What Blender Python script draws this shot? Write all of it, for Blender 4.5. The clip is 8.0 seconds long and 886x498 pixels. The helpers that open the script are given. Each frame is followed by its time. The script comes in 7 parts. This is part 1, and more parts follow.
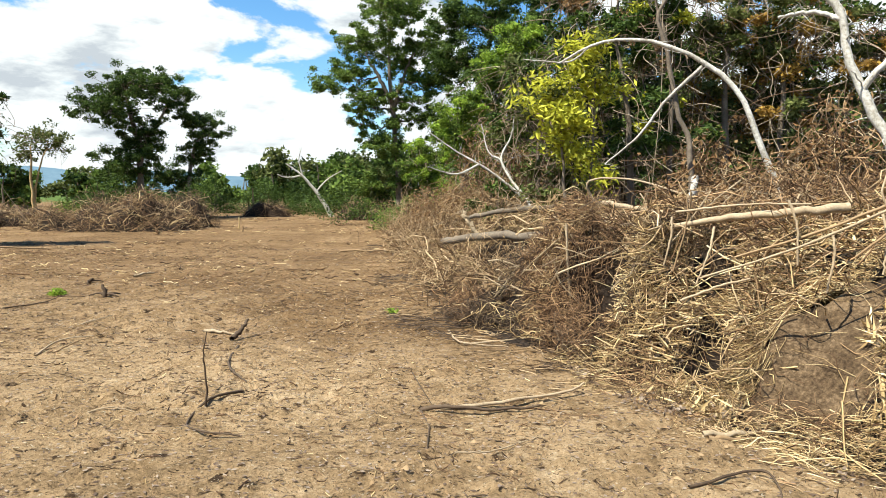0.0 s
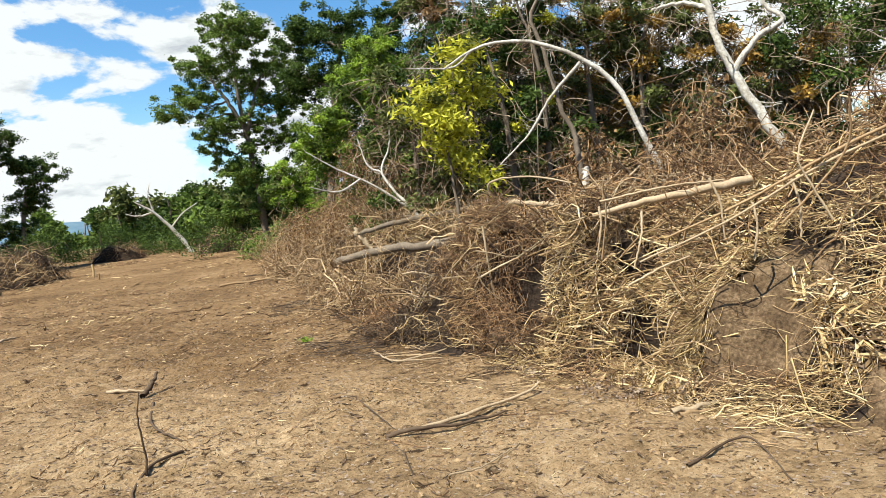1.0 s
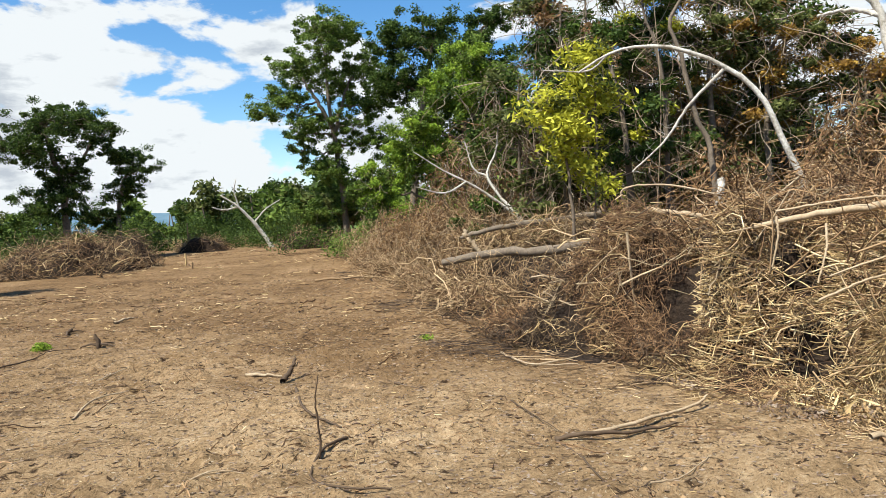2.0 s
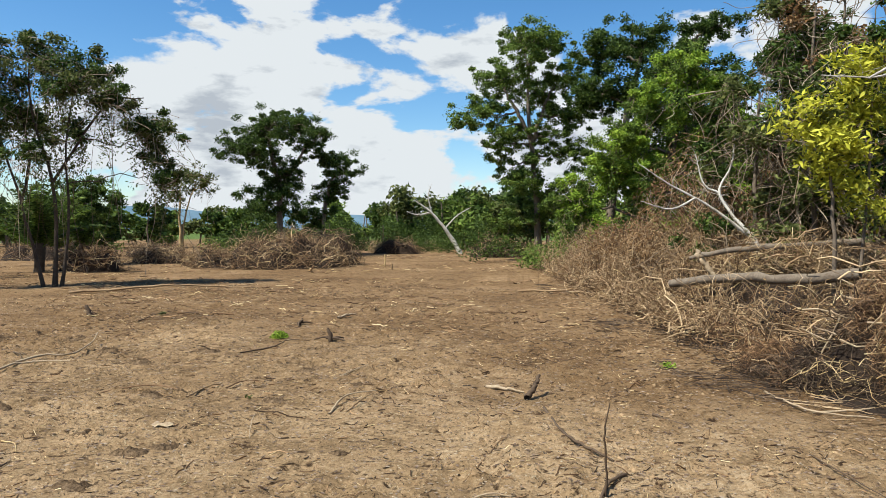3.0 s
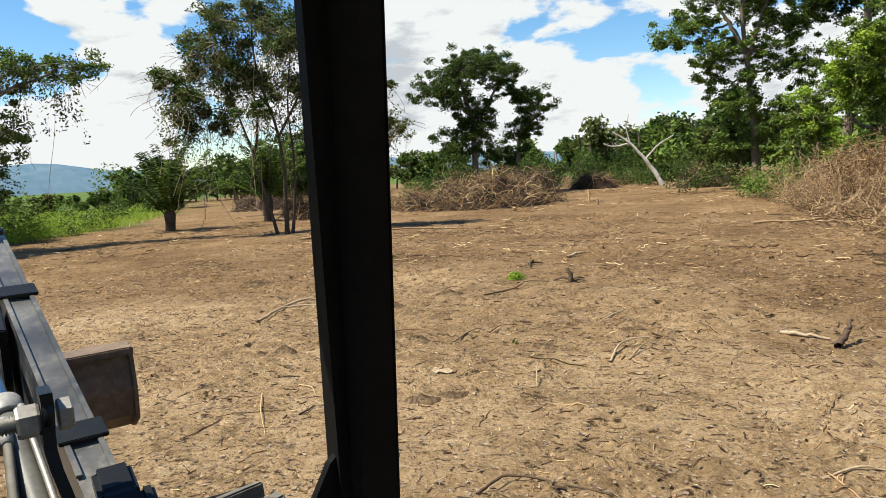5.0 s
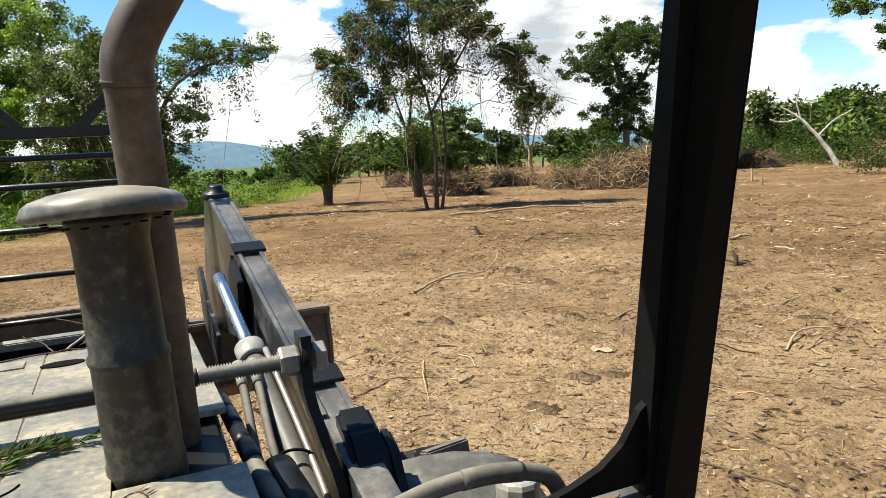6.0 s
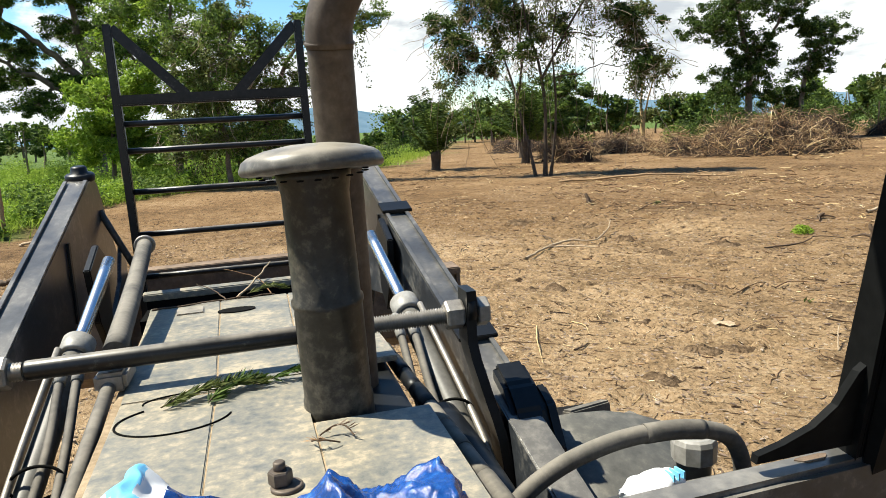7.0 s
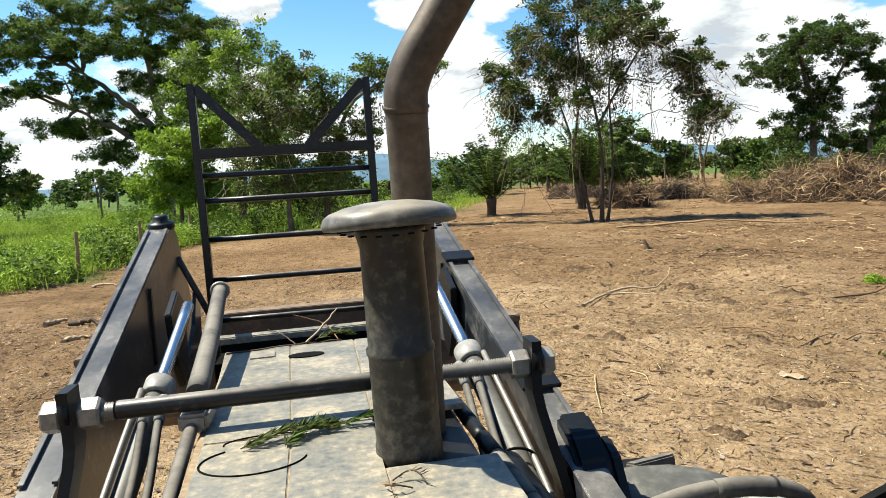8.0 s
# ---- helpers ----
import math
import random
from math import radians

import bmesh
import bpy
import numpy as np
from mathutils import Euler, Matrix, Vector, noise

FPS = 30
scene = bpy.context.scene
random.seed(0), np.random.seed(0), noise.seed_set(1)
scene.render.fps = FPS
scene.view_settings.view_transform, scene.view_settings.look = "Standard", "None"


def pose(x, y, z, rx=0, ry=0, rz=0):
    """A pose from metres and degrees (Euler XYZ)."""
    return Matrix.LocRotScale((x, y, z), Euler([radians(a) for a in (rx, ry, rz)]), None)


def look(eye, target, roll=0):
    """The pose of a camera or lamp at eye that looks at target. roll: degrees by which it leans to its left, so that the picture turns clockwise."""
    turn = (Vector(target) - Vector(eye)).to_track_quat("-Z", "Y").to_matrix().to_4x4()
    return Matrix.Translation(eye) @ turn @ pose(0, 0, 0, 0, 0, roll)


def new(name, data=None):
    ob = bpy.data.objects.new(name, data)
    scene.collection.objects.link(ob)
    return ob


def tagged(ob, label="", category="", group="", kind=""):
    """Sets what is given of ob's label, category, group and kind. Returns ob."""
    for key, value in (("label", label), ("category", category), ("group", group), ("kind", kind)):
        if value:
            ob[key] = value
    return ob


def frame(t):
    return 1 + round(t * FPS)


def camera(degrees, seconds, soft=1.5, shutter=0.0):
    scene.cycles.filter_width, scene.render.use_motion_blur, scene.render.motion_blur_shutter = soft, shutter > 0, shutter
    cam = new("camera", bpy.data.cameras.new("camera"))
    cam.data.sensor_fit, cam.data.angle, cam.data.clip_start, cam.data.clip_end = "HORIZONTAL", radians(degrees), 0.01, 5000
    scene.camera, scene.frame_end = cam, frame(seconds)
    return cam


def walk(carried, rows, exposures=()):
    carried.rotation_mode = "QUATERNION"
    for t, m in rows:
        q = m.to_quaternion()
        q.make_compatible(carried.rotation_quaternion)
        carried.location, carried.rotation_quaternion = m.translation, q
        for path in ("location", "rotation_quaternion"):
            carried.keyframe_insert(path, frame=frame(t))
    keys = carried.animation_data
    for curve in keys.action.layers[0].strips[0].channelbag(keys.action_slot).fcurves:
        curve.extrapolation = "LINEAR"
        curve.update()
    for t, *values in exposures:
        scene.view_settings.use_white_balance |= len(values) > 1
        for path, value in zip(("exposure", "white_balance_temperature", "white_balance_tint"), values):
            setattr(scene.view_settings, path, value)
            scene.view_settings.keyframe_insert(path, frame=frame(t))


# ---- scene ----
cam = camera(64.8, 8.0, soft=0.75)
# the walk: seconds, place, and turn (pitch from straight down, roll, yaw)
PATH = [
    (0.0, -2.302, 1.094, 2.247, 85.43, -0.4, -3.04),
    (0.5, -2.721, 1.185, 2.256, 84.92, 1.65, -6.29),
    (1.0, -3.091, 1.464, 2.274, 85.92, 6.07, -14.78),
    (1.2, -3.368, 1.457, 2.295, 86.18, 6.87, -14.88),
    (2.3, -4.534, 2.034, 2.226, 87.45, -0.11, -4.58),
    (2.5, -4.803, 2.165, 2.266, 87.66, -1.59, -0.18),
    (3.0, -5.262, 2.46, 2.253, 88.38, -0.12, 4.95),
    (3.5, -5.749, 2.726, 2.214, 88.3, 3.02, 8.17),
    (4.0, -6.295, 2.974, 2.266, 85.15, 1.54, 10.09),
    (4.2, -6.347, 2.948, 2.265, 86.55, -1.22, 11.36),
    (5.3, -6.463, 2.926, 2.216, 82.62, 4.88, 23.1),
    (5.5, -6.492, 2.873, 2.207, 82.09, 4.54, 25.26),
    (6.0, -6.619, 2.837, 2.207, 82.49, 2.94, 31.58),
    (6.5, -6.727, 2.749, 2.205, 81.32, -1.32, 35.82),
    (7.0, -6.711, 2.722, 2.202, 80.18, 2.83, 40.14),
    (7.5, -6.722, 2.65, 2.198, 81.86, 1.99, 46.04),
    (8.0, -6.696, 2.664, 2.226, 84.08, 2.95, 44.65),
]
EXPOSURE = [(0.0, 1.18, 6400, 3), (1.0, 1.08, 6450, 4), (2.5, 0.92, 6250, 6), (3.5, 0.74, 6250, 5), (4.2, 0.74, 6350, 5), (5.5, 1.12, 6600, 5), (8.0, 1.22, 6500, 4)]
walk(cam, [(t, pose(x, y, z, rx, ry, rz)) for t, x, y, z, rx, ry, rz in PATH], EXPOSURE)

# ---------------------------------------------------------------- light
SUN_YAW, SUN_UP = 122.0, 58.0      # degrees left of +y, and above the horizon
sun_from = Vector((-math.sin(radians(SUN_YAW)) * math.cos(radians(SUN_UP)),
                   math.cos(radians(SUN_YAW)) * math.cos(radians(SUN_UP)), math.sin(radians(SUN_UP))))
sun = new("sun", bpy.data.lights.new("sun", "SUN"))
sun.data.energy, sun.data.angle, sun.data.color = 5.0, radians(0.53), (1.0, 0.94, 0.84)
sun.matrix_world = look(sun_from * 100, (0, 0, 0))


def node(nt, kind, **values):
    n = nt.nodes.new(kind)
    for key, v in values.items():
        if key in n.inputs:
            n.inputs[key].default_value = v
    return n


def sky_world():
    """Blue sky with sunlit heaps of cloud that crowd towards the horizon."""
    w = bpy.data.worlds.new("sky")
    w.use_nodes = True
    scene.world = w
    nt = w.node_tree
    nt.nodes.clear()
    link = nt.links.new
    out = nt.nodes.new("ShaderNodeOutputWorld")
    bg = nt.nodes.new("ShaderNodeBackground")
    sky = nt.nodes.new("ShaderNodeTexSky")
    sky.sky_type, sky.sun_disc = "NISHITA", False
    sky.sun_elevation, sky.sun_rotation = radians(SUN_UP), radians(-SUN_YAW)
    sky.air_density, sky.dust_density, sky.ozone_density = 1.0, 0.3, 3.0
    dim = nt.nodes.new("ShaderNodeVectorMath")
    dim.operation = "SCALE"
    dim.inputs["Scale"].default_value = 0.088
    clear = node(nt, "ShaderNodeHueSaturation", Saturation=1.25, Hue=0.5)
    link(sky.outputs[0], clear.inputs["Color"])
    link(clear.outputs[0], dim.inputs[0])
    co = nt.nodes.new("ShaderNodeTexCoord")
    sep = nt.nodes.new("ShaderNodeSeparateXYZ")
    link(co.outputs["Generated"], sep.inputs[0])
    stretch = nt.nodes.new("ShaderNodeMapping")
    stretch.inputs["Scale"].default_value = (1.0, 1.0, 1.9)
    stretch.inputs["Location"].default_value = (0.37, 0.12, 0.0)
    link(co.outputs["Generated"], stretch.inputs[0])
    heap = node(nt, "ShaderNodeTexNoise", Scale=4.6, Detail=11.0, Roughness=0.52, Lacunarity=2.1, Distortion=0.2)
    link(stretch.outputs[0], heap.inputs["Vector"])
    # fewer clouds higher up
    cover = node(nt, "ShaderNodeMapRange")
    for key, v in (("From Min", 0.10), ("From Max", 0.33), ("To Min", 0.110), ("To Max", -0.055)):
        cover.inputs[key].default_value = v
    link(sep.outputs["Z"], cover.inputs["Value"])
    overhead = node(nt, "ShaderNodeMapRange")
    for key, v in (("From Min", 0.36), ("From Max", 0.60), ("To Min", 0.0), ("To Max", -0.16)):
        overhead.inputs[key].default_value = v
    link(sep.outputs["Z"], overhead.inputs["Value"])
    both = nt.nodes.new("ShaderNodeMath")
    both.operation = "ADD"
    link(cover.outputs[0], both.inputs[0])
    link(overhead.outputs[0], both.inputs[1])
    add = nt.nodes.new("ShaderNodeMath")
    add.operation = "ADD"
    link(heap.outputs[0], add.inputs[0])
    link(both.outputs[0], add.inputs[1])
    mask = node(nt, "ShaderNodeMapRange")
    mask.interpolation_type = "SMOOTHSTEP"
    mask.inputs["From Min"].default_value, mask.inputs["From Max"].default_value = 0.50, 0.545
    link(add.outputs[0], mask.inputs["Value"])
    lower = nt.nodes.new("ShaderNodeMapping")
    lower.inputs["Scale"].default_value = (1.0, 1.0, 3.0)
    lower.inputs["Location"].default_value = (0.1, 0.7, 0.35)
    link(co.outputs["Generated"], lower.inputs[0])
    shade = node(nt, "ShaderNodeTexNoise", Scale=8.5, Detail=8.0, Roughness=0.6)
    link(lower.outputs[0], shade.inputs["Vector"])
    tone = nt.nodes.new("ShaderNodeValToRGB")
    tone.color_ramp.elements[0].position, tone.color_ramp.elements[0].color = 0.32, (0.29, 0.305, 0.335, 1)
    tone.color_ramp.elements[1].position, tone.color_ramp.elements[1].color = 0.45, (0.465, 0.47, 0.48, 1)
    link(shade.outputs[0], tone.inputs[0])
    mix = nt.nodes.new("ShaderNodeMix")
    mix.data_type = "RGBA"
    link(mask.outputs[0], mix.inputs[0])
    link(dim.outputs[0], mix.inputs[6])
    link(tone.outputs[0], mix.inputs[7])
    link(mix.outputs[2], bg.inputs["Color"])
    bg.inputs["Strength"].default_value = 1.0
    link(bg.outputs[0], out.inputs[0])


sky_world()

# ---------------------------------------------------------------- the bank's own axes
# the debris bank and what stands round it are laid out on axes of their own, turned a little from the world's
BANK_AT = pose(-2.153, 1.193, 0, 0, 0, -2.225)
BANK_BACK = BANK_AT.inverted()


def on_bank(x, y):
    """A place given on the bank's axes, in the world."""
    p = BANK_AT @ Vector((x, y, 0))
    return p.x, p.y


def from_world(x, y):
    """World places, arrays too, on the bank's axes."""
    m = BANK_BACK
    return m[0][0] * x + m[0][1] * y + m[0][3], m[1][0] * x + m[1][1] * y + m[1][3]


# ---------------------------------------------------------------- mesh helpers


def hash2(ix, iy, seed):
    n = np.sin(ix * 127.1 + iy * 311.7 + seed * 74.7) * 43758.5453
    return n - np.floor(n)


def lumps(x, y, seed=0):
    """Smooth value noise, -1 to 1, one lump to a unit."""
    x, y = np.asarray(x, float), np.asarray(y, float)
    ix, iy = np.floor(x), np.floor(y)
    fx, fy = x - ix, y - iy
    fx, fy = fx * fx * (3 - 2 * fx), fy * fy * (3 - 2 * fy)
    a, b = hash2(ix, iy, seed), hash2(ix + 1, iy, seed)
    c, d = hash2(ix, iy + 1, seed), hash2(ix + 1, iy + 1, seed)
    return 2 * ((a * (1 - fx) + b * fx) * (1 - fy) + (c * (1 - fx) + d * fx) * fy) - 1


def mesh_of(name, verts, faces, smooth=False):
    """A mesh from arrays: faces all with the same number of corners."""
    me = bpy.data.meshes.new(name)
    verts, faces = np.asarray(verts, np.float32), np.asarray(faces, np.int32)
    k = faces.shape[1]
    me.vertices.add(len(verts))
    me.vertices.foreach_set("co", verts.ravel())
    me.loops.add(faces.size)
    me.loops.foreach_set("vertex_index", faces.ravel())
    me.polygons.add(len(faces))
    me.polygons.foreach_set("loop_start", np.arange(0, faces.size, k, dtype=np.int32))
    me.polygons.foreach_set("loop_total", np.full(len(faces), k, np.int32))
    if smooth:
        me.polygons.foreach_set("use_smooth", np.ones(len(faces), bool))
    me.update(calc_edges=True)
    return me


def solid(name, verts, faces, material, parent=None, label="", smooth=False):
    me = mesh_of(name, verts, faces, smooth)
    me.materials.append(material)
    ob = new(name, me)
    ob.parent = parent
    if label:
        tagged(ob, label=label)
    return ob


def part(name, bm, material, parent=None, label="", smooth=False):
    """Links a bmesh as one mesh object under a thing or a part."""
    me = bpy.data.meshes.new(name)
    bmesh.ops.recalc_face_normals(bm, faces=bm.faces)
    if smooth:
        for f in bm.faces:
            f.smooth = True
    bm.to_mesh(me)
    bm.free()
    me.materials.append(material)
    ob = new(name, me)
    ob.parent = parent
    if label:
        tagged(ob, label=label)
    return ob


def thing(name, m, label, category, group="", kind=""):
    ob = new(name)
    ob.matrix_world = m
    ob.empty_display_size = 0.2
    return tagged(ob, label, category, group, kind)


def tubes(paths, radii, sides=4):
    """Many bent tubes at once. paths (n, k, 3), radii (n, k)."""
    paths, radii = np.asarray(paths, float), np.asarray(radii, float)
    n, k, _ = paths.shape
    tan = np.gradient(paths, axis=1)
    tan /= np.linalg.norm(tan, axis=2, keepdims=True) + 1e-9
    ref = np.eye(3)[np.argmin(np.abs(tan).max(axis=1), axis=1)][:, None, :]
    u = np.cross(tan, ref)
    u /= np.linalg.norm(u, axis=2, keepdims=True) + 1e-9
    v = np.cross(tan, u)
    a = np.arange(sides) * 2 * np.pi / sides
    ring = (np.cos(a)[None, None, :, None] * u[:, :, None, :] + np.sin(a)[None, None, :, None] * v[:, :, None, :])
    verts = paths[:, :, None, :] + ring * radii[:, :, None, None]
    base = (np.arange(n) * k * sides)[:, None, None] + (np.arange(k - 1) * sides)[None, :, None]
    i, j = np.arange(sides), (np.arange(sides) + 1) % sides
    f = np.stack([base + i, base + j, base + j + sides, base + i + sides], axis=-1)
    return verts.reshape(-1, 3), f.reshape(-1, 4)


def smooth_path(pts, n):
    """n points along a Catmull-Rom curve through pts."""
    p = np.asarray(pts, float)
    p = np.vstack([2 * p[0] - p[1], p, 2 * p[-1] - p[-2]])
    u = np.linspace(0, len(p) - 3 - 1e-6, n)
    i = u.astype(int)
    f = (u - i)[:, None]
    a, b, c, d = p[i], p[i + 1], p[i + 2], p[i + 3]
    return 0.5 * (2 * b + (c - a) * f + (2 * a - 5 * b + 4 * c - d) * f ** 2 + (3 * b - a - 3 * c + d) * f ** 3)


def joined(chunks):
    vs, fs, n = [], [], 0
    for v, f in chunks:
        vs.append(v)
        fs.append(f + n)
        n += len(v)
    return np.vstack(vs), np.vstack(fs)


def blades(rng, centres, length, width, droop=0.0, along=None):
    """Leaves: folded lozenges of two triangles' width at the centres, turned at random."""
    n = len(centres)
    if along is None:
        along = rng.normal(size=(n, 3))
        along[:, 2] = along[:, 2] * 0.7 - droop
    along = along / (np.linalg.norm(along, axis=1, keepdims=True) + 1e-9)
    side = np.cross(along, rng.normal(size=(n, 3)))
    side /= np.linalg.norm(side, axis=1, keepdims=True) + 1e-9
    ln = (length * rng.uniform(0.6, 1.25, n))[:, None]
    wd = (width * rng.uniform(0.7, 1.2, n))[:, None]
    up = np.cross(side, along) * wd * 0.25
    a = centres - along * ln * 0.5
    b = centres + side * wd * 0.5 + up
    c = centres + along * ln * 0.5
    d = centres - side * wd * 0.5 + up
    verts = np.stack([a, b, c, d], axis=1).reshape(-1, 3)
    faces = np.arange(4 * n).reshape(n, 4)
    return verts, faces


# ---------------------------------------------------------------- materials


def surface(name, stops, rough=0.8, metal=0.0, scale=3.0, fine=40.0, bump=0.3, bump_scale=30.0, island=False,
            per_object=False, translucent=0.0, dist=0.02, specular=0.3, mottle=0.5, top_pale=0.0, chance=0.55):
    """Colour from a ramp driven by two scales of noise (and a random value per piece), with fine relief."""
    m = bpy.data.materials.new(name)
    m.use_nodes = True
    nt = m.node_tree
    link = nt.links.new
    b = nt.nodes["Principled BSDF"]
    b.inputs["Roughness"].default_value, b.inputs["Metallic"].default_value = rough, metal
    b.inputs["Specular IOR Level"].default_value = specular
    geo = nt.nodes.new("ShaderNodeNewGeometry")
    co = nt.nodes.new("ShaderNodeTexCoord")
    big = node(nt, "ShaderNodeTexNoise", Scale=scale, Detail=4.0, Roughness=0.6)
    small = node(nt, "ShaderNodeTexNoise", Scale=fine, Detail=5.0, Roughness=0.65)
    for n in (big, small):
        link(co.outputs["Object"], n.inputs["Vector"])
    mix = nt.nodes.new("ShaderNodeMix")
    mix.inputs[0].default_value = mottle
    link(big.outputs[0], mix.inputs[2])
    link(small.outputs[0], mix.inputs[3])
    value = mix.outputs[0]
    if island or per_object:
        src = geo.outputs["Random Per Island"] if island else nt.nodes.new("ShaderNodeObjectInfo").outputs["Random"]
        mix2 = nt.nodes.new("ShaderNodeMix")
        mix2.inputs[0].default_value = chance
        link(value, mix2.inputs[2])
        link(src, mix2.inputs[3])
        value = mix2.outputs[0]
    ramp = nt.nodes.new("ShaderNodeValToRGB")
    els = ramp.color_ramp.elements
    while len(els) < len(stops):
        els.new(0.5)
    for e, (pos, col) in zip(els, stops):
        e.position, e.color = pos, (*col, 1)
    link(value, ramp.inputs[0])
    colour = ramp.outputs[0]
    if top_pale:
        # upward faces paler: dust, thinner where wiped, and top light put into the colour
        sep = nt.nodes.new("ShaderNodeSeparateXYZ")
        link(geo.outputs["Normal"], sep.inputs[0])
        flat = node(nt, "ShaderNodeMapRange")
        for key, v in (("From Min", 0.55), ("From Max", 0.95), ("To Min", 0.0), ("To Max", top_pale)):
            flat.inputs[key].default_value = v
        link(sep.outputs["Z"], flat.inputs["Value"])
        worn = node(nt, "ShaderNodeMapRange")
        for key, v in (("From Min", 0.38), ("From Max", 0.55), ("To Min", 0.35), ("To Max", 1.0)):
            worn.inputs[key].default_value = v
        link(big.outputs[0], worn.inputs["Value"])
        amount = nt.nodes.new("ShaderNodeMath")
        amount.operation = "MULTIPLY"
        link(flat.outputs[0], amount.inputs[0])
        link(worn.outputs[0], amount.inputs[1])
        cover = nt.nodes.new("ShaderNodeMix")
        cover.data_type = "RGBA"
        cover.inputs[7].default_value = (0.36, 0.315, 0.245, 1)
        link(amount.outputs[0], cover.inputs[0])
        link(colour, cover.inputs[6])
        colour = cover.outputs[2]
    link(colour, b.inputs["Base Color"])
    if bump:
        bn = node(nt, "ShaderNodeTexNoise", Scale=bump_scale, Detail=6.0, Roughness=0.65)
        link(co.outputs["Object"], bn.inputs["Vector"])
        bp = node(nt, "ShaderNodeBump", Strength=bump, Distance=dist)
        link(bn.outputs[0], bp.inputs["Height"])
        link(bp.outputs[0], b.inputs["Normal"])
    if translucent:
        tr = nt.nodes.new("ShaderNodeBsdfTranslucent")
        link(ramp.outputs[0], tr.inputs["Color"])
        sh = nt.nodes.new("ShaderNodeMixShader")
        sh.inputs[0].default_value = translucent
        link(b.outputs[0], sh.inputs[1])
        link(tr.outputs[0], sh.inputs[2])
        link(sh.outputs[0], nt.nodes["Material Output"].inputs[0])
    return m


def leaf(name, dark, mid, light):
    return surface(name, [(0.25, dark), (0.5, mid), (0.75, light)], rough=0.6, scale=0.5, fine=3.0, bump=0, island=True,
                   translucent=0.3, specular=0.15, chance=0.36)


LEAF_DARK = leaf("leaf_dark", (0.010, 0.020, 0.004), (0.046, 0.080, 0.015), (0.135, 0.19, 0.036))
LEAF_MID = leaf("leaf_mid", (0.024, 0.044, 0.008), (0.106, 0.164, 0.028), (0.23, 0.30, 0.060))
LEAF_BRIGHT = leaf("leaf_bright", (0.075, 0.13, 0.012), (0.21, 0.32, 0.032), (0.40, 0.50, 0.07))
LEAF_OLIVE = leaf("leaf_olive", (0.020, 0.030, 0.008), (0.095, 0.115, 0.03), (0.21, 0.22, 0.07))
LEAF_YELLOW = leaf("leaf_yellow", (0.18, 0.19, 0.02), (0.44, 0.43, 0.035), (0.66, 0.63, 0.09))
LEAF_RUST = leaf("leaf_rust", (0.11, 0.06, 0.02), (0.30, 0.17, 0.035), (0.55, 0.37, 0.08))
LEAF_BROWN = leaf("leaf_brown", (0.10, 0.050, 0.022), (0.25, 0.14, 0.06), (0.44, 0.29, 0.14))
LEAF_DEAD = leaf("leaf_dead", (0.10, 0.065, 0.045), (0.23, 0.16, 0.11), (0.45, 0.36, 0.27))
GRASS = leaf("grass_green", (0.13, 0.19, 0.025), (0.30, 0.40, 0.05), (0.48, 0.56, 0.10))
BARK = surface("bark_grey_brown", [(0.3, (0.07, 0.05, 0.035)), (0.55, (0.16, 0.125, 0.09)), (0.8, (0.28, 0.24, 0.19))],
               0.9, scale=4, fine=30, bump=0.6, bump_scale=18)
BARK_DARK = surface("bark_dark", [(0.3, (0.03, 0.021, 0.014)), (0.55, (0.075, 0.055, 0.038)), (0.8, (0.16, 0.125, 0.09))],
                    0.9, scale=4, fine=30, bump=0.6, bump_scale=18)
BARK_PALE = surface("bark_pale", [(0.34, (0.17, 0.14, 0.105)), (0.48, (0.40, 0.365, 0.31)), (0.66, (0.66, 0.63, 0.575))],
                    0.85, scale=2.5, fine=25, bump=0.5, bump_scale=20)
BARK_YELLOW = surface("bark_yellow", [(0.3, (0.28, 0.17, 0.07)), (0.7, (0.50, 0.36, 0.17))], 0.85, scale=2, fine=20)
STRAW = surface("straw", [(0.22, (0.13, 0.08, 0.036)), (0.45, (0.34, 0.225, 0.10)), (0.6, (0.54, 0.39, 0.185)), (0.8, (0.78, 0.62, 0.37))], 0.6,
                scale=1.2, fine=30, bump=0, island=True)
TWIG_RED = surface("twig_reddish", [(0.2, (0.040, 0.020, 0.009)), (0.5, (0.145, 0.078, 0.036)), (0.8, (0.44, 0.275, 0.14))], 0.8,
                   scale=1.2, fine=30, bump=0, island=True)
TWIG_GREY = surface("twig_grey", [(0.2, (0.060, 0.034, 0.016)), (0.5, (0.21, 0.130, 0.062)), (0.8, (0.58, 0.42, 0.245))], 0.8,
                    scale=1.2, fine=30, bump=0, island=True)
# dark twigs, deepened further so that shade among sticks is partly in the colour
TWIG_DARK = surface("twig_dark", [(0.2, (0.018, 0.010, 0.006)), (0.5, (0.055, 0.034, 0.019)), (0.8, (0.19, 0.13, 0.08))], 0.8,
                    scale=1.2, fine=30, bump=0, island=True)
PEELED = surface("peeled_wood", [(0.25, (0.17, 0.115, 0.065)), (0.5, (0.33, 0.245, 0.15)), (0.8, (0.52, 0.42, 0.29))], 0.75, scale=5, fine=40, bump=0.5, bump_scale=40, dist=0.01)
VINE = surface("vine_dry", [(0.2, (0.08, 0.052, 0.032)), (0.5, (0.21, 0.150, 0.100)), (0.8, (0.40, 0.32, 0.23))], 0.85,
               scale=1, fine=20, bump=0, island=True)
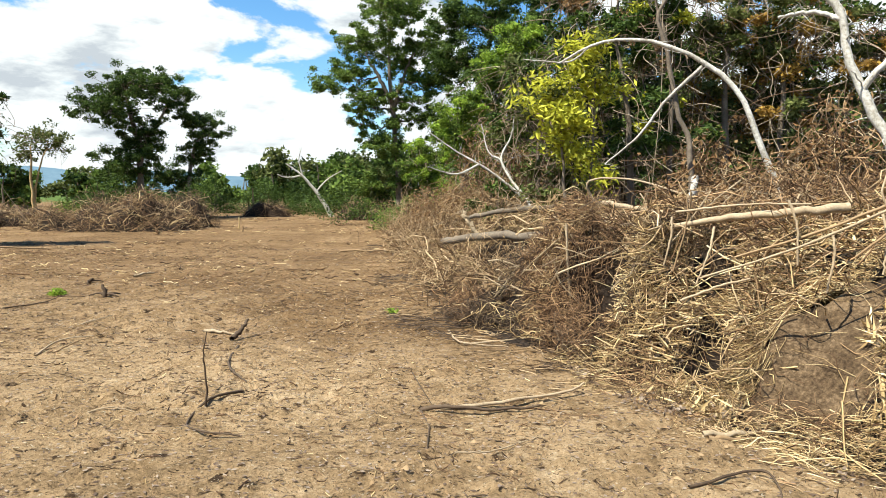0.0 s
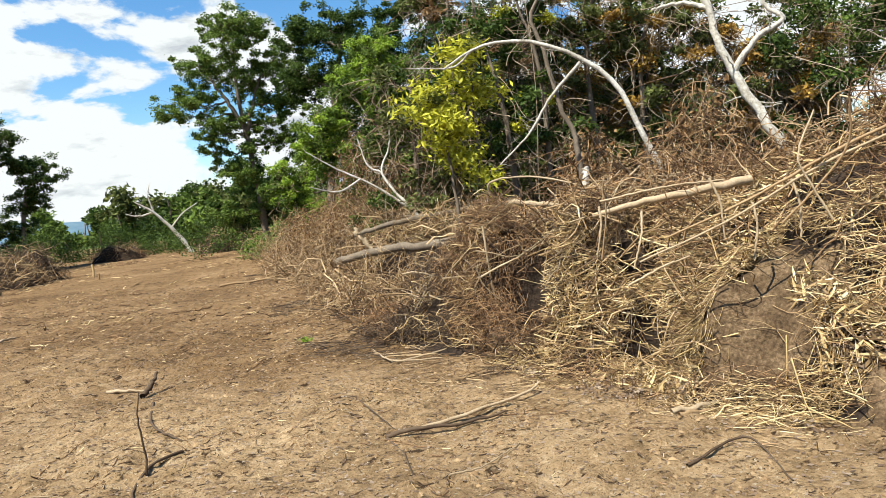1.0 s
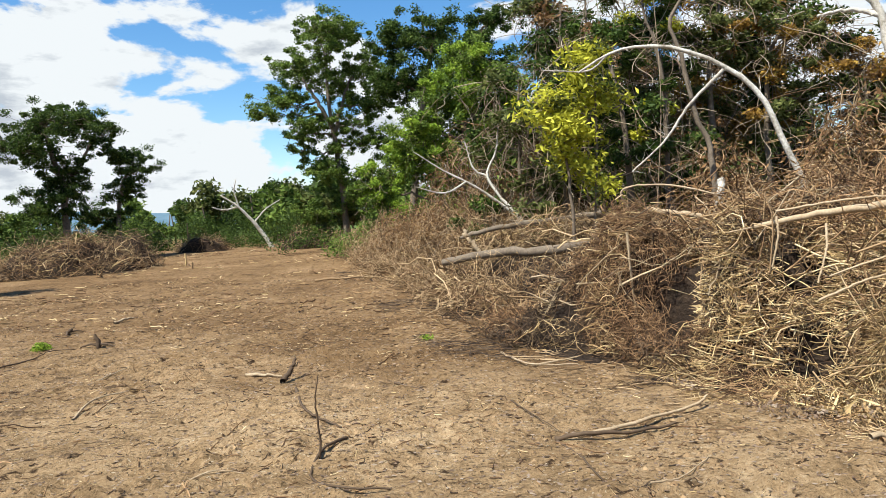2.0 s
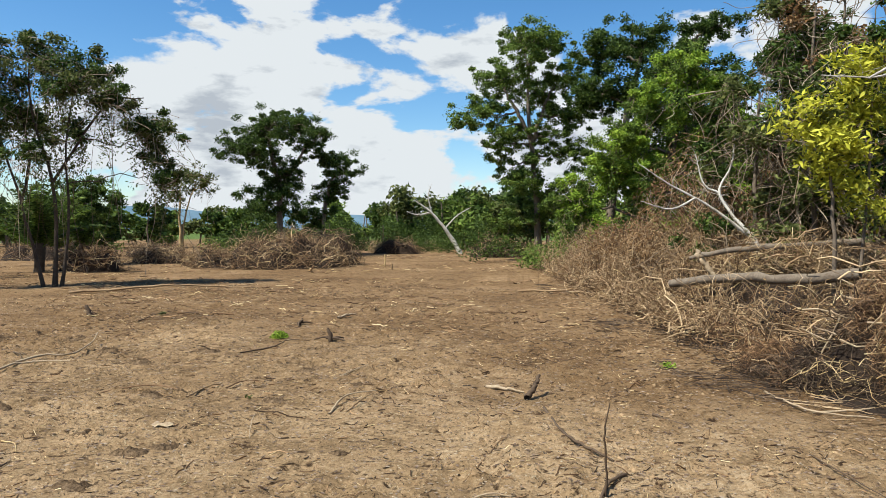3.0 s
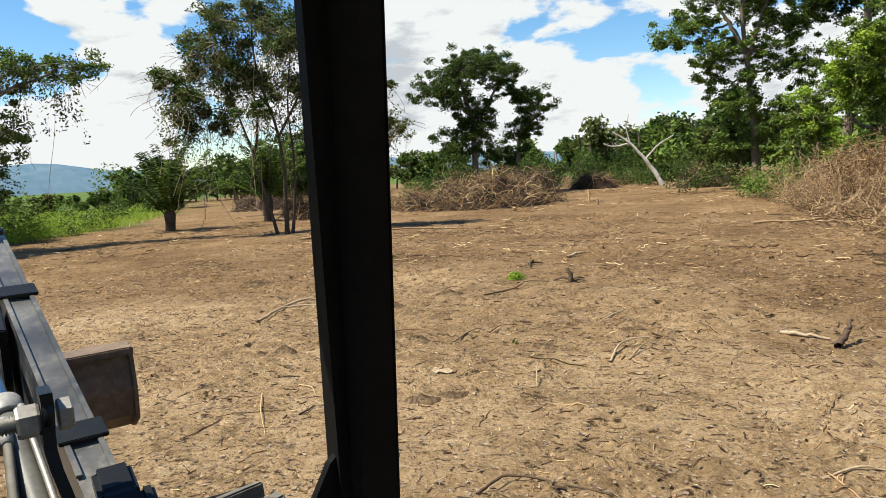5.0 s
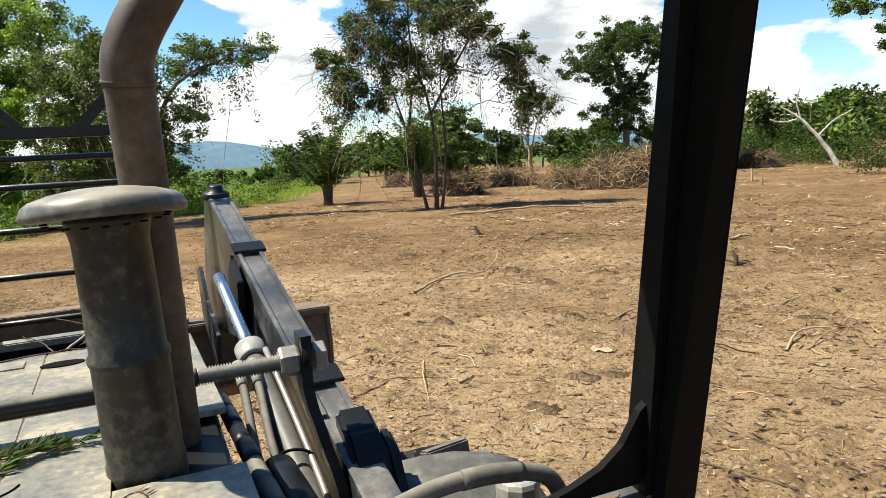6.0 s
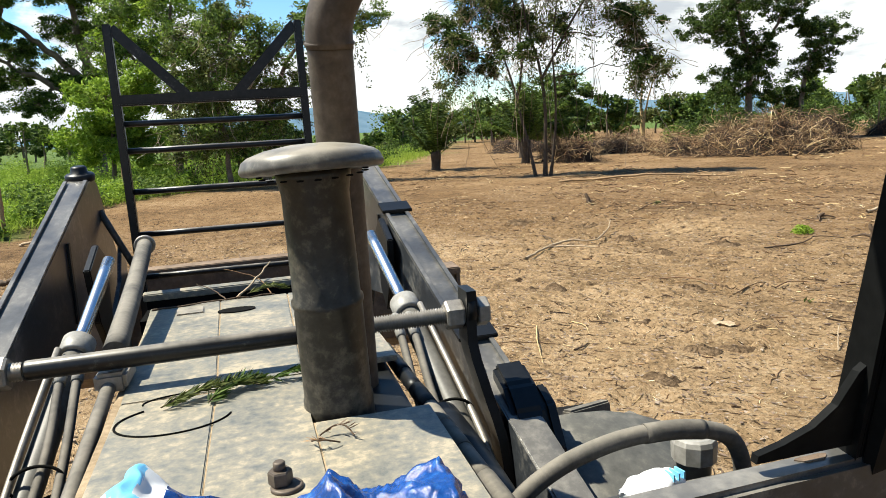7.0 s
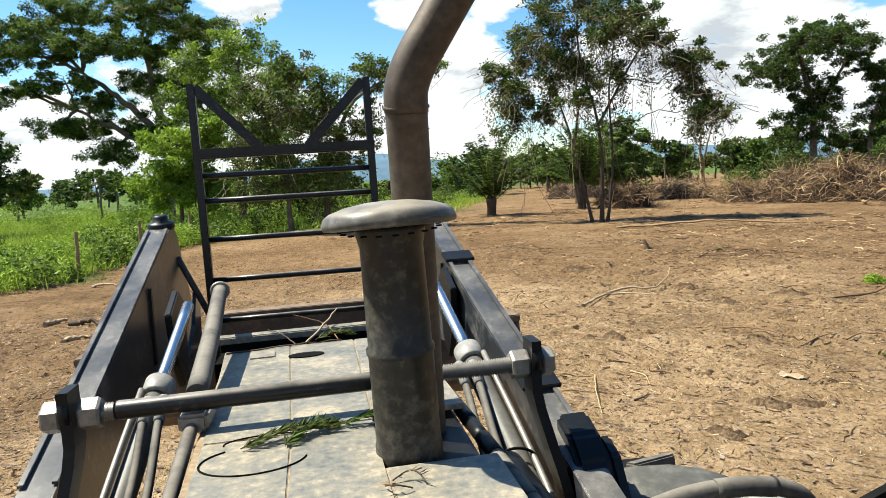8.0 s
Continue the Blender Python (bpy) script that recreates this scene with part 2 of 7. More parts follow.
# near black: the shade deep between the sticks is put into this colour
BRUSH_CORE_SHADE = surface("brush_core_shade", [(0.3, (0.012, 0.007, 0.004)), (0.5, (0.028, 0.017, 0.010)), (0.75, (0.09, 0.055, 0.032))],
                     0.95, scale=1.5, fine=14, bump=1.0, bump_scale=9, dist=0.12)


def soil_material():
    """Bare scraped earth, sandy in places, darker away from the track, with pasture green beyond the cleared edge."""
    m = bpy.data.materials.new("scraped_soil")
    m.use_nodes = True
    nt = m.node_tree
    link = nt.links.new
    b = nt.nodes["Principled BSDF"]
    b.inputs["Roughness"].default_value, b.inputs["Specular IOR Level"].default_value = 0.95, 0.1
    co = nt.nodes.new("ShaderNodeTexCoord")

    def noise_at(scale, detail, rough, distort=0.0):
        n = node(nt, "ShaderNodeTexNoise", Scale=scale, Detail=detail, Roughness=rough, Distortion=distort)
        link(co.outputs["Object"], n.inputs["Vector"])
        return n.outputs[0]

    def blend(x, y, f):
        n = nt.nodes.new("ShaderNodeMix")
        n.inputs[0].default_value = f
        link(x, n.inputs[2])
        link(y, n.inputs[3])
        return n.outputs[0]

    patch = noise_at(0.28, 5.0, 0.6, 0.4)
    smudge = noise_at(2.6, 9.0, 0.68, 0.6)
    grain = noise_at(19.0, 7.0, 0.7)
    value = blend(blend(patch, smudge, 0.5), grain, 0.32)
    ramp = nt.nodes.new("ShaderNodeValToRGB")
    els = ramp.color_ramp.elements
    stops = [(0.36, (0.095, 0.059, 0.029)), (0.44, (0.235, 0.152, 0.077)), (0.50, (0.350, 0.232, 0.121)), (0.56, (0.45, 0.312, 0.175)), (0.63, (0.60, 0.455, 0.285))]
    while len(els) < len(stops):
        els.new(0.5)
    for e, (pos, col) in zip(els, stops):
        e.position, e.color = pos, (*col, 1)
    link(value, ramp.inputs[0])
    # dark flecks for crumbs, rotted leaf matter and the painted shade of clods, and pale chips, drawn out along the
    # scraper's run
    run = nt.nodes.new("ShaderNodeMapping")
    run.inputs["Rotation"].default_value = (0, 0, 0.35)
    run.inputs["Scale"].default_value = (0.85, 1.25, 1.0)
    link(co.outputs["Object"], run.inputs[0])

    def flecks(scale, lo, hi):
        n = node(nt, "ShaderNodeTexNoise", Scale=scale, Detail=3.0, Roughness=0.6, Distortion=0.7)
        link(run.outputs[0], n.inputs["Vector"])
        m2 = nt.nodes.new("ShaderNodeMapRange")
        m2.inputs["From Min"].default_value, m2.inputs["From Max"].default_value = lo, hi
        link(n.outputs[0], m2.inputs["Value"])
        return m2.outputs[0]

    soil = ramp.outputs[0]
    for fac, col in ((flecks(7.0, 0.58, 0.67), (0.058, 0.034, 0.018, 1)), (flecks(34.0, 0.60, 0.68), (0.045, 0.028, 0.015, 1)), (flecks(27.0, 0.635, 0.68), (0.52, 0.43, 0.30, 1))):
        over = nt.nodes.new("ShaderNodeMix")
        over.data_type = "RGBA"
        link(fac, over.inputs[0])
        link(soil, over.inputs[6])
        over.inputs[7].default_value = col
        soil = over.outputs[2]
    green = nt.nodes.new("ShaderNodeValToRGB")
    for e, (p, c) in zip(green.color_ramp.elements, ((0.35, (0.045, 0.075, 0.016)), (0.7, (0.11, 0.155, 0.035)))):
        e.position, e.color = p, (*c, 1)
    link(smudge, green.inputs[0])
    # darker ground away from the track, with more rotted litter in it
    soil_dark = nt.nodes.new("ShaderNodeAttribute")
    soil_dark.attribute_name = "soil_dark"
    darkened = nt.nodes.new("ShaderNodeMix")
    darkened.data_type, darkened.blend_type = "RGBA", "MULTIPLY"
    link(soil_dark.outputs["Fac"], darkened.inputs[0])
    link(soil, darkened.inputs[6])
    darkened.inputs[7].default_value = (0.58, 0.53, 0.48, 1)
    soil = darkened.outputs[2]
    att = nt.nodes.new("ShaderNodeAttribute")
    att.attribute_name = "pasture"
    mix = nt.nodes.new("ShaderNodeMix")
    mix.data_type = "RGBA"
    link(att.outputs["Fac"], mix.inputs[0])
    link(soil, mix.inputs[6])
    link(green.outputs[0], mix.inputs[7])
    link(mix.outputs[2], b.inputs["Base Color"])
    rough = blend(noise_at(5.0, 9.0, 0.72, 0.8), noise_at(24.0, 8.0, 0.7), 0.4)
    bp = node(nt, "ShaderNodeBump", Strength=1.0, Distance=0.15)
    link(rough, bp.inputs["Height"])
    link(bp.outputs[0], b.inputs["Normal"])
    return m


SOIL = soil_material()
PATCH_SOIL = surface("turned_soil", [(0.34, (0.045, 0.028, 0.016)), (0.5, (0.12, 0.078, 0.043)), (0.66, (0.25, 0.17, 0.10))], 0.95, scale=3.5, fine=28, bump=1.0, bump_scale=9, dist=0.12, specular=0.1)
# blue of the distance haze is painted into the hills' base colour
HAZED_HILL = surface("far_hill_hazed", [(0.35, (0.07, 0.125, 0.17)), (0.65, (0.13, 0.19, 0.235))], 1.0, scale=0.004, fine=0.03, bump=0, specular=0)

# ---------------------------------------------------------------- ground


def pasture_edge(y):
    return np.interp(y, [-60, 0, 8.5, 12.5, 15, 20, 27, 35, 50, 90], [-22, -23, -26.5, -31, -33.5, -35, -36, -38, -48, -80])


def ground_height(x, y):
    """Scraped earth: shallow swells, push-ridges and clods; smooth far off."""
    near = np.clip(1.3 - np.hypot(x + 6, y - 10) / 55, 0, 1)
    h = 0.05 * lumps(x / 3.1, y / 3.1, 1) + 0.030 * lumps(x / 0.9, y / 0.9, 2) + 0.020 * lumps(x / 0.37, y / 0.37, 3)
    h = h + 0.020 * np.maximum(lumps(x / 0.17, y / 0.17, 4), 0) + 0.014 * np.abs(lumps(x / 0.5, y / 0.22, 5))
    # broken, cloddy stretches between smoother scraped ones
    churn = np.clip(0.45 + 0.9 * lumps(x / 1.7, y / 1.1, 6) + 0.5 * lumps(x / 0.6, y / 0.4, 7), 0, 1)
    fine = 0.062 * np.abs(lumps(x / 0.21, y / 0.15, 8)) + 0.052 * np.maximum(lumps(x / 0.115, y / 0.105, 12), -0.25)
    return (h - 0.025 + churn * fine) * near


def axis_steps(lo, hi, step, far):
    mid = np.arange(lo, hi, step)
    out = step * np.cumsum(1.11 ** np.arange(1, 110))
    out = out[out < far]
    return np.concatenate([lo - out[::-1], mid, hi + out])


def ground():
    xs, ys = axis_steps(-16, 2, 0.055, 3500), axis_steps(3.2, 17.5, 0.055, 3500)
    X, Y = np.meshgrid(xs, ys)
    verts = np.stack([X, Y, ground_height(X, Y)], axis=-1).reshape(-1, 3)
    nx, ny = len(xs), len(ys)
    a = (np.arange(ny - 1)[:, None] * nx + np.arange(nx - 1)).ravel()
    ob = solid("ground", verts, np.stack([a, a + 1, a + nx + 1, a + nx], axis=1), SOIL, smooth=True)
    d = pasture_edge(Y) - X + 2.0 * lumps(X / 3, Y / 3, 9)
    far = np.maximum(np.maximum(Y - 140, -Y - 60), X - 60) / 8
    mask = np.clip(np.maximum(d / 1.5, far), 0, 1)
    ob.data.attributes.new("pasture", "FLOAT", "POINT").data.foreach_set("value", mask.ravel().astype(np.float32))
    along = np.clip(X, -10, 3)
    soil_dark = np.clip((np.hypot(X - along, Y - 4.5 + 0.15 * along) + 4 * lumps(X / 4, Y / 4, 10) + 1.5 * lumps(X / 1.1, Y / 1.1, 11) - 6.2) / 7 + np.clip((X + 7.2) / 3.2, 0, 1) * (0.62 + 0.45 * lumps(X / 1.8, Y / 1.8, 14)), 0, 1)
    # the darker strip along the pasture
    soil_dark = np.maximum(soil_dark, np.clip((-11.5 - X - 0.8 * (Y - 2)) / 4 + 0.5 * lumps(X / 1.5, Y / 1.5, 13), 0, 1))
    ob.data.attributes.new("soil_dark", "FLOAT", "POINT").data.foreach_set("value", soil_dark.ravel().astype(np.float32))
    return tagged(ob, "bare brown scraped earth with green pasture beyond", "ground", kind="structure")


ground()


def hills():
    """A long low ridge far off, all round, with haze put into its colour."""
    n = 240
    a = np.linspace(0, 2 * np.pi, n)
    k = np.arange(n)
    top = 62 + 30 * np.maximum(lumps(k / 9.0, k * 0, 21), -0.5) + 12 * lumps(k / 3.0, k * 0, 22)
    # a steeper hump to the west-north-west
    top = top + 26 * np.exp(-((np.degrees(a) - 139) / 3.6) ** 2)
    top = top * np.clip((158 - np.degrees(a)) / 12, 0.25, 1) ** np.where(np.degrees(a) < 250, 1, 0)
    rows = []
    for r, s in ((2300, -0.02), (2380, 0.55), (2450, 0.9), (2520, 1.0), (2700, 0.9)):
        rows.append(np.stack([r * np.cos(a), r * np.sin(a), np.maximum(top, 8) * s + 3 * lumps(k / 1.3, k * 0 + r, 23) * (s > 0.2)], axis=1))
    verts = np.concatenate(rows)
    i = (np.arange(4)[:, None] * n + np.arange(n - 1)).ravel()
    ob = solid("backdrop_hills", verts, np.stack([i, i + 1, i + n + 1, i + n], axis=1), HAZED_HILL, smooth=True)
    tagged(ob, "low wooded hills on the horizon, haze painted in as blue-green", "hills", kind="structure")


hills()

# ---------------------------------------------------------------- trees


def wander(rng, a, b, n, amount):
    """Bent ways from a to b. a, b (m, 3)."""
    t = np.linspace(0, 1, n)[None, :, None]
    p = a[:, None, :] * (1 - t) + b[:, None, :] * t
    ln = np.linalg.norm(b - a, axis=1)[:, None, None]
    bow = rng.normal(size=(len(a), 1, 3)) * np.sin(np.pi * t) + 0.4 * rng.normal(size=(len(a), n, 3)) * np.sin(np.pi * t)
    return p + bow * ln * amount


def hang(rng, a, b, n):
    """Loose strings from a down to b that sway and curl a little."""
    t = np.linspace(0, 1, n)[None, :, None]
    p = a[:, None, :] * (1 - t) + b[:, None, :] * t
    for k in (1, 2, 3):
        amp = rng.normal(0, 0.16 / k, (len(a), 1, 3)) * np.array([1, 1, 0.3])
        p = p + amp * np.sin(np.pi * k * t * rng.uniform(0.8, 1.2, (len(a), 1, 1)))
    return p


def tree(name, label, base, lobes, trunks, leaf_mat, bark=BARK, girth=0.2, size=0.22, cover=2.2, seed=1, vines=0, clump=0.28,
         second=None, slim=0.42, strands=0, group="trees round the clearing", category="tree", twigs=26, bare=0):
    """Trunks and limbs that reach into lobes (dx, dy, z, reach, half height), each hung with clumps of leaves."""
    rng = np.random.default_rng(seed)
    root = thing(name, pose(base[0], base[1], 0), label, category, group)
    ways, wide = [], []
    for i, tr in enumerate(trunks):
        p = smooth_path(tr, 12)
        p[1:-1] += rng.normal(size=(10, 3)) * girth * 0.22
        g = girth * (1.0 if i == 0 else 0.72)
        ways.append(p)
        wide.append(g * (0.32 + 0.68 * (1 - np.linspace(0, 1, 12)) ** 0.8) * (1 + 0.45 * np.exp(-np.arange(12) * 1.6) * (tr[0][2] < 1)))
    chunks = [tubes(np.array(ways), np.array(wide), 8)]
    joints = np.concatenate(ways)[2:]
    leaves, leaves2, tips = [], [], []
    for lx, ly, lz, rh, rv in lobes:
        c = np.array([lx, ly, lz])
        dist = np.linalg.norm(joints - c, axis=1) + 0.8 * np.maximum(joints[:, 2] - c[2], 0)
        start = joints[int(np.argmin(dist))]
        chunks.append(tubes(wander(rng, start[None], c[None], 12, 0.07),
                            np.linspace(girth * 0.34, girth * 0.12, 12)[None], 5))
        n = max(8, int(twigs * rh * rv / 2))
        d = rng.normal(size=(n, 3))
        d /= np.linalg.norm(d, axis=1, keepdims=True)
        # uneven outline: each lobe swells and shrinks by direction
        swell = 0.72 + 0.5 * rng.random(n) ** 1.5
        pts = c + d * np.array([rh, rh, rv]) * (swell * rng.random(n) ** 0.45)[:, None]
        starts = c + (pts - c) * rng.uniform(0.0, 0.25, (n, 1))
        chunks.append(tubes(wander(rng, starts, pts, 5, 0.10), np.linspace(1, 0.3, 5)[None] * girth * 0.085 * np.ones((n, 1)), 3))
        tips.append(pts)
        m = int(2.4 * cover * math.pi * rh * rv / (size * size * slim * 0.55))
        pick = rng.integers(0, n, m)
        ball = rng.normal(size=(m, 3))
        ball *= (rng.random(m) ** 0.4 * np.exp(rng.normal(0, 0.2, m)) / np.linalg.norm(ball, axis=1))[:, None]
        pos = pts[pick] + ball * np.array([clump, clump, clump * 0.66]) * (0.75 + 0.55 * min(rh, 2)) * rng.uniform(0.6, 1.3, n)[pick][:, None]
        if second is not None:
            other = rng.random(n)[pick] < second[1]
            leaves2.append(pos[other])
            pos = pos[~other]
        leaves.append(pos)
    tips = np.concatenate(tips)
    # chunks of different corner counts all hold quads, so they join
    solid("trunk", *joined(chunks), bark, root, "trunk and branching limbs", True)
    pos = np.concatenate(leaves)
    solid("crown", *blades(rng, pos, size, size * slim, 0.25), leaf_mat, root, "crown of small loose leaves")
    if second is not None:
        solid("crown", *blades(rng, np.concatenate(leaves2), size, size * slim, 0.3), second[0], root, "patches of differently coloured leaves")
    if strands:
        # leafy creepers that hang from the limbs
        low = tips[rng.integers(0, len(tips), strands)]
        drop = rng.uniform(0.8, 3.0, strands)
        m = strands * 46
        pick, w = rng.integers(0, strands, m), rng.random(m) ** 0.8
        sway = rng.normal(0, 0.16, (strands, 2))
        pos = low[pick] + np.stack([sway[pick, 0] * w + rng.normal(0, 0.11, m), sway[pick, 1] * w + rng.normal(0, 0.11, m), -drop[pick] * w], axis=1)
        solid("creeper", *blades(rng, pos[pos[:, 2] > 0.3], size * 0.9, size * slim, 0.9), second[0] if second else leaf_mat, root, "hanging leafy creepers")
    if vines:
        a = tips[rng.integers(0, len(tips), vines)]
        b = a + np.stack([rng.normal(0, 0.7, vines), rng.normal(0, 0.7, vines), -rng.uniform(-0.2, 1.5, vines)], axis=1)
        b[:, 2] = np.maximum(b[:, 2], 0.4)
        b[::26, 2] = np.minimum(b[::26, 2], rng.uniform(0.1, 2.5, len(b[::26])))
        solid("vine", *tubes(hang(rng, a, b, 14), np.full((vines, 14), 0.010), 3), VINE, root, "dry hanging vines")
    return root


def tree_list():
    # spindly tree with drooping, vine-hung crown in the middle of the clearing
    def across(u, w, *rest):
        return (0.9 * u - 0.4 * w, 0.4 * u + 0.9 * w, *rest)
    tree("vine_hung_tree", "thin many-stemmed tree with drooping vine-hung crown", (-22.6, 28.1),
         [across(-4.1, 0.2, 6.4, 1.2, 1.3), across(-3.6, -0.6, 5.0, 1, 1.3), across(-2.7, 0.3, 7.7, 1.6, 1.2), across(-1.5, -0.4, 8.6, 1.4, 0.9), across(-1.5, 0.7, 6.7, 1.6, 1.2),
          across(-0.2, 0.2, 9.2, 1.3, 0.8), across(0.3, -0.5, 7.9, 1.5, 1.1), across(1.5, 0.4, 8.4, 1.3, 0.9), across(2.3, -0.2, 7.4, 1.2, 0.9), across(3.2, 0.2, 6.6, 1.1, 0.9),
          across(3.9, 0.1, 5.5, 0.9, 1.4), across(4.2, -0.2, 4.3, 0.6, 1), across(-2.4, 0.4, 5.1, 0.9, 0.9), across(0.8, 0.8, 6.1, 0.8, 0.6), across(-0.6, -0.9, 5.3, 0.8, 0.8)],
         [[(0, 0, -0.2), (0.1, 0, 2.3), (-0.1, 0, 4.4), (-0.6, -0.3, 6.5), (-0.7, -0.3, 8.6)], [(-0.05, 0, 4.0), across(0.9, 0, 5.6), across(2.0, 0.1, 7.2), across(3.3, 0.1, 7.5)],
          [(-0.3, -0.2, -0.1), across(-1.1, 0, 3.2), across(-1.8, 0.1, 5.4), across(-3.0, 0.1, 7.6)], [(0.2, 0.1, -0.1), (0.5, 0.2, 2.5), (0.3, 0.3, 5.0), (0.7, 0.4, 8.6)],
          [across(-1.1, 0, 3.2), across(-0.9, 0.3, 5.0), across(-1.3, 0.4, 7.6)]],
         LEAF_DARK, BARK_DARK, girth=0.085, size=0.16, cover=1.6, seed=2, vines=760, clump=0.28, second=(LEAF_OLIVE, 0.5), strands=190)
    tree("broad_tree", "tall broad dark-green tree above the brush heap", (-24.2, 59.9),
         [(-0.6, -1.1, 10.3, 3.5, 1.9), (-2.4, -1.6, 8.7, 2.4, 1.8), (1.0, 1.7, 11.0, 2.5, 1.8), (0.3, 0, 6.9, 2.3, 2.3), (2.6, 1.5, 9.7, 1.8, 1.5),
          (-0.8, -0.3, 4.5, 3.0, 2.0)],
         [[(0, 0, -0.2), (0.2, 0.1, 5.4), (-0.6, -0.2, 8.9), (-0.9, -0.3, 10.9)], [(0.2, 0.1, 5.4), (2.3, 0.8, 9.3)]],
         LEAF_DARK, girth=0.3, size=0.23, cover=2.4, seed=3, clump=0.24)
    tree("broad_tree", "dark-green round-crowned tree beside a taller one", (-21.2, 62.9),
         [(1.5, 0.7, 7.3, 2.1, 1.7), (0.7, -0.3, 8.3, 1.5, 1.1), (0.6, 0.4, 5.3, 1.8, 1.6), (-1.4, 0.7, 3.4, 2.9, 1.6)],
         [[(0, 0, -0.2), (0.4, 0.1, 5.3), (1.6, 0.4, 7.8)]], LEAF_DARK, girth=0.22, size=0.23, cover=2.3, seed=4, clump=0.24)
    tree("yellow_stemmed_tree", "slender tree with two yellow stems and thin grey-green crown", (-32.9, 60.5),
         [(0.6, 0.3, 6.7, 2.2, 1.1), (-0.5, 0.1, 5.5, 1.3, 1.1), (1.6, 1.0, 5.9, 1.2, 1.1)],
         [[(0, 0, -0.3), (-0.1, -0.1, 2.9), (-0.1, 0, 6.0)], [(0.1, 0, -0.3), (0.2, 0.1, 2.9), (1.0, 0.5, 6.2)]],
         LEAF_OLIVE, BARK_YELLOW, 0.16, 0.3, 1.1, 5, vines=60)
    tree("tall_tree", "tall tree with open layered green crown", (-2.74, 53.4),
         [(-0.5, -0.9, 15.0, 2.2, 1.9), (-2.7, 0.7, 13.3, 2.7, 1.9), (-4.0, 0.1, 10.8, 2.3, 1.6), (-5.3, -0.5, 9.9, 1.7, 0.6), (-2.6, -0.8, 8.5, 1.6, 1.3),
          (0.3, 0.8, 11.8, 2.1, 2.1), (-1.2, 0, 6.0, 1.9, 1.7), (0.8, 0.5, 4.3, 2.3, 2.1), (-1.9, 0.7, 2.9, 1.8, 1.5), (-1.6, 0.2, 9.4, 1.5, 1.1), (0.9, 0.3, 9.0, 1.6, 1.5), (-2.9, 0.1, 7.3, 1.2, 0.9), (-0.3, 0.2, 7.6, 1.3, 1.1),
          (1.7, 0.0, 13.0, 1.8, 1.6), (2.3, 0.2, 10.5, 1.6, 1.6), (-1.6, 0.1, 16.0, 1.8, 1.2), (1.0, 0.5, 15.6, 1.6, 1.3), (2.5, 0.2, 7.6, 1.6, 1.5), (3.0, 0.0, 5.0, 1.8, 1.6)],
         [[(0, 0, -0.2), (-0.2, 0, 4.8), (-0.6, 0, 8.9), (-0.8, 0, 13.4)], [(-0.6, 0, 8.9), (-2.5, 0, 12.3)], [(-0.5, 0, 8.5), (0.7, 0, 12.0)]],
         LEAF_MID, girth=0.26, size=0.22, cover=2.0, seed=6, clump=0.23)
    tree("tall_tree", "tall dense dark-green tree behind creeper-covered trees", (1.4, 49.1),
         [(-0.1, 0.5, 14.0, 2.3, 1.9), (2.5, 0.8, 14.4, 2.5, 1.9), (4.2, -0.9, 12.0, 2.5, 2.1), (-0.9, 0.7, 11.2, 2.1, 2.1), (6.4, -1.2, 11.3, 2.1, 1.9),
          (1.6, 0.9, 11.0, 2.5, 2.1), (6.7, -0.5, 15.2, 1.7, 1.2), (5.0, -1.4, 13.7, 1.6, 1.9), (1.5, 0, 7, 3, 2.5), (5, -0.5, 8, 2.5, 2.5)],
         [[(0, 0, -0.2), (0.6, -0.1, 5.3), (1.5, -0.2, 10.8), (2.3, -0.3, 13.9)], [(4.6, -0.7, -0.2), (4.9, -0.8, 8.6), (5.3, -0.9, 14.2)]],
         LEAF_DARK, girth=0.3, size=0.24, cover=2.4, seed=7, clump=0.25)
    tree("creeper_covered_tree", "tree smothered in bright green creeper", (3.15, 40.8),
         [(-1.6, -0.7, 6.8, 2.4, 1.8), (0.7, -0.7, 8.4, 2.1, 1.8), (2.1, 0.6, 6.7, 2.1, 1.6), (-2.7, 0.2, 5.3, 2.1, 1.5), (3.8, -0.6, 7.8, 1.8, 1.8),
          (-0.2, -0.4, 4.9, 1.9, 1.3), (4.7, -1.1, 5.5, 1.5, 1.5), (-4.6, 0.3, 4.0, 1.6, 1.5), (-3.8, 0.2, 2.2, 1.8, 1.6), (0, 0, 2.6, 2.4, 1.6),
          (0.6, -0.8, 10.4, 1.9, 1.5), (2.7, -0.6, 9.7, 1.7, 1.3), (-1.0, -0.6, 9.0, 1.7, 1.3)],
         [[(0, 0, -0.2), (0.3, -0.1, 4.6), (0.8, -0.2, 8.2)]],
         LEAF_BRIGHT, girth=0.28, size=0.20, cover=2.5, seed=8, vines=260, clump=0.24, second=(LEAF_MID, 0.35), strands=90)
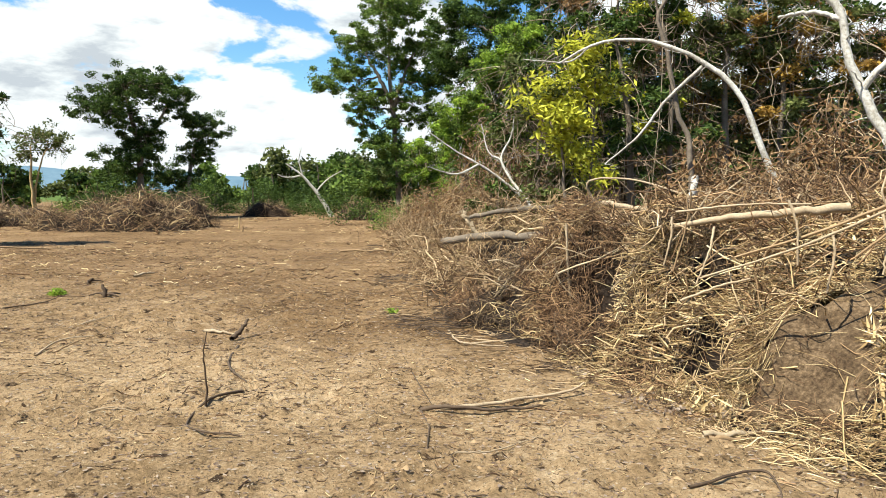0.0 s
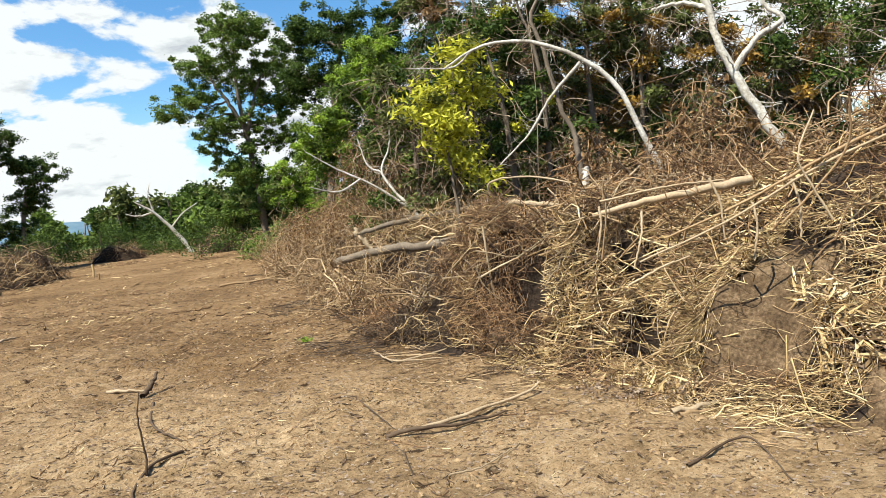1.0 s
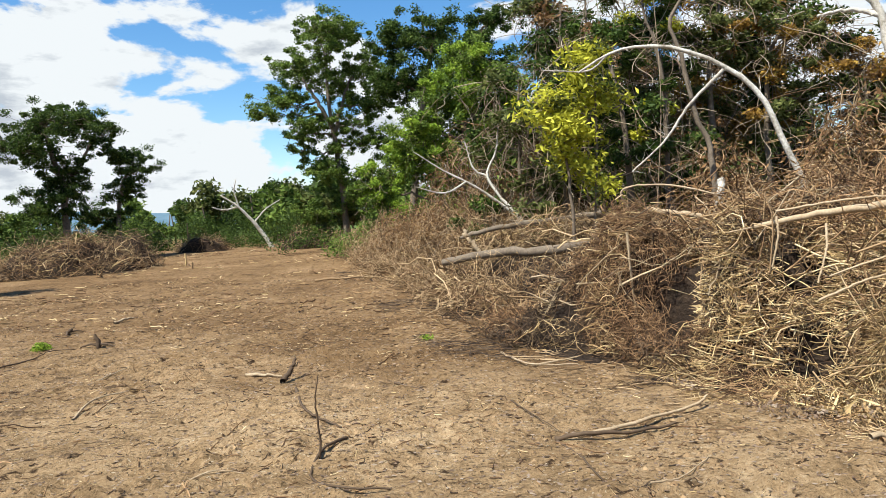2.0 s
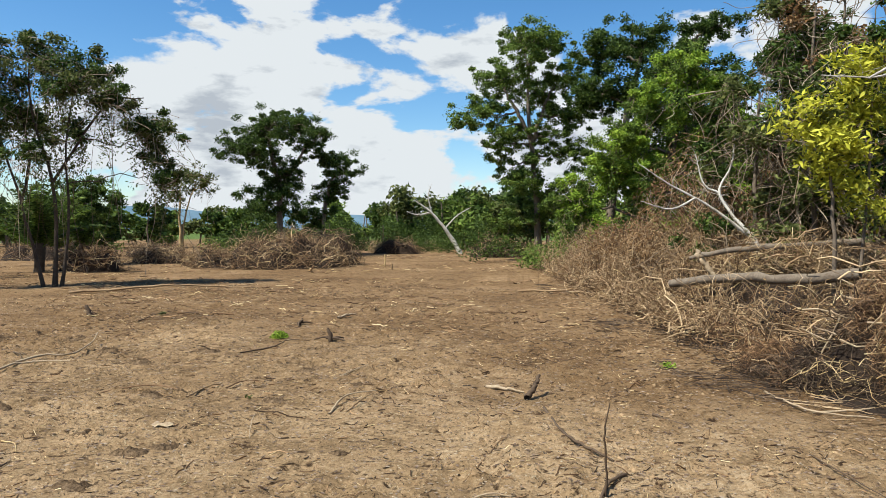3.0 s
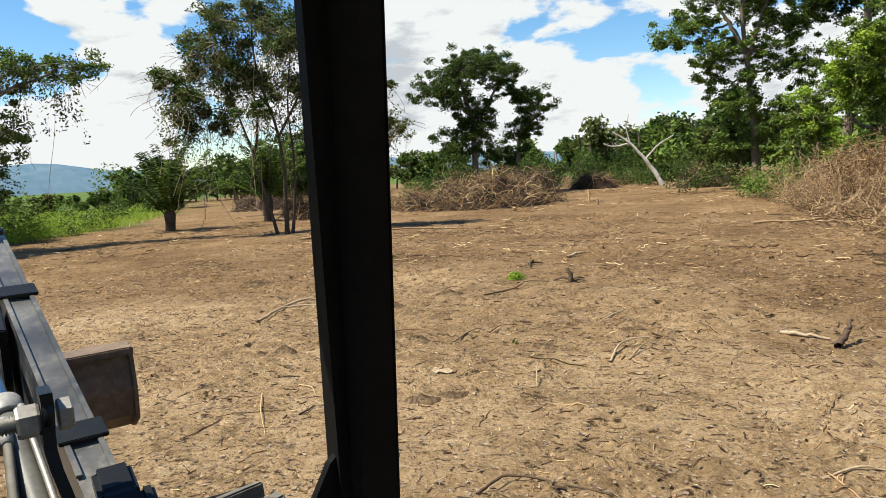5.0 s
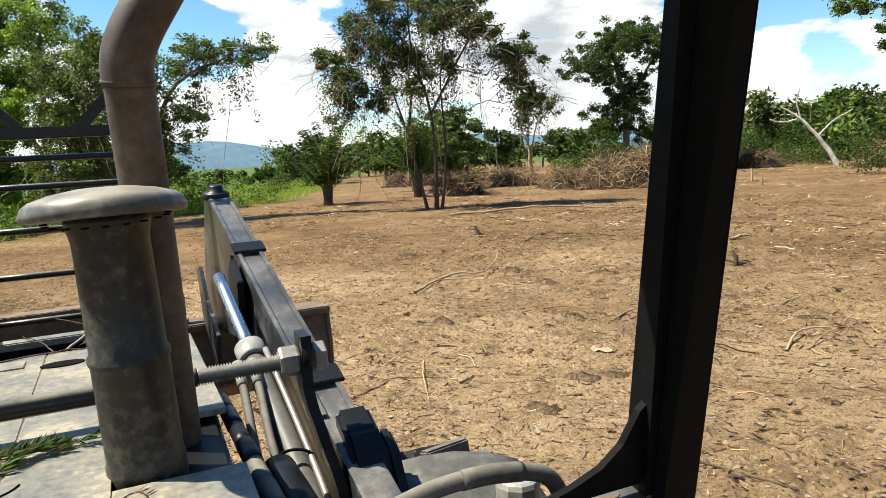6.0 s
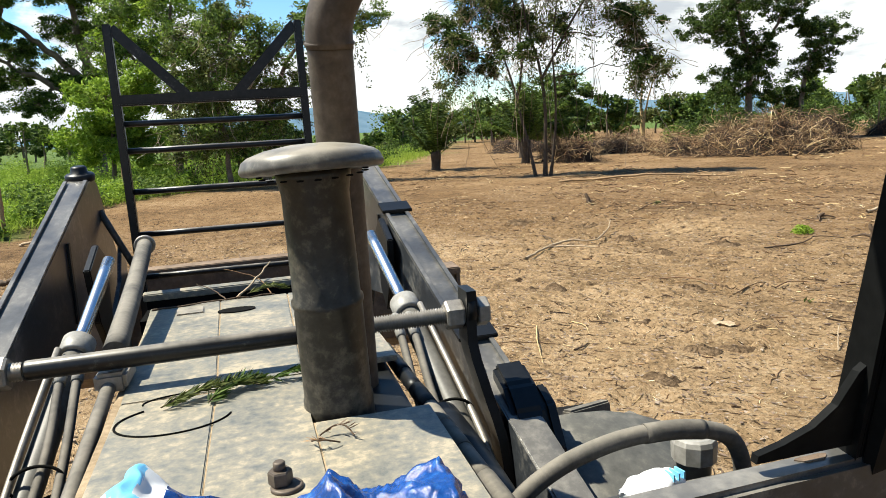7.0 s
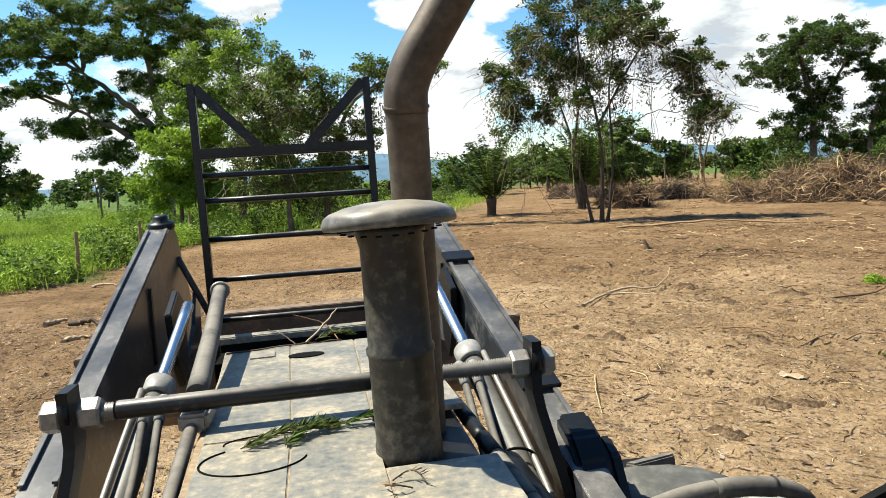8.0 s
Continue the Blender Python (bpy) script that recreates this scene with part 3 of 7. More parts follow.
    tree("tall_tree", "tall open-crowned tree with hanging vines", (10.0, 41.1),
         [(-0.5, -0.1, 10.7, 1.9, 2.0), (0.7, -0.1, 8.2, 1.9, 2.4), (1.9, -0.5, 10.9, 1.9, 2.0), (2.0, 0, 6.4, 1.7, 1.7), (0.9, 0.1, 12.6, 2.0, 1.4),
          (3.5, 0.5, 8.5, 2.0, 2.2), (5.5, 1.0, 11.0, 2.4, 2.2), (4.0, 0, 4.5, 2.2, 1.8)],
         [[(0, 0, -0.2), (-0.1, 0, 5.7), (-0.5, 0.2, 10.5)], [(0.2, -0.1, -0.2), (0.8, -0.3, 5.6), (1.8, -0.7, 10.3)]],
         LEAF_DARK, girth=0.22, size=0.22, cover=1.9, seed=9, vines=140, clump=0.24, second=(LEAF_OLIVE, 0.3), strands=60)
    tree("thicket_tree", "dark thicket tree with rust and yellow leaves behind the debris", on_bank(4.8, 16.9),
         [(-0.5, 0.6, 6.2, 1.3, 0.9), (0.6, 0.2, 6.5, 1.3, 0.9), (0.3, 0.3, 4.5, 1.1, 0.9), (-1.1, 0.4, 5.3, 0.8, 0.7), (0.0, 0.0, 3.4, 1.0, 0.8), (0.2, 0.5, 7.8, 1.6, 0.9)],
         [[(0, 0, -0.2), (-0.1, 0.1, 2.4), (-0.2, 0.1, 4.2), (-0.6, 0.2, 6.1)], [(0.7, -0.2, -0.2), (0.7, -0.2, 4.8), (0.3, -0.1, 6.9)]],
         LEAF_DARK, girth=0.11, size=0.14, cover=1.7, seed=10, vines=260, clump=0.2, second=(LEAF_YELLOW, 0.16))
    tree("thicket_tree", "dense dark thicket tree with brown leaves and creepers", on_bank(7.28, 17.6),
         [(0.1, 0.5, 6.0, 1.4, 1.0), (-0.3, 0.6, 4.8, 1.2, 0.9), (1.0, 0, 5.4, 1.2, 0.9), (1.6, -0.7, 6.1, 1.2, 0.9), (1.3, -0.4, 4.1, 1.0, 0.8),
          (0.2, -0.5, 6.8, 1.3, 0.8), (2.1, -0.8, 4.6, 0.9, 0.9), (2.5, -1.2, 6.0, 0.9, 0.9), (0.5, 0.5, 3.3, 1.2, 0.8), (1.0, 0.4, 7.8, 1.7, 0.9)],
         [[(0, 0, -0.2), (0, 0, 2.5), (-0.1, 0, 5.0), (0.1, 0, 6.8)], [(1.3, -0.6, -0.2), (1.1, -0.5, 4.9), (1.5, -0.7, 6.6)]],
         LEAF_OLIVE, girth=0.12, size=0.15, cover=1.3, seed=11, vines=320, clump=0.2, second=(LEAF_RUST, 0.36))
    tree("yellow_leaved_shrub", "slim shrub with bright yellow-green leaves", on_bank(2.92, 16.1),
         [(-0.3, -0.1, 4.2, 0.75, 0.8), (-0.8, -0.1, 4.5, 0.45, 0.4), (0.7, -0.2, 4.8, 0.5, 0.6), (0.1, 0.1, 3.2, 0.75, 0.55), (0.4, -0.3, 5.6, 0.6, 0.45), (0.6, -0.3, 2.6, 0.5, 0.4), (0.0, -0.1, 3.8, 0.6, 0.8), (0.3, 0.0, 4.5, 0.6, 0.8), (0.2, -0.2, 5.2, 0.6, 0.7)],
         [[(0, 0, 0), (0, 0, 2.0), (-0.1, 0, 3.3), (-0.2, 0, 4.4)], [(0.4, -0.1, 0), (0.6, -0.1, 3.9), (0.6, -0.1, 5.1)]],
         LEAF_YELLOW, girth=0.05, size=0.19, cover=1.0, seed=12, clump=0.34, second=(LEAF_OLIVE, 0.12), slim=0.34, category="shrub")
    tree("feathery_tree", "feathery light-green tree beyond the thicket", on_bank(23.5, 26.6),
         [(-0.5, 0.2, 7.5, 1.7, 1.3), (0.2, -1.0, 7.6, 1.6, 1.0), (0.8, -1.1, 6.1, 1.2, 0.9), (-0.6, 1.0, 8.6, 1.3, 0.7)],
         [[(0, 0, -0.2), (0, 0, 4.4), (0, 0, 6.1), (-0.2, 0.2, 7.7)]], LEAF_MID, girth=0.16, size=0.24, cover=1.6, seed=13)
    tree("spreading_tree", "great spreading tree with flat feathery layers of leaves", (-55.5, 24.2),
         [(-3.1, -4.4, 14.2, 3.8, 1.1), (1.6, -1.2, 14.2, 4.2, 1.4), (0.8, 2.8, 13.4, 3.6, 1.3), (0.2, -4.4, 11.7, 3.8, 0.9), (-0.6, 0.3, 9.8, 3.2, 1.3),
          (-1.5, -5.4, 9.6, 2.5, 0.8), (-2.2, -2.9, 8.4, 2.5, 0.8), (-2.6, -4.0, 6.7, 2.1, 0.9), (-0.3, -0.7, 6.5, 2.5, 1.5), (0.6, 3.9, 11.4, 2.3, 1.3), (-1.9, -6.9, 11.6, 2.9, 1.3),
          (-3.2, -7.3, 13.0, 2.6, 0.8), (-4.2, -9.6, 11.5, 2.4, 0.7), (-3.4, -7.8, 9.2, 2.3, 0.7), (-4.4, -10.0, 8.6, 2.0, 0.6), (-2.6, -5.9, 6.9, 2.2, 0.7), (-1.2, -2.7, 5.0, 2.4, 0.9),
          (0.6, 1.4, 5.4, 2.2, 1.0), (1.4, 3.2, 8.4, 2.2, 1.0), (0, 0, 12.0, 2.6, 1.0)],
         [[(0, 0, -0.2), (0.1, 0.3, 5.2), (-0.1, -0.2, 9.0), (-0.3, -0.6, 13.0)], [(0.1, 0.2, 6.0), (-0.9, -2.3, 8.6), (-1.6, -4.3, 10.4)],
          [(0.1, 0.2, 4.8), (-0.9, -2.2, 6.4), (-1.8, -4.8, 7.9)], [(0, 0.1, 8.2), (1.1, 2.4, 11.2)]],
         LEAF_MID, girth=0.4, size=0.20, cover=3.4, seed=14, clump=0.26, second=(LEAF_DARK, 0.3))
    tree("leafy_tree", "leafy mid-green tree crowding behind the guard", (-41.0, 21.8),
         [(0.3, 0.6, 9.6, 2.2, 1.3), (-0.9, -1.6, 8.6, 1.9, 1.2), (0.9, 2.2, 8.0, 1.9, 1.4), (0, 0.2, 7.0, 2.3, 1.3), (-1.2, -2.4, 6.4, 1.6, 1.1), (1.2, 2.9, 5.8, 1.7, 1.3), (0.1, 0.6, 4.8, 2.2, 1.2), (-1.3, -1.6, 4.2, 1.7, 1.1), (0.8, 2.0, 3.4, 1.8, 1.2)],
         [[(0, 0, -0.2), (0.1, 0.1, 3.2), (0.1, 0.3, 6.4), (0.2, 0.5, 9.2)], [(0.1, 0.1, 3.2), (-0.6, -1.0, 5.4), (-1.0, -1.8, 8.0)], [(0.1, 0.2, 3.6), (0.7, 1.4, 5.8), (0.9, 2.2, 7.8)]],
         LEAF_BRIGHT, girth=0.2, size=0.21, cover=1.6, seed=19, clump=0.28, second=(LEAF_MID, 0.4), strands=40, vines=80)
    tree("bushy_tree", "dense bushy tree beyond the vine-hung tree", (-31.2, 43.4),
         [(0.2, 0.3, 5.0, 1.5, 1.1), (-1.1, -0.6, 4.0, 1.4, 1.2), (1.2, 0.8, 4.1, 1.4, 1.2), (0, 0, 3.0, 1.9, 1.3), (-0.8, 0.2, 1.9, 1.6, 1.1), (1.0, 0.4, 1.9, 1.5, 1.1)],
         [[(0, 0, -0.2), (0.1, 0, 2.4), (0.1, 0.2, 4.6)]], LEAF_MID, girth=0.14, size=0.22, cover=2.0, seed=20, clump=0.28, second=(LEAF_DARK, 0.4))
    tree("bright_shrub", "bright green bushy young tree at the field's edge", (-40.7, 18.2),
         [(0.5, -0.6, 4.1, 1.6, 1.5), (0.2, 0.7, 2.9, 1.5, 1.6), (1.3, 1.4, 4.9, 1.3, 1.6), (-0.2, -1.4, 2.6, 1.3, 1.0), (0, -0.4, 2.1, 1.7, 1.2), (0.6, 1.6, 2.3, 1.5, 1.5)],
         [[(0, 0, -0.1), (0.1, 0.2, 2.6), (0.1, 0.1, 4.5)]], LEAF_BRIGHT, girth=0.12, size=0.22, cover=2.8, seed=15)
    tree("vine_hung_tree", "bushy vine-hung tree with one long arching limb", (-33.0, 21.5),
         [(-0.8, -2.0, 6.8, 1.7, 1.3), (-0.1, -1.5, 5.1, 1.9, 1.6), (-2.0, -2.3, 4.5, 1.5, 1.4), (0.4, 0.2, 5.8, 1.5, 1.5), (0.7, 1.8, 6.8, 1.5, 1.0), (-0.4, -0.6, 7.4, 1.4, 0.8),
          (1.6, 2.8, 7.2, 1.5, 0.9), (3.1, 3.5, 7.2, 1.2, 0.8), (-1.1, -1.7, 2.8, 2.0, 1.5), (0, 0.1, 2.4, 1.7, 1.4), (1.1, 1.6, 4.5, 1.1, 1.1), (-1.8, -2.7, 2.2, 1.5, 1.2), (0.2, 0.4, 3.8, 1.5, 1.2)],
         [[(0, 0, -0.2), (0, 0.1, 2.2), (-0.1, -0.2, 4.4), (-0.7, -1.1, 5.6)], [(0, 0.1, 2.2), (0.4, 0.6, 4.1), (1.1, 1.4, 6.0), (2.4, 3.0, 7.0)],
          [(-0.9, -1.3, -0.1), (-0.9, -1.3, 2.3), (-1.1, -1.7, 5.0)]],
         LEAF_MID, girth=0.18, size=0.18, cover=1.25, seed=16, vines=300, clump=0.26, second=(LEAF_OLIVE, 0.4), strands=130)
    tree("small_tree", "small dark tree out in the pasture", (-52.0, 12.6),
         [(0, 0.4, 5.0, 1.6, 1.7), (-0.3, -0.9, 4.4, 2.0, 2.0), (0.2, 0.2, 3.2, 1.7, 1.4)], [[(0, 0, -0.1), (0, 0, 2.0), (0.1, 0.2, 4.4)]], LEAF_DARK, girth=0.14, size=0.3, cover=1.8, seed=17)
    tree("small_tree", "small round tree out in the pasture", (-64.6, 22.8),
         [(-0.4, 0.3, 3.5, 1.1, 0.9), (0.3, 1.0, 3.0, 0.8, 0.6)], [[(0, 0, -0.1), (0, 0.1, 3.5)]], LEAF_MID, girth=0.1, size=0.3, cover=1.6, seed=18)


tree_list()


def thicket():
    """The dense dark scrub wall behind the bank."""
    rng = np.random.default_rng(77)
    for k in range(15):
        x, y = 3.0 + k * 0.95 + rng.uniform(-0.4, 0.4), 21.5 + rng.uniform(-2.0, 2.5) - 0.25 * k
        h = rng.uniform(5.5, 9.5)
        lobes = [(rng.normal(0, 0.7), rng.normal(0, 0.5), h * u, rng.uniform(0.9, 1.5), rng.uniform(0.7, 1.2)) for u in (0.28, 0.42, 0.55, 0.68, 0.8, 0.95)]
        tree("thicket_tree", "slender scrub tree in the dark thicket wall", on_bank(x, y), lobes, [[(0, 0, -0.2), (rng.normal(0, 0.2), 0, h * 0.5), (rng.normal(0, 0.5), 0, h * 0.95)]],
             (LEAF_DARK, LEAF_OLIVE, LEAF_DARK, LEAF_BROWN)[k % 4], girth=0.09, size=0.18, cover=0.85, seed=200 + k, vines=260, clump=0.28, second=((LEAF_RUST, LEAF_BROWN)[k % 2] if k > 4 else LEAF_OLIVE, 0.4), group="thicket trees", twigs=14)


thicket()


def palm(base, height, reach, seed):
    rng = np.random.default_rng(seed)
    root = thing("palm", pose(base[0], base[1], 0), "short stout palm with dark trunk and arching feathery fronds", "palm", "palms by the pasture")
    stem = smooth_path([(0, 0, -0.1), (0.05, 0, height * 0.5), (0, 0.05, height)], 9)
    solid("trunk", *tubes(stem[None], np.array([0.28, 0.25, 0.24, 0.24, 0.25, 0.27, 0.28, 0.27, 0.18])[None], 10), BARK_DARK, root, "stubby dark trunk", True)
    for k in range(28):
        a, up = 2.399 * k + rng.uniform(-0.3, 0.3), rng.uniform(0.55, 1.48)
        ln = reach * rng.uniform(0.8, 1.15)
        u = np.linspace(0, 1, 14)
        # each frond starts steeply and bows over
        bend = (1.48 - up) * 0.62 + rng.uniform(0.3, 0.9) * u ** 1.8 + (0.4 if k % 4 == 0 else 0.0)
        out, z = ln / 14 * np.cumsum(np.sin(bend)), height - 0.45 + ln / 14 * np.cumsum(np.cos(bend))
        rib = np.stack([np.cos(a) * out, np.sin(a) * out, z], axis=1)
        rib_v, rib_f = tubes(rib[None], np.linspace(0.03, 0.008, 14)[None], 3)
        n = 190
        w = rng.uniform(0.10, 1, n)
        c = np.stack([np.interp(w, u, rib[:, i]) for i in range(3)], axis=1)
        side = np.array([-math.sin(a), math.cos(a), 0.0]) * rng.choice([-1, 1], n)[:, None]
        along = side * 0.9 + np.array([math.cos(a), math.sin(a), 0]) * 0.45 + np.array([0, 0, 0.35]) - np.array([0, 0, 0.7]) * w[:, None] + 0.15 * rng.normal(size=(n, 3))
        along /= np.linalg.norm(along, axis=1, keepdims=True)
        lv, lf = blades(rng, c + along * 0.16, 0.40, 0.055, along=along)
        solid("frond", *joined([(rib_v, rib_f), (lv, lf)]), LEAF_DARK if k % 3 else LEAF_MID, root)


palm((-31.2, 31.0), 1.05, 3.7, 1)
palm((-29.2, 36.6), 1.5, 3.6, 2)
palm((-33.0, 42.0), 1.4, 3.0, 3)
palm((-42.3, 26.5), 1.0, 2.3, 4)


def open_view(x, y):
    """The gap in the woods through which the far hill shows."""
    a = math.degrees(math.atan2(y - 2.7, x + 6.7))
    return 135.0 < a < 142.5 and math.hypot(x + 6.7, y - 2.7) > 48


def far_woods():
    """Woods closing the clearing: one uneven belt of trees, too far to count."""
    rng = np.random.default_rng(44)
    chunks, wood, lv = [], [], {0: [], 1: [], 2: []}
    spots = []
    for k in range(110):                # behind the clearing
        x = rng.uniform(-75, 6)
        spots.append((x, rng.uniform(76, 105), rng.uniform(4.6, 8.0) if x > -26 else rng.uniform(2.6, 5.5)))
    for k in range(46):                 # right-hand wood
        spots.append((rng.uniform(6, 45), rng.uniform(48, 75), rng.uniform(6, 12)))
    for k in range(100):                # left, beyond the pasture and the palms
        a = radians(rng.uniform(124, 172))
        r = rng.uniform(78, 150)
        low = 0.4 if open_view(r * math.cos(a), r * math.sin(a)) else 1.0
        spots.append((r * math.cos(a), r * math.sin(a), rng.uniform(2.2, 5.5) * low))
    for x, y, h in spots:
        base = np.array([[x, y, -0.2]])
        wood.append(tubes(wander(rng, base, np.array([[x + rng.normal(0, .4), y, h * 0.7]]), 6, 0.03), np.linspace(0.16, 0.06, 6)[None], 5))
        kind = (0, 0, 1, 2)[rng.integers(0, 4)]
        for j in range(rng.integers(4, 8)):
            c = np.array([x + rng.normal(0, h * 0.22), y + rng.normal(0, h * 0.2), h * rng.uniform(0.25, 0.9)])
            r = h * rng.uniform(0.16, 0.3)
            n = int(55 * r * r) + 45
            d = rng.normal(size=(n, 3))
            d /= np.linalg.norm(d, axis=1, keepdims=True)
            lv[kind].append(c + d * np.array([r, r, r * 0.75]) * (rng.random(n) ** 0.4 * rng.uniform(0.6, 1.15, n))[:, None])
    root = thing("woods", pose(0, 0, 0), "belt of mixed green woodland round the clearing", "woods", kind="stuff")
    solid("trunks", *joined(wood), BARK, root)
    for kind, mat in ((0, LEAF_DARK), (1, LEAF_MID), (2, LEAF_OLIVE)):
        pos = np.concatenate(lv[kind])
        solid("foliage", *blades(rng, pos, 0.70, 0.34, 0.2), mat, root)


far_woods()


def undergrowth():
    """Low bushes along the wood's foot and the pasture's edge."""
    rng = np.random.default_rng(45)
    pos = {0: [], 1: [], 2: []}

    def clumps(n, xr, yr, rr, kind, zr=(0.3, 0.9), bank=False):
        for k in range(n):
            x, y, r = rng.uniform(*xr), rng.uniform(*yr), rng.uniform(*rr)
            if bank:
                x, y = on_bank(x, y)
            if open_view(x, y):
                r *= 0.45
            m = int((240, 240, 430)[kind] * r * r) + 80
            d = rng.normal(size=(m, 3))
            d /= np.linalg.norm(d, axis=1, keepdims=True)
            p = np.array([x, y, r * rng.uniform(*zr)]) + d * np.array([r, r, r * 0.8]) * (rng.random(m) ** 0.45)[:, None]
            pos[kind].append(p[(p[:, 2] > 0.02) & ((xr[1] > -26) | (p[:, 0] < pasture_edge(p[:, 1]) + 0.6))])
    clumps(16, (-8, 6), (44, 60), (0.8, 1.8), 0)
    clumps(12, (-4, 3), (38, 52), (0.7, 1.4), 1)
    clumps(20, (4, 14), (17, 30), (0.8, 1.6), 0, bank=True)
    clumps(12, (6, 14), (15.5, 20), (0.7, 1.3), 0, bank=True)
    clumps(20, (-30, -17), (55, 66), (0.9, 1.9), 0, (0.4, 1.5))
    clumps(8, (-29, -18), (54, 60), (0.7, 1.2), 1, (0.3, 1.2))
    clumps(10, (-18, -6), (68, 74), (1.0, 1.9), 0, (0.4, 1.5))
    clumps(60, (-72, -30), (58, 84), (0.9, 2.0), 0)
    clumps(30, (-52, -36), (40, 62), (0.7, 1.6), 0)
    clumps(26, (-30, -6), (70, 80), (0.9, 1.9), 0)
    clumps(9, (-39, -34), (31, 36), (0.9, 1.5), 1, (0.5, 2.0))
    clumps(7, (-44, -36), (24, 31), (0.8, 1.3), 1, (0.4, 1.2))
    clumps(150, (-48, -26.5), (4, 34), (0.28, 0.75), 2)
    clumps(26, (-44, -26.5), (4, 34), (0.3, 0.8), 1)
    for k in range(210):                # leafy weeds crowd the edge of the cleared ground
        y = rng.uniform(2, 19)
        x = float(pasture_edge(y)) - 9 * rng.random() ** 1.5
        clumps(1, (x, x + 0.1), (y, y + 0.1), (0.25, 0.7), (2, 2, 1)[k % 3], (0.2, 0.8))
    clumps(40, (-80, -46), (-10, 30), (0.6, 1.4), 2)
    clumps(24, (-42, -34), (20, 34), (0.6, 1.1), 2)
    clumps(30, (-70, -44), (10, 50), (0.6, 1.2), 2)
    root = thing("undergrowth", pose(0, 0, 0), "low green bushes along the edge of the wood", "bushes", kind="stuff")
    for kind, mat in ((0, LEAF_DARK), (1, LEAF_MID), (2, LEAF_BRIGHT)):
        solid("foliage", *blades(rng, np.concatenate(pos[kind]), *((0.20, 0.09), (0.20, 0.09), (0.15, 0.045))[kind], 0.1), mat, root)


undergrowth()


def pasture():
    rng = np.random.default_rng(46)
    n = 170000
    x = -24 - 60 * rng.random(n) ** 1.6
    y = rng.uniform(-2, 60, n)
    keep = x < pasture_edge(y) + rng.normal(0, 0.5, n)
    c = np.stack([x, y, 0.0 * x], axis=1)[keep]
    m = len(c)
    up = np.stack([rng.normal(0, 0.5, m), rng.normal(0, 0.5, m), np.ones(m)], axis=1)
    up /= np.linalg.norm(up, axis=1, keepdims=True)
    hgt = rng.uniform(0.2, 0.6, m)
    v, f = blades(rng, c + up * hgt[:, None] * 0.42, 0.50, 0.030, along=up)
    tagged(solid("pasture_grass", v, f, GRASS), "tall bright green pasture grass and weeds", "grass", kind="stuff")


pasture()

# ---------------------------------------------------------------- bulldozed debris


def foot_x(y):
    """Where the debris bank begins, for each y."""
    return np.interp(y, [0, 3, 4.6, 6.2, 7, 8.9, 10.7, 11.5, 12.5, 15, 20, 25, 33, 45], [6.0, 4.8, 3.7, 2.9, 2.3, 1.9, 1.3, 0.5, 0.2, 0.0, -0.4, -1.2, -2, -3])


def bank(x, y):
    """Height of the debris bank."""
    s = x - foot_x(y) + 0.25 * lumps(x / 0.9, y / 0.9, 31)
    top = np.interp(y, [0, 3, 6, 7.5, 9, 10.5, 12, 13.4, 15.4, 17.5, 20, 26, 32, 40, 46], [2.6, 2.9, 2.7, 2.2, 1.9, 1.7, 1.7, 0.95, 0.85, 1.45, 1.25, 1.4, 1.2, 0.9, 0])
    run = np.interp(y, [0, 6, 8, 9.4, 11, 12, 14, 20, 26, 45], [3.6, 3.6, 2.8, 1.2, 1.2, 2.2, 3.0, 3.2, 4.0, 3.0])
    u = np.clip(s / run, 0, 1)
    h = top * (u * u * (3 - 2 * u) * 0.5 + u * 0.5)
    back = np.clip((s - 7.5) / 4, 0, 1)
    h = h * (1 - 0.75 * back)
    rough = np.clip(h / 0.5, 0, 1)
    h = h + rough * (0.42 * lumps(x / 1.3, y / 1.3, 32) + 0.26 * lumps(x / 0.5, y / 0.5, 33) + 0.08 * lumps(x / 0.2, y / 0.2, 34))
    # the reddish tangle stands forward as a mound of its own
    h = h + 0.45 * np.exp(-(((x - 2.0) / 0.75) ** 2 + ((y - 10.9) / 0.8) ** 2)) - 0.5 * np.exp(-(((x - 0.9) / 0.5) ** 2 + ((y - 13.2) / 0.7) ** 2))
    h = h - 1.0 * pits(x, y) * np.clip(h / 0.6, 0, 1)
    return np.where(s > -0.2, np.maximum(h, 0) - 0.03, -0.06)


PITS = ((3.55, 8.75, 0.34, 0.8), (4.6, 7.75, 0.36, 0.8), (2.95, 10.9, 0.32, 0.7), (3.5, 9.75, 0.34, 0.8), (1.35, 14.4, 0.5, 0.8), (1.8, 16.0, 0.8, 0.9), (3.2, 15.2, 0.7, 0.8), (1.4, 17.5, 0.55, 0.8), (2.2, 12.9, 0.28, 0.8), (2.2, 9.35, 0.26, 0.8), (1.2, 11.3, 0.2, 0.7), (5.2, 7.1, 0.34, 0.7),
        (1.0, 17.3, 0.45, 0.8), (2.45, 9.75, 0.30, 0.9), (1.5, 12.6, 0.32, 0.7), (0.6, 20.5, 0.5, 0.7), (4.9, 9.2, 0.4, 0.8), (3.0, 7.7, 0.22, 0.5), (0.9, 24.0, 0.6, 0.7), (2.3, 13.2, 0.34, 0.7), (3.4, 12.0, 0.36, 0.7))


def pits(x, y):
    """Dark hollows between the heaped brush, 0 to 1."""
    return np.max([np.exp(-((x - a) ** 2 + (y - b) ** 2) / (1.2 * r) ** 2) for a, b, r, d in PITS], axis=0)


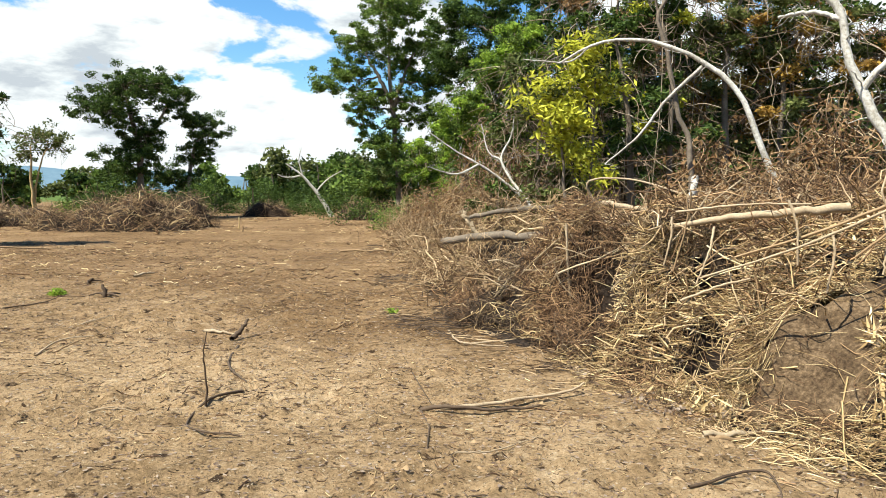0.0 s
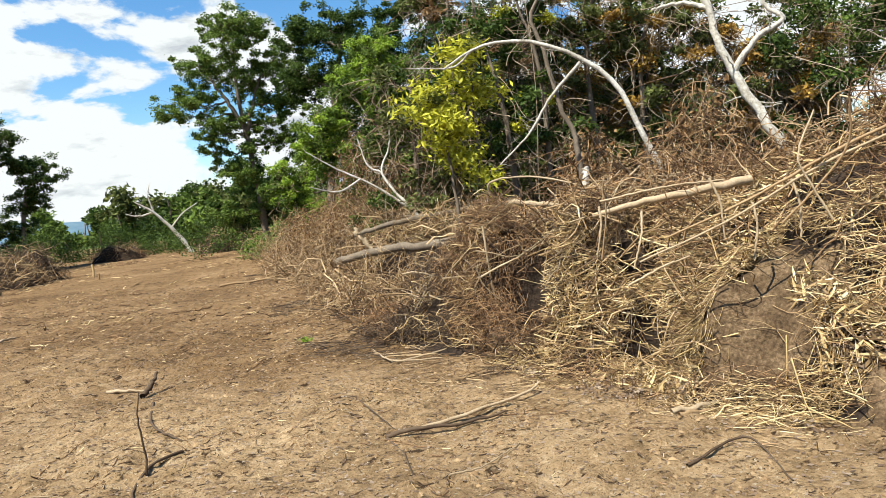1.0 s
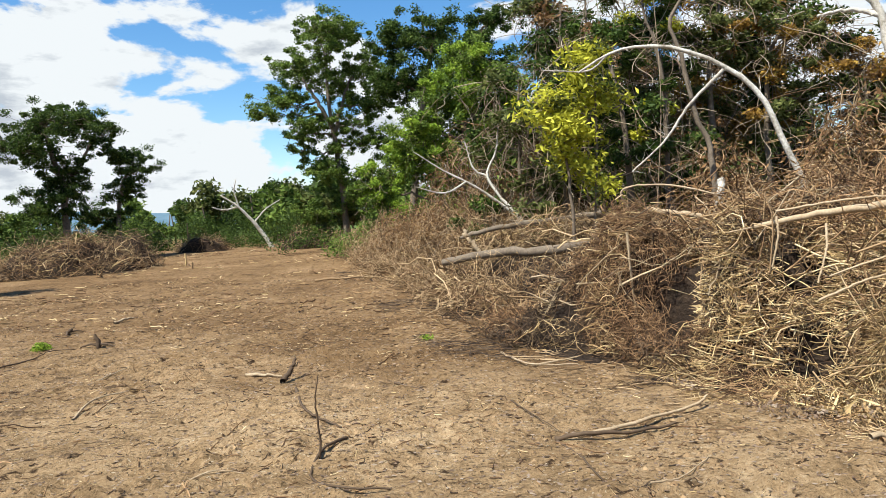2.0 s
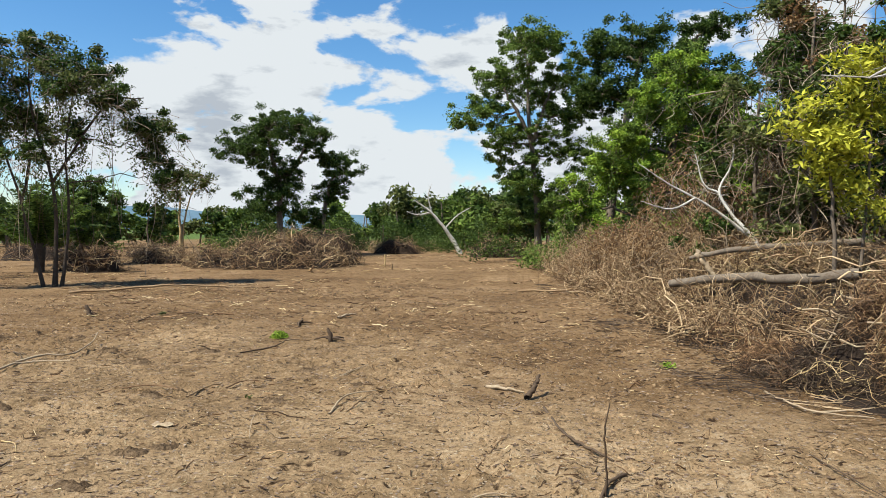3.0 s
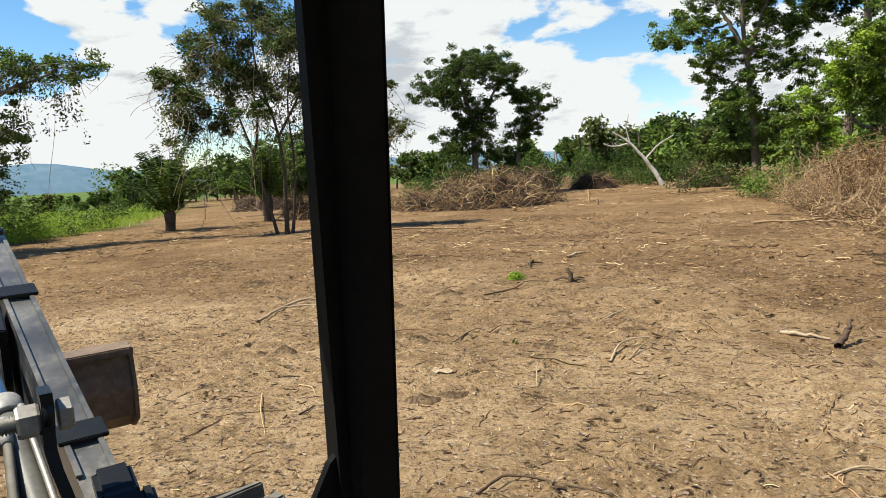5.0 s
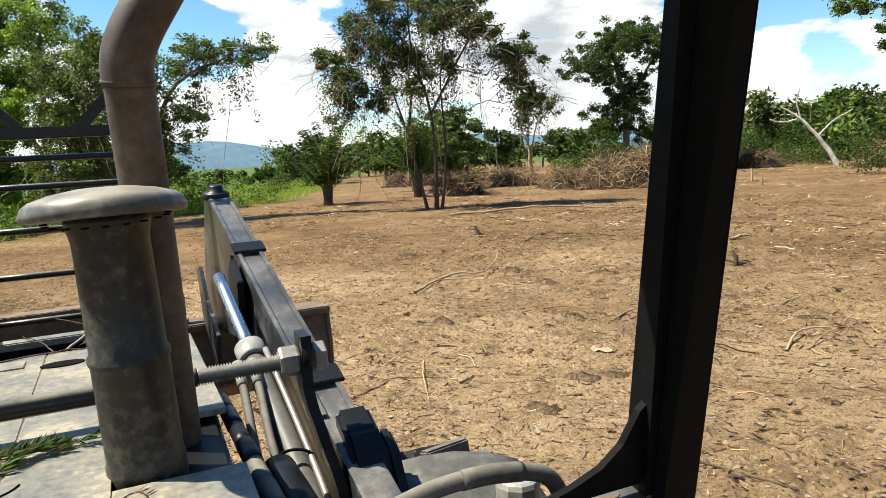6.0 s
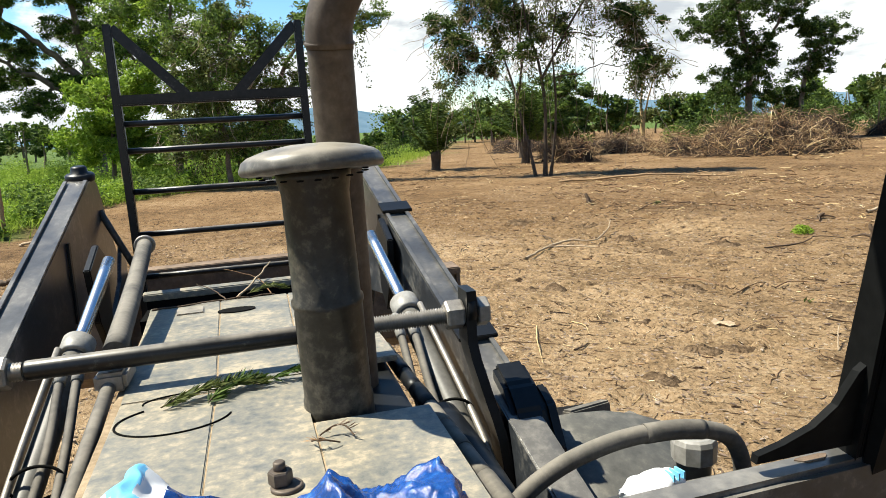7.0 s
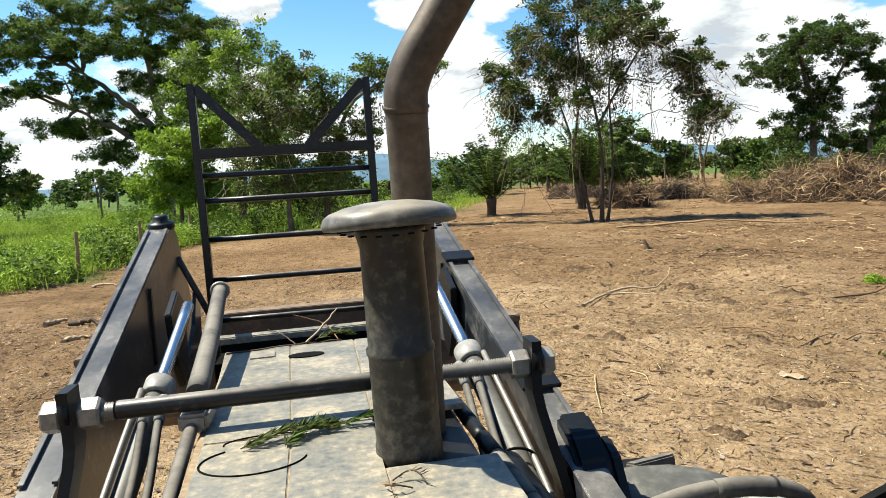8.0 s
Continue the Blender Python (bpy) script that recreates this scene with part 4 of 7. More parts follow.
def bare(x, y):
    """How far a place lies inside the patch of bare soil on the bank, 0 to 1."""
    q = 1.25 - ((x - 3.8) / 0.78) ** 2 - ((y - 6.6) / 0.62) ** 2 + 0.5 * lumps(x / 0.3, y / 0.3, 36)
    low = 1.2 - ((x - 4.3) / 1.3) ** 2 - ((y - 4.7) / 0.9) ** 2 + 0.5 * lumps(x / 0.3, y / 0.3, 37)
    return np.clip(np.maximum(q, low) * 2, 0, 1)


def debris_core():
    xs, ys = np.arange(-4, 16, 0.13), np.arange(0.5, 47, 0.13)
    X, Y = np.meshgrid(xs, ys)
    H = bank(X, Y) - (0.26 - 0.24 * bare(X, Y)) * np.clip(bank(X, Y) / 0.5, 0, 1)
    verts = np.stack([X, Y, H], axis=-1).reshape(-1, 3)
    nx, ny = len(xs), len(ys)
    a = (np.arange(ny - 1)[:, None] * nx + np.arange(nx - 1)).ravel()
    f = np.stack([a, a + 1, a + nx + 1, a + nx], axis=1)
    f = f[(verts[f][:, :, 2] > -0.055).any(axis=1)]
    used = np.unique(f)
    idx = np.zeros(len(verts), np.int64)
    idx[used] = np.arange(len(used))
    f = idx[f]
    mid = verts[used][f].mean(axis=1)
    # outside the bare soil the core carries its shade as near-black colour
    soil = bare(mid[:, 0], mid[:, 1]) > 0.3
    solid("soil_patch", verts[used], f[soil], PATCH_SOIL, DEBRIS, "bare patch of pushed-up brown soil", True)
    return solid("bank", verts[used], f[~soil], BRUSH_CORE_SHADE, DEBRIS, "matted core, near black for the shade inside the brush", True)


DEBRIS = thing("debris_bank", BANK_AT, "long bulldozed bank of uprooted brush, canes and straw", "debris", kind="stuff")
debris_core()


def strew(name, seed, n, xr, yr, lr, rr, mat, flat=0.35, curl=0.22, lift=0.05, sr=(0.0, 9.0), bunch=0, down=0.0, upright=0.0, label="", k=5, gap=-0.35, spread=0.16, wave=0.028):
    """Sticks over the bank: within x and y ranges and a range of distance from its foot; bunches share a direction."""
    rng = np.random.default_rng(seed)
    x, y = rng.uniform(*xr, n * 6), rng.uniform(*yr, n * 6)
    s = x - foot_x(y)
    ok = np.flatnonzero((s > sr[0]) & (s < sr[1]) & (lumps(x / 0.9, y / 0.9, seed) + 0.5 * lumps(x / 0.35, y / 0.35, seed + 1) > gap) & (bare(x, y) < rng.random(n * 6) * 1.2 + 0.02) & (pits(x, y) < rng.uniform(0.10, 0.50, n * 6)))[:n]
    x, y = x[ok], y[ok]
    n = len(x)
    if bunch:
        m = max(1, n // bunch)
        pick = rng.integers(0, m, n)
        x, y = x[:m][pick] + rng.normal(0, spread, n), y[:m][pick] + rng.normal(0, spread, n)
        ang = rng.uniform(0, 2 * np.pi, m)[pick] + rng.normal(0, 0.28, n)
    else:
        ang = rng.uniform(0, 2 * np.pi, n)
    d = np.stack([np.cos(ang), np.sin(ang), rng.normal(0, flat, n) + upright * rng.random(n)], axis=1)
    if down:
        d[:, 0] -= down
        d[:, 1] -= down * 0.5
    d /= np.linalg.norm(d, axis=1, keepdims=True)
    ln = rng.uniform(lr[0], lr[1], n) * rng.uniform(0.6, 1, n)
    t = np.linspace(-0.5, 0.5, k)
    mid = np.stack([x, y, bank(x, y) + lift * rng.random(n)], axis=1)
    p = mid[:, None, :] + d[:, None, :] * (t[None, :, None] * ln[:, None, None])
    if upright:
        p[:, :, 2] += (ln * np.abs(d[:, 2]) * 0.4)[:, None]
    bow = rng.normal(size=(n, 1, 3))
    p += bow * (0.25 - t[None, :, None] ** 2) * curl * ln[:, None, None] * 2
    p += rng.normal(size=p.shape) * (wave * ln)[:, None, None]
    open_ = (pits(p[:, :, 0], p[:, :, 1]).max(axis=1) < rng.uniform(0.55, 0.95, n)) & (bare(p[:, :, 0], p[:, :, 1]).mean(axis=1) < rng.uniform(0.1, 1.15, n))
    p, ln, n = p[open_], ln[open_], int(open_.sum())
    floor = bank(p[:, :, 0], p[:, :, 1]) - 0.02
    p[:, :, 2] = np.maximum(p[:, :, 2], np.maximum(floor, 0.005) + 0.3 * lift * rng.random((n, 1)))
    r = rng.uniform(rr[0], rr[1], n)[:, None] * np.linspace(1.15, 0.55, k)[None]
    return solid(name, *tubes(p, r, 3), mat, DEBRIS, label)


# under-layer dark in colour to stand for shade, then the paler stuff that lies on top of it in heaps with gaps between
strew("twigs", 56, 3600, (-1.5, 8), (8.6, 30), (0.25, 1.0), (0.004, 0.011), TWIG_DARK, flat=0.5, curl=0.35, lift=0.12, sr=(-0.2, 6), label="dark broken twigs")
strew("straw", 51, 5000, (1.6, 6.0), (5.2, 9.4), (0.22, 0.70), (0.0024, 0.0066), STRAW, wave=0.018, flat=0.16, curl=0.26, sr=(-0.15, 2.4), bunch=26, down=0.55, gap=-0.35, spread=0.15, lift=0.10, label="pale broken canes and straw")
strew("straw", 74, 2600, (1.6, 6.0), (5.0, 9.4), (0.15, 0.55), (0.0026, 0.0065), TWIG_RED, flat=0.3, curl=0.4, sr=(-0.1, 3.2), bunch=9, down=0.3, gap=-0.3, spread=0.2, lift=0.14, label="brown stalks matted through the straw")
strew("straw", 61, 500, (1.2, 4.5), (5.4, 8.2), (0.2, 0.6), (0.0022, 0.005), STRAW, wave=0.014, flat=0.06, curl=0.25, sr=(-0.45, 0.4), bunch=14, gap=0.1, spread=0.14, label="straw spilled at the foot")
strew("straw", 52, 190, (2.4, 7.5), (4.5, 9.6), (0.5, 1.2), (0.005, 0.011), STRAW, wave=0.014, flat=0.35, curl=0.22, sr=(0.7, 5.0), bunch=3, lift=0.35, gap=-0.1, label="long pale canes")
strew("canes", 71, 90, (1.8, 7.0), (4.8, 9.6), (0.4, 1.3), (0.006, 0.013), STRAW, flat=0.30, curl=0.10, sr=(0.3, 4.6), bunch=5, lift=0.30, gap=-0.15, spread=0.22, wave=0.010, label="stout pale canes")
strew("canes", 72, 260, (0.4, 6.5), (8.6, 14.0), (0.5, 1.6), (0.007, 0.018), PEELED, flat=0.45, curl=0.08, sr=(0.3, 5.0), lift=0.45, gap=-0.2, wave=0.008, label="broken pale branches")
strew("straw", 57, 520, (2.0, 6.5), (4.5, 12), (0.4, 1.3), (0.005, 0.013), TWIG_GREY, flat=0.6, curl=0.35, sr=(0.6, 5.5), lift=0.5, upright=0.5, gap=0.0, label="curling grey stems")
strew("twigs", 53, 7200, (0.2, 4.2), (8.8, 13.4), (0.15, 0.5), (0.0028, 0.0062), TWIG_RED, flat=0.6, curl=0.55, lift=0.42, sr=(-0.15, 3.4), gap=-0.15, label="tangle of fine reddish-brown twigs")
# dark colour here deepens the shade inside the tangle
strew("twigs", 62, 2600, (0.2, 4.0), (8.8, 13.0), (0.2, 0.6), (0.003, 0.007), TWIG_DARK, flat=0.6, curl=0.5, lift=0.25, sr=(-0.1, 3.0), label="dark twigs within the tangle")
strew("twigs", 59, 1100, (0.2, 4.2), (8.8, 13.4), (0.15, 0.6), (0.003, 0.007), STRAW, flat=0.5, curl=0.5, lift=0.45, sr=(-0.3, 3.4), gap=0.1, label="pale twigs through the tangle")
strew("twigs", 54, 3300, (-3.0, 6.0), (12.5, 38), (0.35, 1.2), (0.0045, 0.012), TWIG_GREY, flat=0.6, curl=0.35, lift=0.6, upright=0.7, sr=(-0.3, 5.5), gap=-0.1, label="dry grey-brown brushwood")
strew("twigs", 58, 3900, (-3.0, 7.0), (12.5, 38), (0.3, 1.1), (0.004, 0.011), TWIG_RED, flat=0.6, curl=0.4, lift=0.5, upright=0.5, sr=(-0.2, 6), gap=-0.1, label="dry reddish brushwood")
strew("twigs", 55, 3800, (2.6, 10), (3.5, 15), (0.3, 1.2), (0.0035, 0.011), TWIG_RED, flat=0.5, curl=0.4, lift=0.5, upright=0.4, sr=(1.0, 7), gap=-0.05, label="uprooted brown brush")
strew("twigs", 63, 420, (-2.5, 6.0), (11.5, 30), (0.8, 2.4), (0.008, 0.022), TWIG_GREY, flat=0.35, curl=0.25, lift=0.5, upright=0.3, sr=(-0.5, 5), label="long bare branches", k=9)

strew("straw", 69, 420, (1.2, 4.5), (5.2, 8.2), (0.2, 0.7), (0.0025, 0.006), TWIG_GREY, flat=0.06, curl=0.15, sr=(-1.0, 0.4), bunch=8, gap=0.0, spread=0.2, label="brown stalks spilled at the foot")
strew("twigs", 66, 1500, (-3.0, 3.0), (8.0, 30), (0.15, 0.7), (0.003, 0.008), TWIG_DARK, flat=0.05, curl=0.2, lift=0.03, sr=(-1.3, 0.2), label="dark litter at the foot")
strew("twigs", 68, 1900, (-3.0, 6.0), (13, 36), (0.3, 1.1), (0.004, 0.010), STRAW, flat=0.6, curl=0.3, lift=0.6, upright=0.5, sr=(-0.2, 5), gap=-0.05, label="pale stalks in the brushwood")
strew("twigs", 67, 900, (-3.0, 3.0), (8.0, 30), (0.15, 0.8), (0.003, 0.008), TWIG_GREY, flat=0.06, curl=0.2, lift=0.04, sr=(-1.2, 0.2), bunch=5, gap=-0.1, label="pale litter at the foot")


def dry_scrub():
    """Tall bare shoots standing in the farther stretch of the bank, thin enough to see through."""
    rng = np.random.default_rng(64)
    n = 520
    y = rng.uniform(14.5, 40, n)
    x = foot_x(y) + rng.uniform(0.0, 4.6, n)
    a = np.stack([x, y, np.maximum(bank(x, y), 0) - 0.05], axis=1)
    rise = rng.uniform(0.4, 1.6, n) * np.interp(y, [14, 18, 22, 40], [0.55, 0.75, 1.0, 1.0])
    b = a + np.stack([rng.normal(0, 0.5, n), rng.normal(0, 0.5, n), rise], axis=1)
    stems = wander(rng, a, b, 7, 0.10)
    first = tubes(stems, np.linspace(0.016, 0.006, 7)[None] * rng.uniform(0.6, 1.2, (n, 1)), 4)
    m = n * 11
    pick, k = rng.integers(0, n, m), rng.integers(2, 7, m)
    c = stems[pick, k]
    e = c + rng.normal(0, 0.34, (m, 3)) + np.array([0, 0, 0.10])
    solid("dry_shoots", *joined([first, tubes(wander(rng, c, e, 5, 0.14), np.full((m, 5), 0.0052), 3)]), TWIG_GREY, DEBRIS, "thin bare upright shoots")
    tip = e[rng.random(m) < 0.5]
    solid("withered_leaves", *blades(rng, tip + rng.normal(0, 0.07, tip.shape), 0.10, 0.04), LEAF_BROWN, DEBRIS, "few withered leaves")


dry_scrub()


def dry_vine_mound(x, y, wide, high, seed):
    """A dome of dead brown creeper draped over the bushes."""
    rng = np.random.default_rng(seed)
    root = thing("dead_creeper", BANK_AT @ pose(x, y, 0), "mound of dead brown creeper draped over bushes", "creeper", "dead creepers")
    n = 430

    def dome(n):
        a, u = rng.uniform(0, 6.283, n), rng.random(n) ** 0.6
        r = wide * np.sqrt(u) * (1 + 0.22 * np.sin(3 * a + seed))
        return np.stack([r * np.cos(a), r * np.sin(a), high * (1 - u) ** 0.55 * rng.uniform(0.75, 1.05, n) + 0.2], axis=1)
    a = dome(n)
    b = a + np.stack([rng.normal(0, 0.45, n), rng.normal(0, 0.45, n), -rng.uniform(0.1, 1.6, n)], axis=1)
    b[:, 2] = np.maximum(b[:, 2], 0.1)
    p = hang(rng, a, b, 12)
    m = n // 2
    tagged(solid("creeper_tangle", *tubes(p[:m], np.full((m, 12), 0.010), 3), TWIG_RED, root), kind="stuff")
    tagged(solid("creeper_tangle", *tubes(p[m:], np.full((n - m, 12), 0.009), 3), TWIG_GREY, root), kind="stuff")
    solid("withered_foliage", *blades(rng, p[:, ::3].reshape(-1, 3) + rng.normal(0, 0.1, (n * 4, 3)), 0.14, 0.06, 0.4), LEAF_BROWN, root)


dry_vine_mound(2.1, 25.6, 1.5, 5.2, 5)
dry_vine_mound(3.7, 23.4, 1.2, 4.2, 9)
dry_vine_mound(0.2, 28.0, 1.5, 2.7, 6)
dry_vine_mound(5.2, 13.5, 0.8, 3.5, 7)
dry_vine_mound(7.2, 12.6, 1.0, 4.2, 8)

# ---------------------------------------------------------------- the loader
HOOD_GREY = surface("dusty_grey_paint", [(0.35, (0.090, 0.096, 0.094)), (0.46, (0.165, 0.158, 0.133)), (0.54, (0.228, 0.204, 0.155)), (0.61, (0.34, 0.288, 0.205))],
                    0.42, scale=6.0, fine=55.0, bump=0.10, bump_scale=90, dist=0.003, mottle=0.55)
SEAM_DUST = surface("seam_dust", [(0.35, (0.16, 0.115, 0.07)), (0.6, (0.33, 0.25, 0.16))], 0.95, scale=9, fine=60, bump=0.2, bump_scale=80, dist=0.003, specular=0.1)
BLACK_PAINT = surface("worn_black_paint", [(0.35, (0.004, 0.0045, 0.005)), (0.6, (0.009, 0.0095, 0.010)), (0.8, (0.036, 0.033, 0.029))],
                      0.42, scale=5, fine=50, bump=0.06, bump_scale=90, dist=0.003, specular=0.25)
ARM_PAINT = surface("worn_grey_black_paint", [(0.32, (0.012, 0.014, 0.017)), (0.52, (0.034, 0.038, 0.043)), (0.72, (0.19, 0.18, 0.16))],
                    0.28, scale=6, fine=45, bump=0.08, bump_scale=80, dist=0.003, specular=0.5, top_pale=0.25)
RUST_PIPE = surface("sooty_rusted_steel", [(0.3, (0.040, 0.031, 0.024)), (0.5, (0.085, 0.066, 0.050)), (0.72, (0.16, 0.13, 0.10))],
                    0.55, 0.3, scale=7, fine=40, bump=0.12, bump_scale=70, dist=0.003)
INTAKE_PAINT = surface("dusty_black_tin", [(0.36, (0.010, 0.009, 0.007)), (0.52, (0.028, 0.025, 0.019)), (0.66, (0.11, 0.096, 0.072))],
                       0.38, 0.1, scale=3, fine=38, bump=0.1, bump_scale=70, dist=0.003)
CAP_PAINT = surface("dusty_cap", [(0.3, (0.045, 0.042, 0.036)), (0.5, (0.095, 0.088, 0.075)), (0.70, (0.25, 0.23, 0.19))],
                    0.42, 0.1, scale=8, fine=45, bump=0.1, bump_scale=60, dist=0.003, top_pale=0.75)
GLAND_PALE = surface("pale_dusty_metal", [(0.3, (0.16, 0.15, 0.13)), (0.55, (0.28, 0.265, 0.235)), (0.8, (0.42, 0.40, 0.36))], 0.5, 0.1, scale=14, fine=70, bump=0.08, dist=0.002)
CAB_BLACK = surface("matt_black_cab_paint", [(0.35, (0.004, 0.0042, 0.004)), (0.62, (0.008, 0.0082, 0.008)), (0.8, (0.022, 0.021, 0.018))], 0.6, scale=5, fine=40, bump=0.1, bump_scale=60, dist=0.003, specular=0.06)
GUARD_PAINT = surface("dusty_black_guard_paint", [(0.35, (0.005, 0.0052, 0.0055)), (0.57, (0.014, 0.014, 0.014)), (0.72, (0.10, 0.094, 0.084))], 0.34, scale=9, fine=60, bump=0.1, bump_scale=80, dist=0.002, specular=0.32, top_pale=0.6)
CHROME = surface("chrome", [(0.3, (0.52, 0.53, 0.54)), (0.7, (0.74, 0.74, 0.74))], 0.26, 1.0, bump=0)
STEEL = surface("dull_steel", [(0.3, (0.14, 0.125, 0.105)), (0.55, (0.27, 0.245, 0.21)), (0.8, (0.42, 0.39, 0.34))], 0.5, 0.5, scale=10, fine=70, bump=0.15, bump_scale=90, dist=0.002)
RUBBER = surface("dusty_rubber", [(0.3, (0.035, 0.033, 0.030)), (0.55, (0.09, 0.082, 0.070)), (0.8, (0.19, 0.17, 0.14))], 0.8, scale=8, fine=60, bump=0.2, bump_scale=90, dist=0.003, top_pale=0.35)
CYL_PAINT = surface("grey_cylinder_paint", [(0.3, (0.06, 0.055, 0.047)), (0.6, (0.125, 0.117, 0.10)), (0.8, (0.24, 0.22, 0.19))], 0.5, scale=9, fine=60, bump=0.1, dist=0.002)
BUCKET_STEEL = surface("earth_stained_steel", [(0.3, (0.06, 0.045, 0.034)), (0.5, (0.15, 0.105, 0.07)), (0.75, (0.30, 0.21, 0.14))], 0.75, 0.1, scale=3, fine=20, bump=0.4, bump_scale=20)
FENDER_GREY = surface("dusty_dark_grey_paint", [(0.34, (0.055, 0.053, 0.046)), (0.50, (0.095, 0.090, 0.076)), (0.64, (0.17, 0.155, 0.125))], 0.55, scale=3, fine=30, bump=0.1, bump_scale=60, dist=0.003)
# near black that paints shade into holes and gaps; also for scratches and ties
VOID = surface("black_gap", [(0.3, (0.004, 0.004, 0.004)), (0.7, (0.009, 0.009, 0.008))], 0.95, bump=0, specular=0.05)
BAG_BLUE = surface("blue_plastic", [(0.35, (0.004, 0.026, 0.12)), (0.55, (0.008, 0.055, 0.24)), (0.8, (0.05, 0.19, 0.46))], 0.25, scale=22, fine=90, bump=0.5, bump_scale=55, dist=0.008, specular=0.6)
BAG_PALE = surface("light_blue_plastic", [(0.3, (0.12, 0.42, 0.72)), (0.7, (0.20, 0.52, 0.78))], 0.3, scale=12, fine=60, bump=0.2, bump_scale=40, dist=0.004)
BAG_WHITE = surface("white_plastic", [(0.3, (0.70, 0.71, 0.72)), (0.7, (0.84, 0.84, 0.83))], 0.35, scale=12, fine=60, bump=0.1, bump_scale=40, dist=0.003)

LOADER = thing("loader", pose(-6.735, 2.675, 0, -0.4, -0.8, 55), "black and grey front loader seen from its cab, dusty and worn", "loader")


def add_box(bm, lo, hi, bevel=0.0):
    v = [bm.verts.new((x, y, z)) for x in (lo[0], hi[0]) for y in (lo[1], hi[1]) for z in (lo[2], hi[2])]
    fs = [bm.faces.new([v[i] for i in q]) for q in ((0, 1, 3, 2), (4, 6, 7, 5), (0, 4, 5, 1), (2, 3, 7, 6), (0, 2, 6, 4), (1, 5, 7, 3))]
    if bevel:
        es = {e for f in fs for e in f.edges}
        bmesh.ops.bevel(bm, geom=list(es), offset=bevel, segments=2, affect="EDGES")
    return bm


def box(lo, hi, bevel=0.004):
    return add_box(bmesh.new(), lo, hi, bevel)


def prism(profile, x0, x1, bevel=0.004):
    """A plate with the outline (y, z), from x0 to x1."""
    bm = bmesh.new()
    a = [bm.verts.new((x0, y, z)) for y, z in profile]
    b = [bm.verts.new((x1, y, z)) for y, z in profile]
    n = len(a)
    bm.faces.new(a)
    bm.faces.new(b[::-1])
    for i in range(n):
        bm.faces.new((a[i], b[i], b[(i + 1) % n], a[(i + 1) % n]))
    if bevel:
        bmesh.ops.bevel(bm, geom=list(bm.edges), offset=bevel, segments=2, affect="EDGES")
    return bm


def sheet(outline, z0, z1, bevel=0.002):
    """A plate with the outline (x, y), from z0 to z1."""
    bm = bmesh.new()
    a = [bm.verts.new((x, y, z0)) for x, y in outline]
    b = [bm.verts.new((x, y, z1)) for x, y in outline]
    n = len(a)
    bm.faces.new(a)
    bm.faces.new(b[::-1])
    for i in range(n):
        bm.faces.new((a[i], b[i], b[(i + 1) % n], a[(i + 1) % n]))
    if bevel:
        bmesh.ops.bevel(bm, geom=list(bm.edges), offset=bevel, segments=2, affect="EDGES")
    return bm


def pipe(pts, radius, n=24, sides=14, mat=None, name="pipe", parent=None, label=""):
    """A round tube through pts; radius one number or one for each of the n rings."""
    p = smooth_path(pts, n) if len(pts) > 2 else np.linspace(pts[0], pts[1], n)
    r = np.full(n, radius) if np.isscalar(radius) else np.interp(np.linspace(0, 1, n), np.linspace(0, 1, len(radius)), radius)
    v, f = tubes(p[None], r[None], sides)
    bm = bmesh.new()
    vs = [bm.verts.new(c) for c in v]
    for q in f:
        bm.faces.new([vs[i] for i in q]).smooth = True
    bm.faces.new(vs[:sides])
    bm.faces.new(vs[-sides:])
    return part(name, bm, mat, parent, label)


def lathe(profile, centre, axis=(0, 0, 1), steps=40, smooth=True):
    """Turns a profile of (radius, height) about an axis through centre."""
    bm = bmesh.new()
    q = Vector((0, 0, 1)).rotation_difference(Vector(axis)).to_matrix()
    rings = []
    for r, h in profile:
        ring = []
        for k in range(steps):
            a = 2 * math.pi * k / steps
            ring.append(bm.verts.new(Vector(centre) + q @ Vector((r * math.cos(a), r * math.sin(a), h))))
        rings.append(ring)
    for a, b in zip(rings, rings[1:]):
        for k in range(steps):
            bm.faces.new((a[k], a[(k + 1) % steps], b[(k + 1) % steps], b[k])).smooth = smooth
    bm.faces.new(rings[0][::-1])
    bm.faces.new(rings[-1])
    return bm


def hexagon(centre, axis, across, height):
    r = across / 2 / math.cos(math.pi / 6)
    return lathe([(r * 0.9, 0), (r, height * 0.12), (r, height * 0.88), (r * 0.9, height)], centre, axis, 6, False)


def strip(pts, wide, thick):
    """A bent flat bar through pts, wide along y and thick along x."""
    p = smooth_path(pts, 14)
    bm = bmesh.new()
    rings = [[bm.verts.new((c[0] + sx * thick / 2, c[1] + sy * wide / 2, c[2])) for sx, sy in ((-1, -1), (1, -1), (1, 1), (-1, 1))] for c in p]
    for a, b in zip(rings, rings[1:]):
        for k in range(4):
            bm.faces.new((a[k], a[(k + 1) % 4], b[(k + 1) % 4], b[k]))
    bm.faces.new(rings[0])
    bm.faces.new(rings[-1])
    return bm


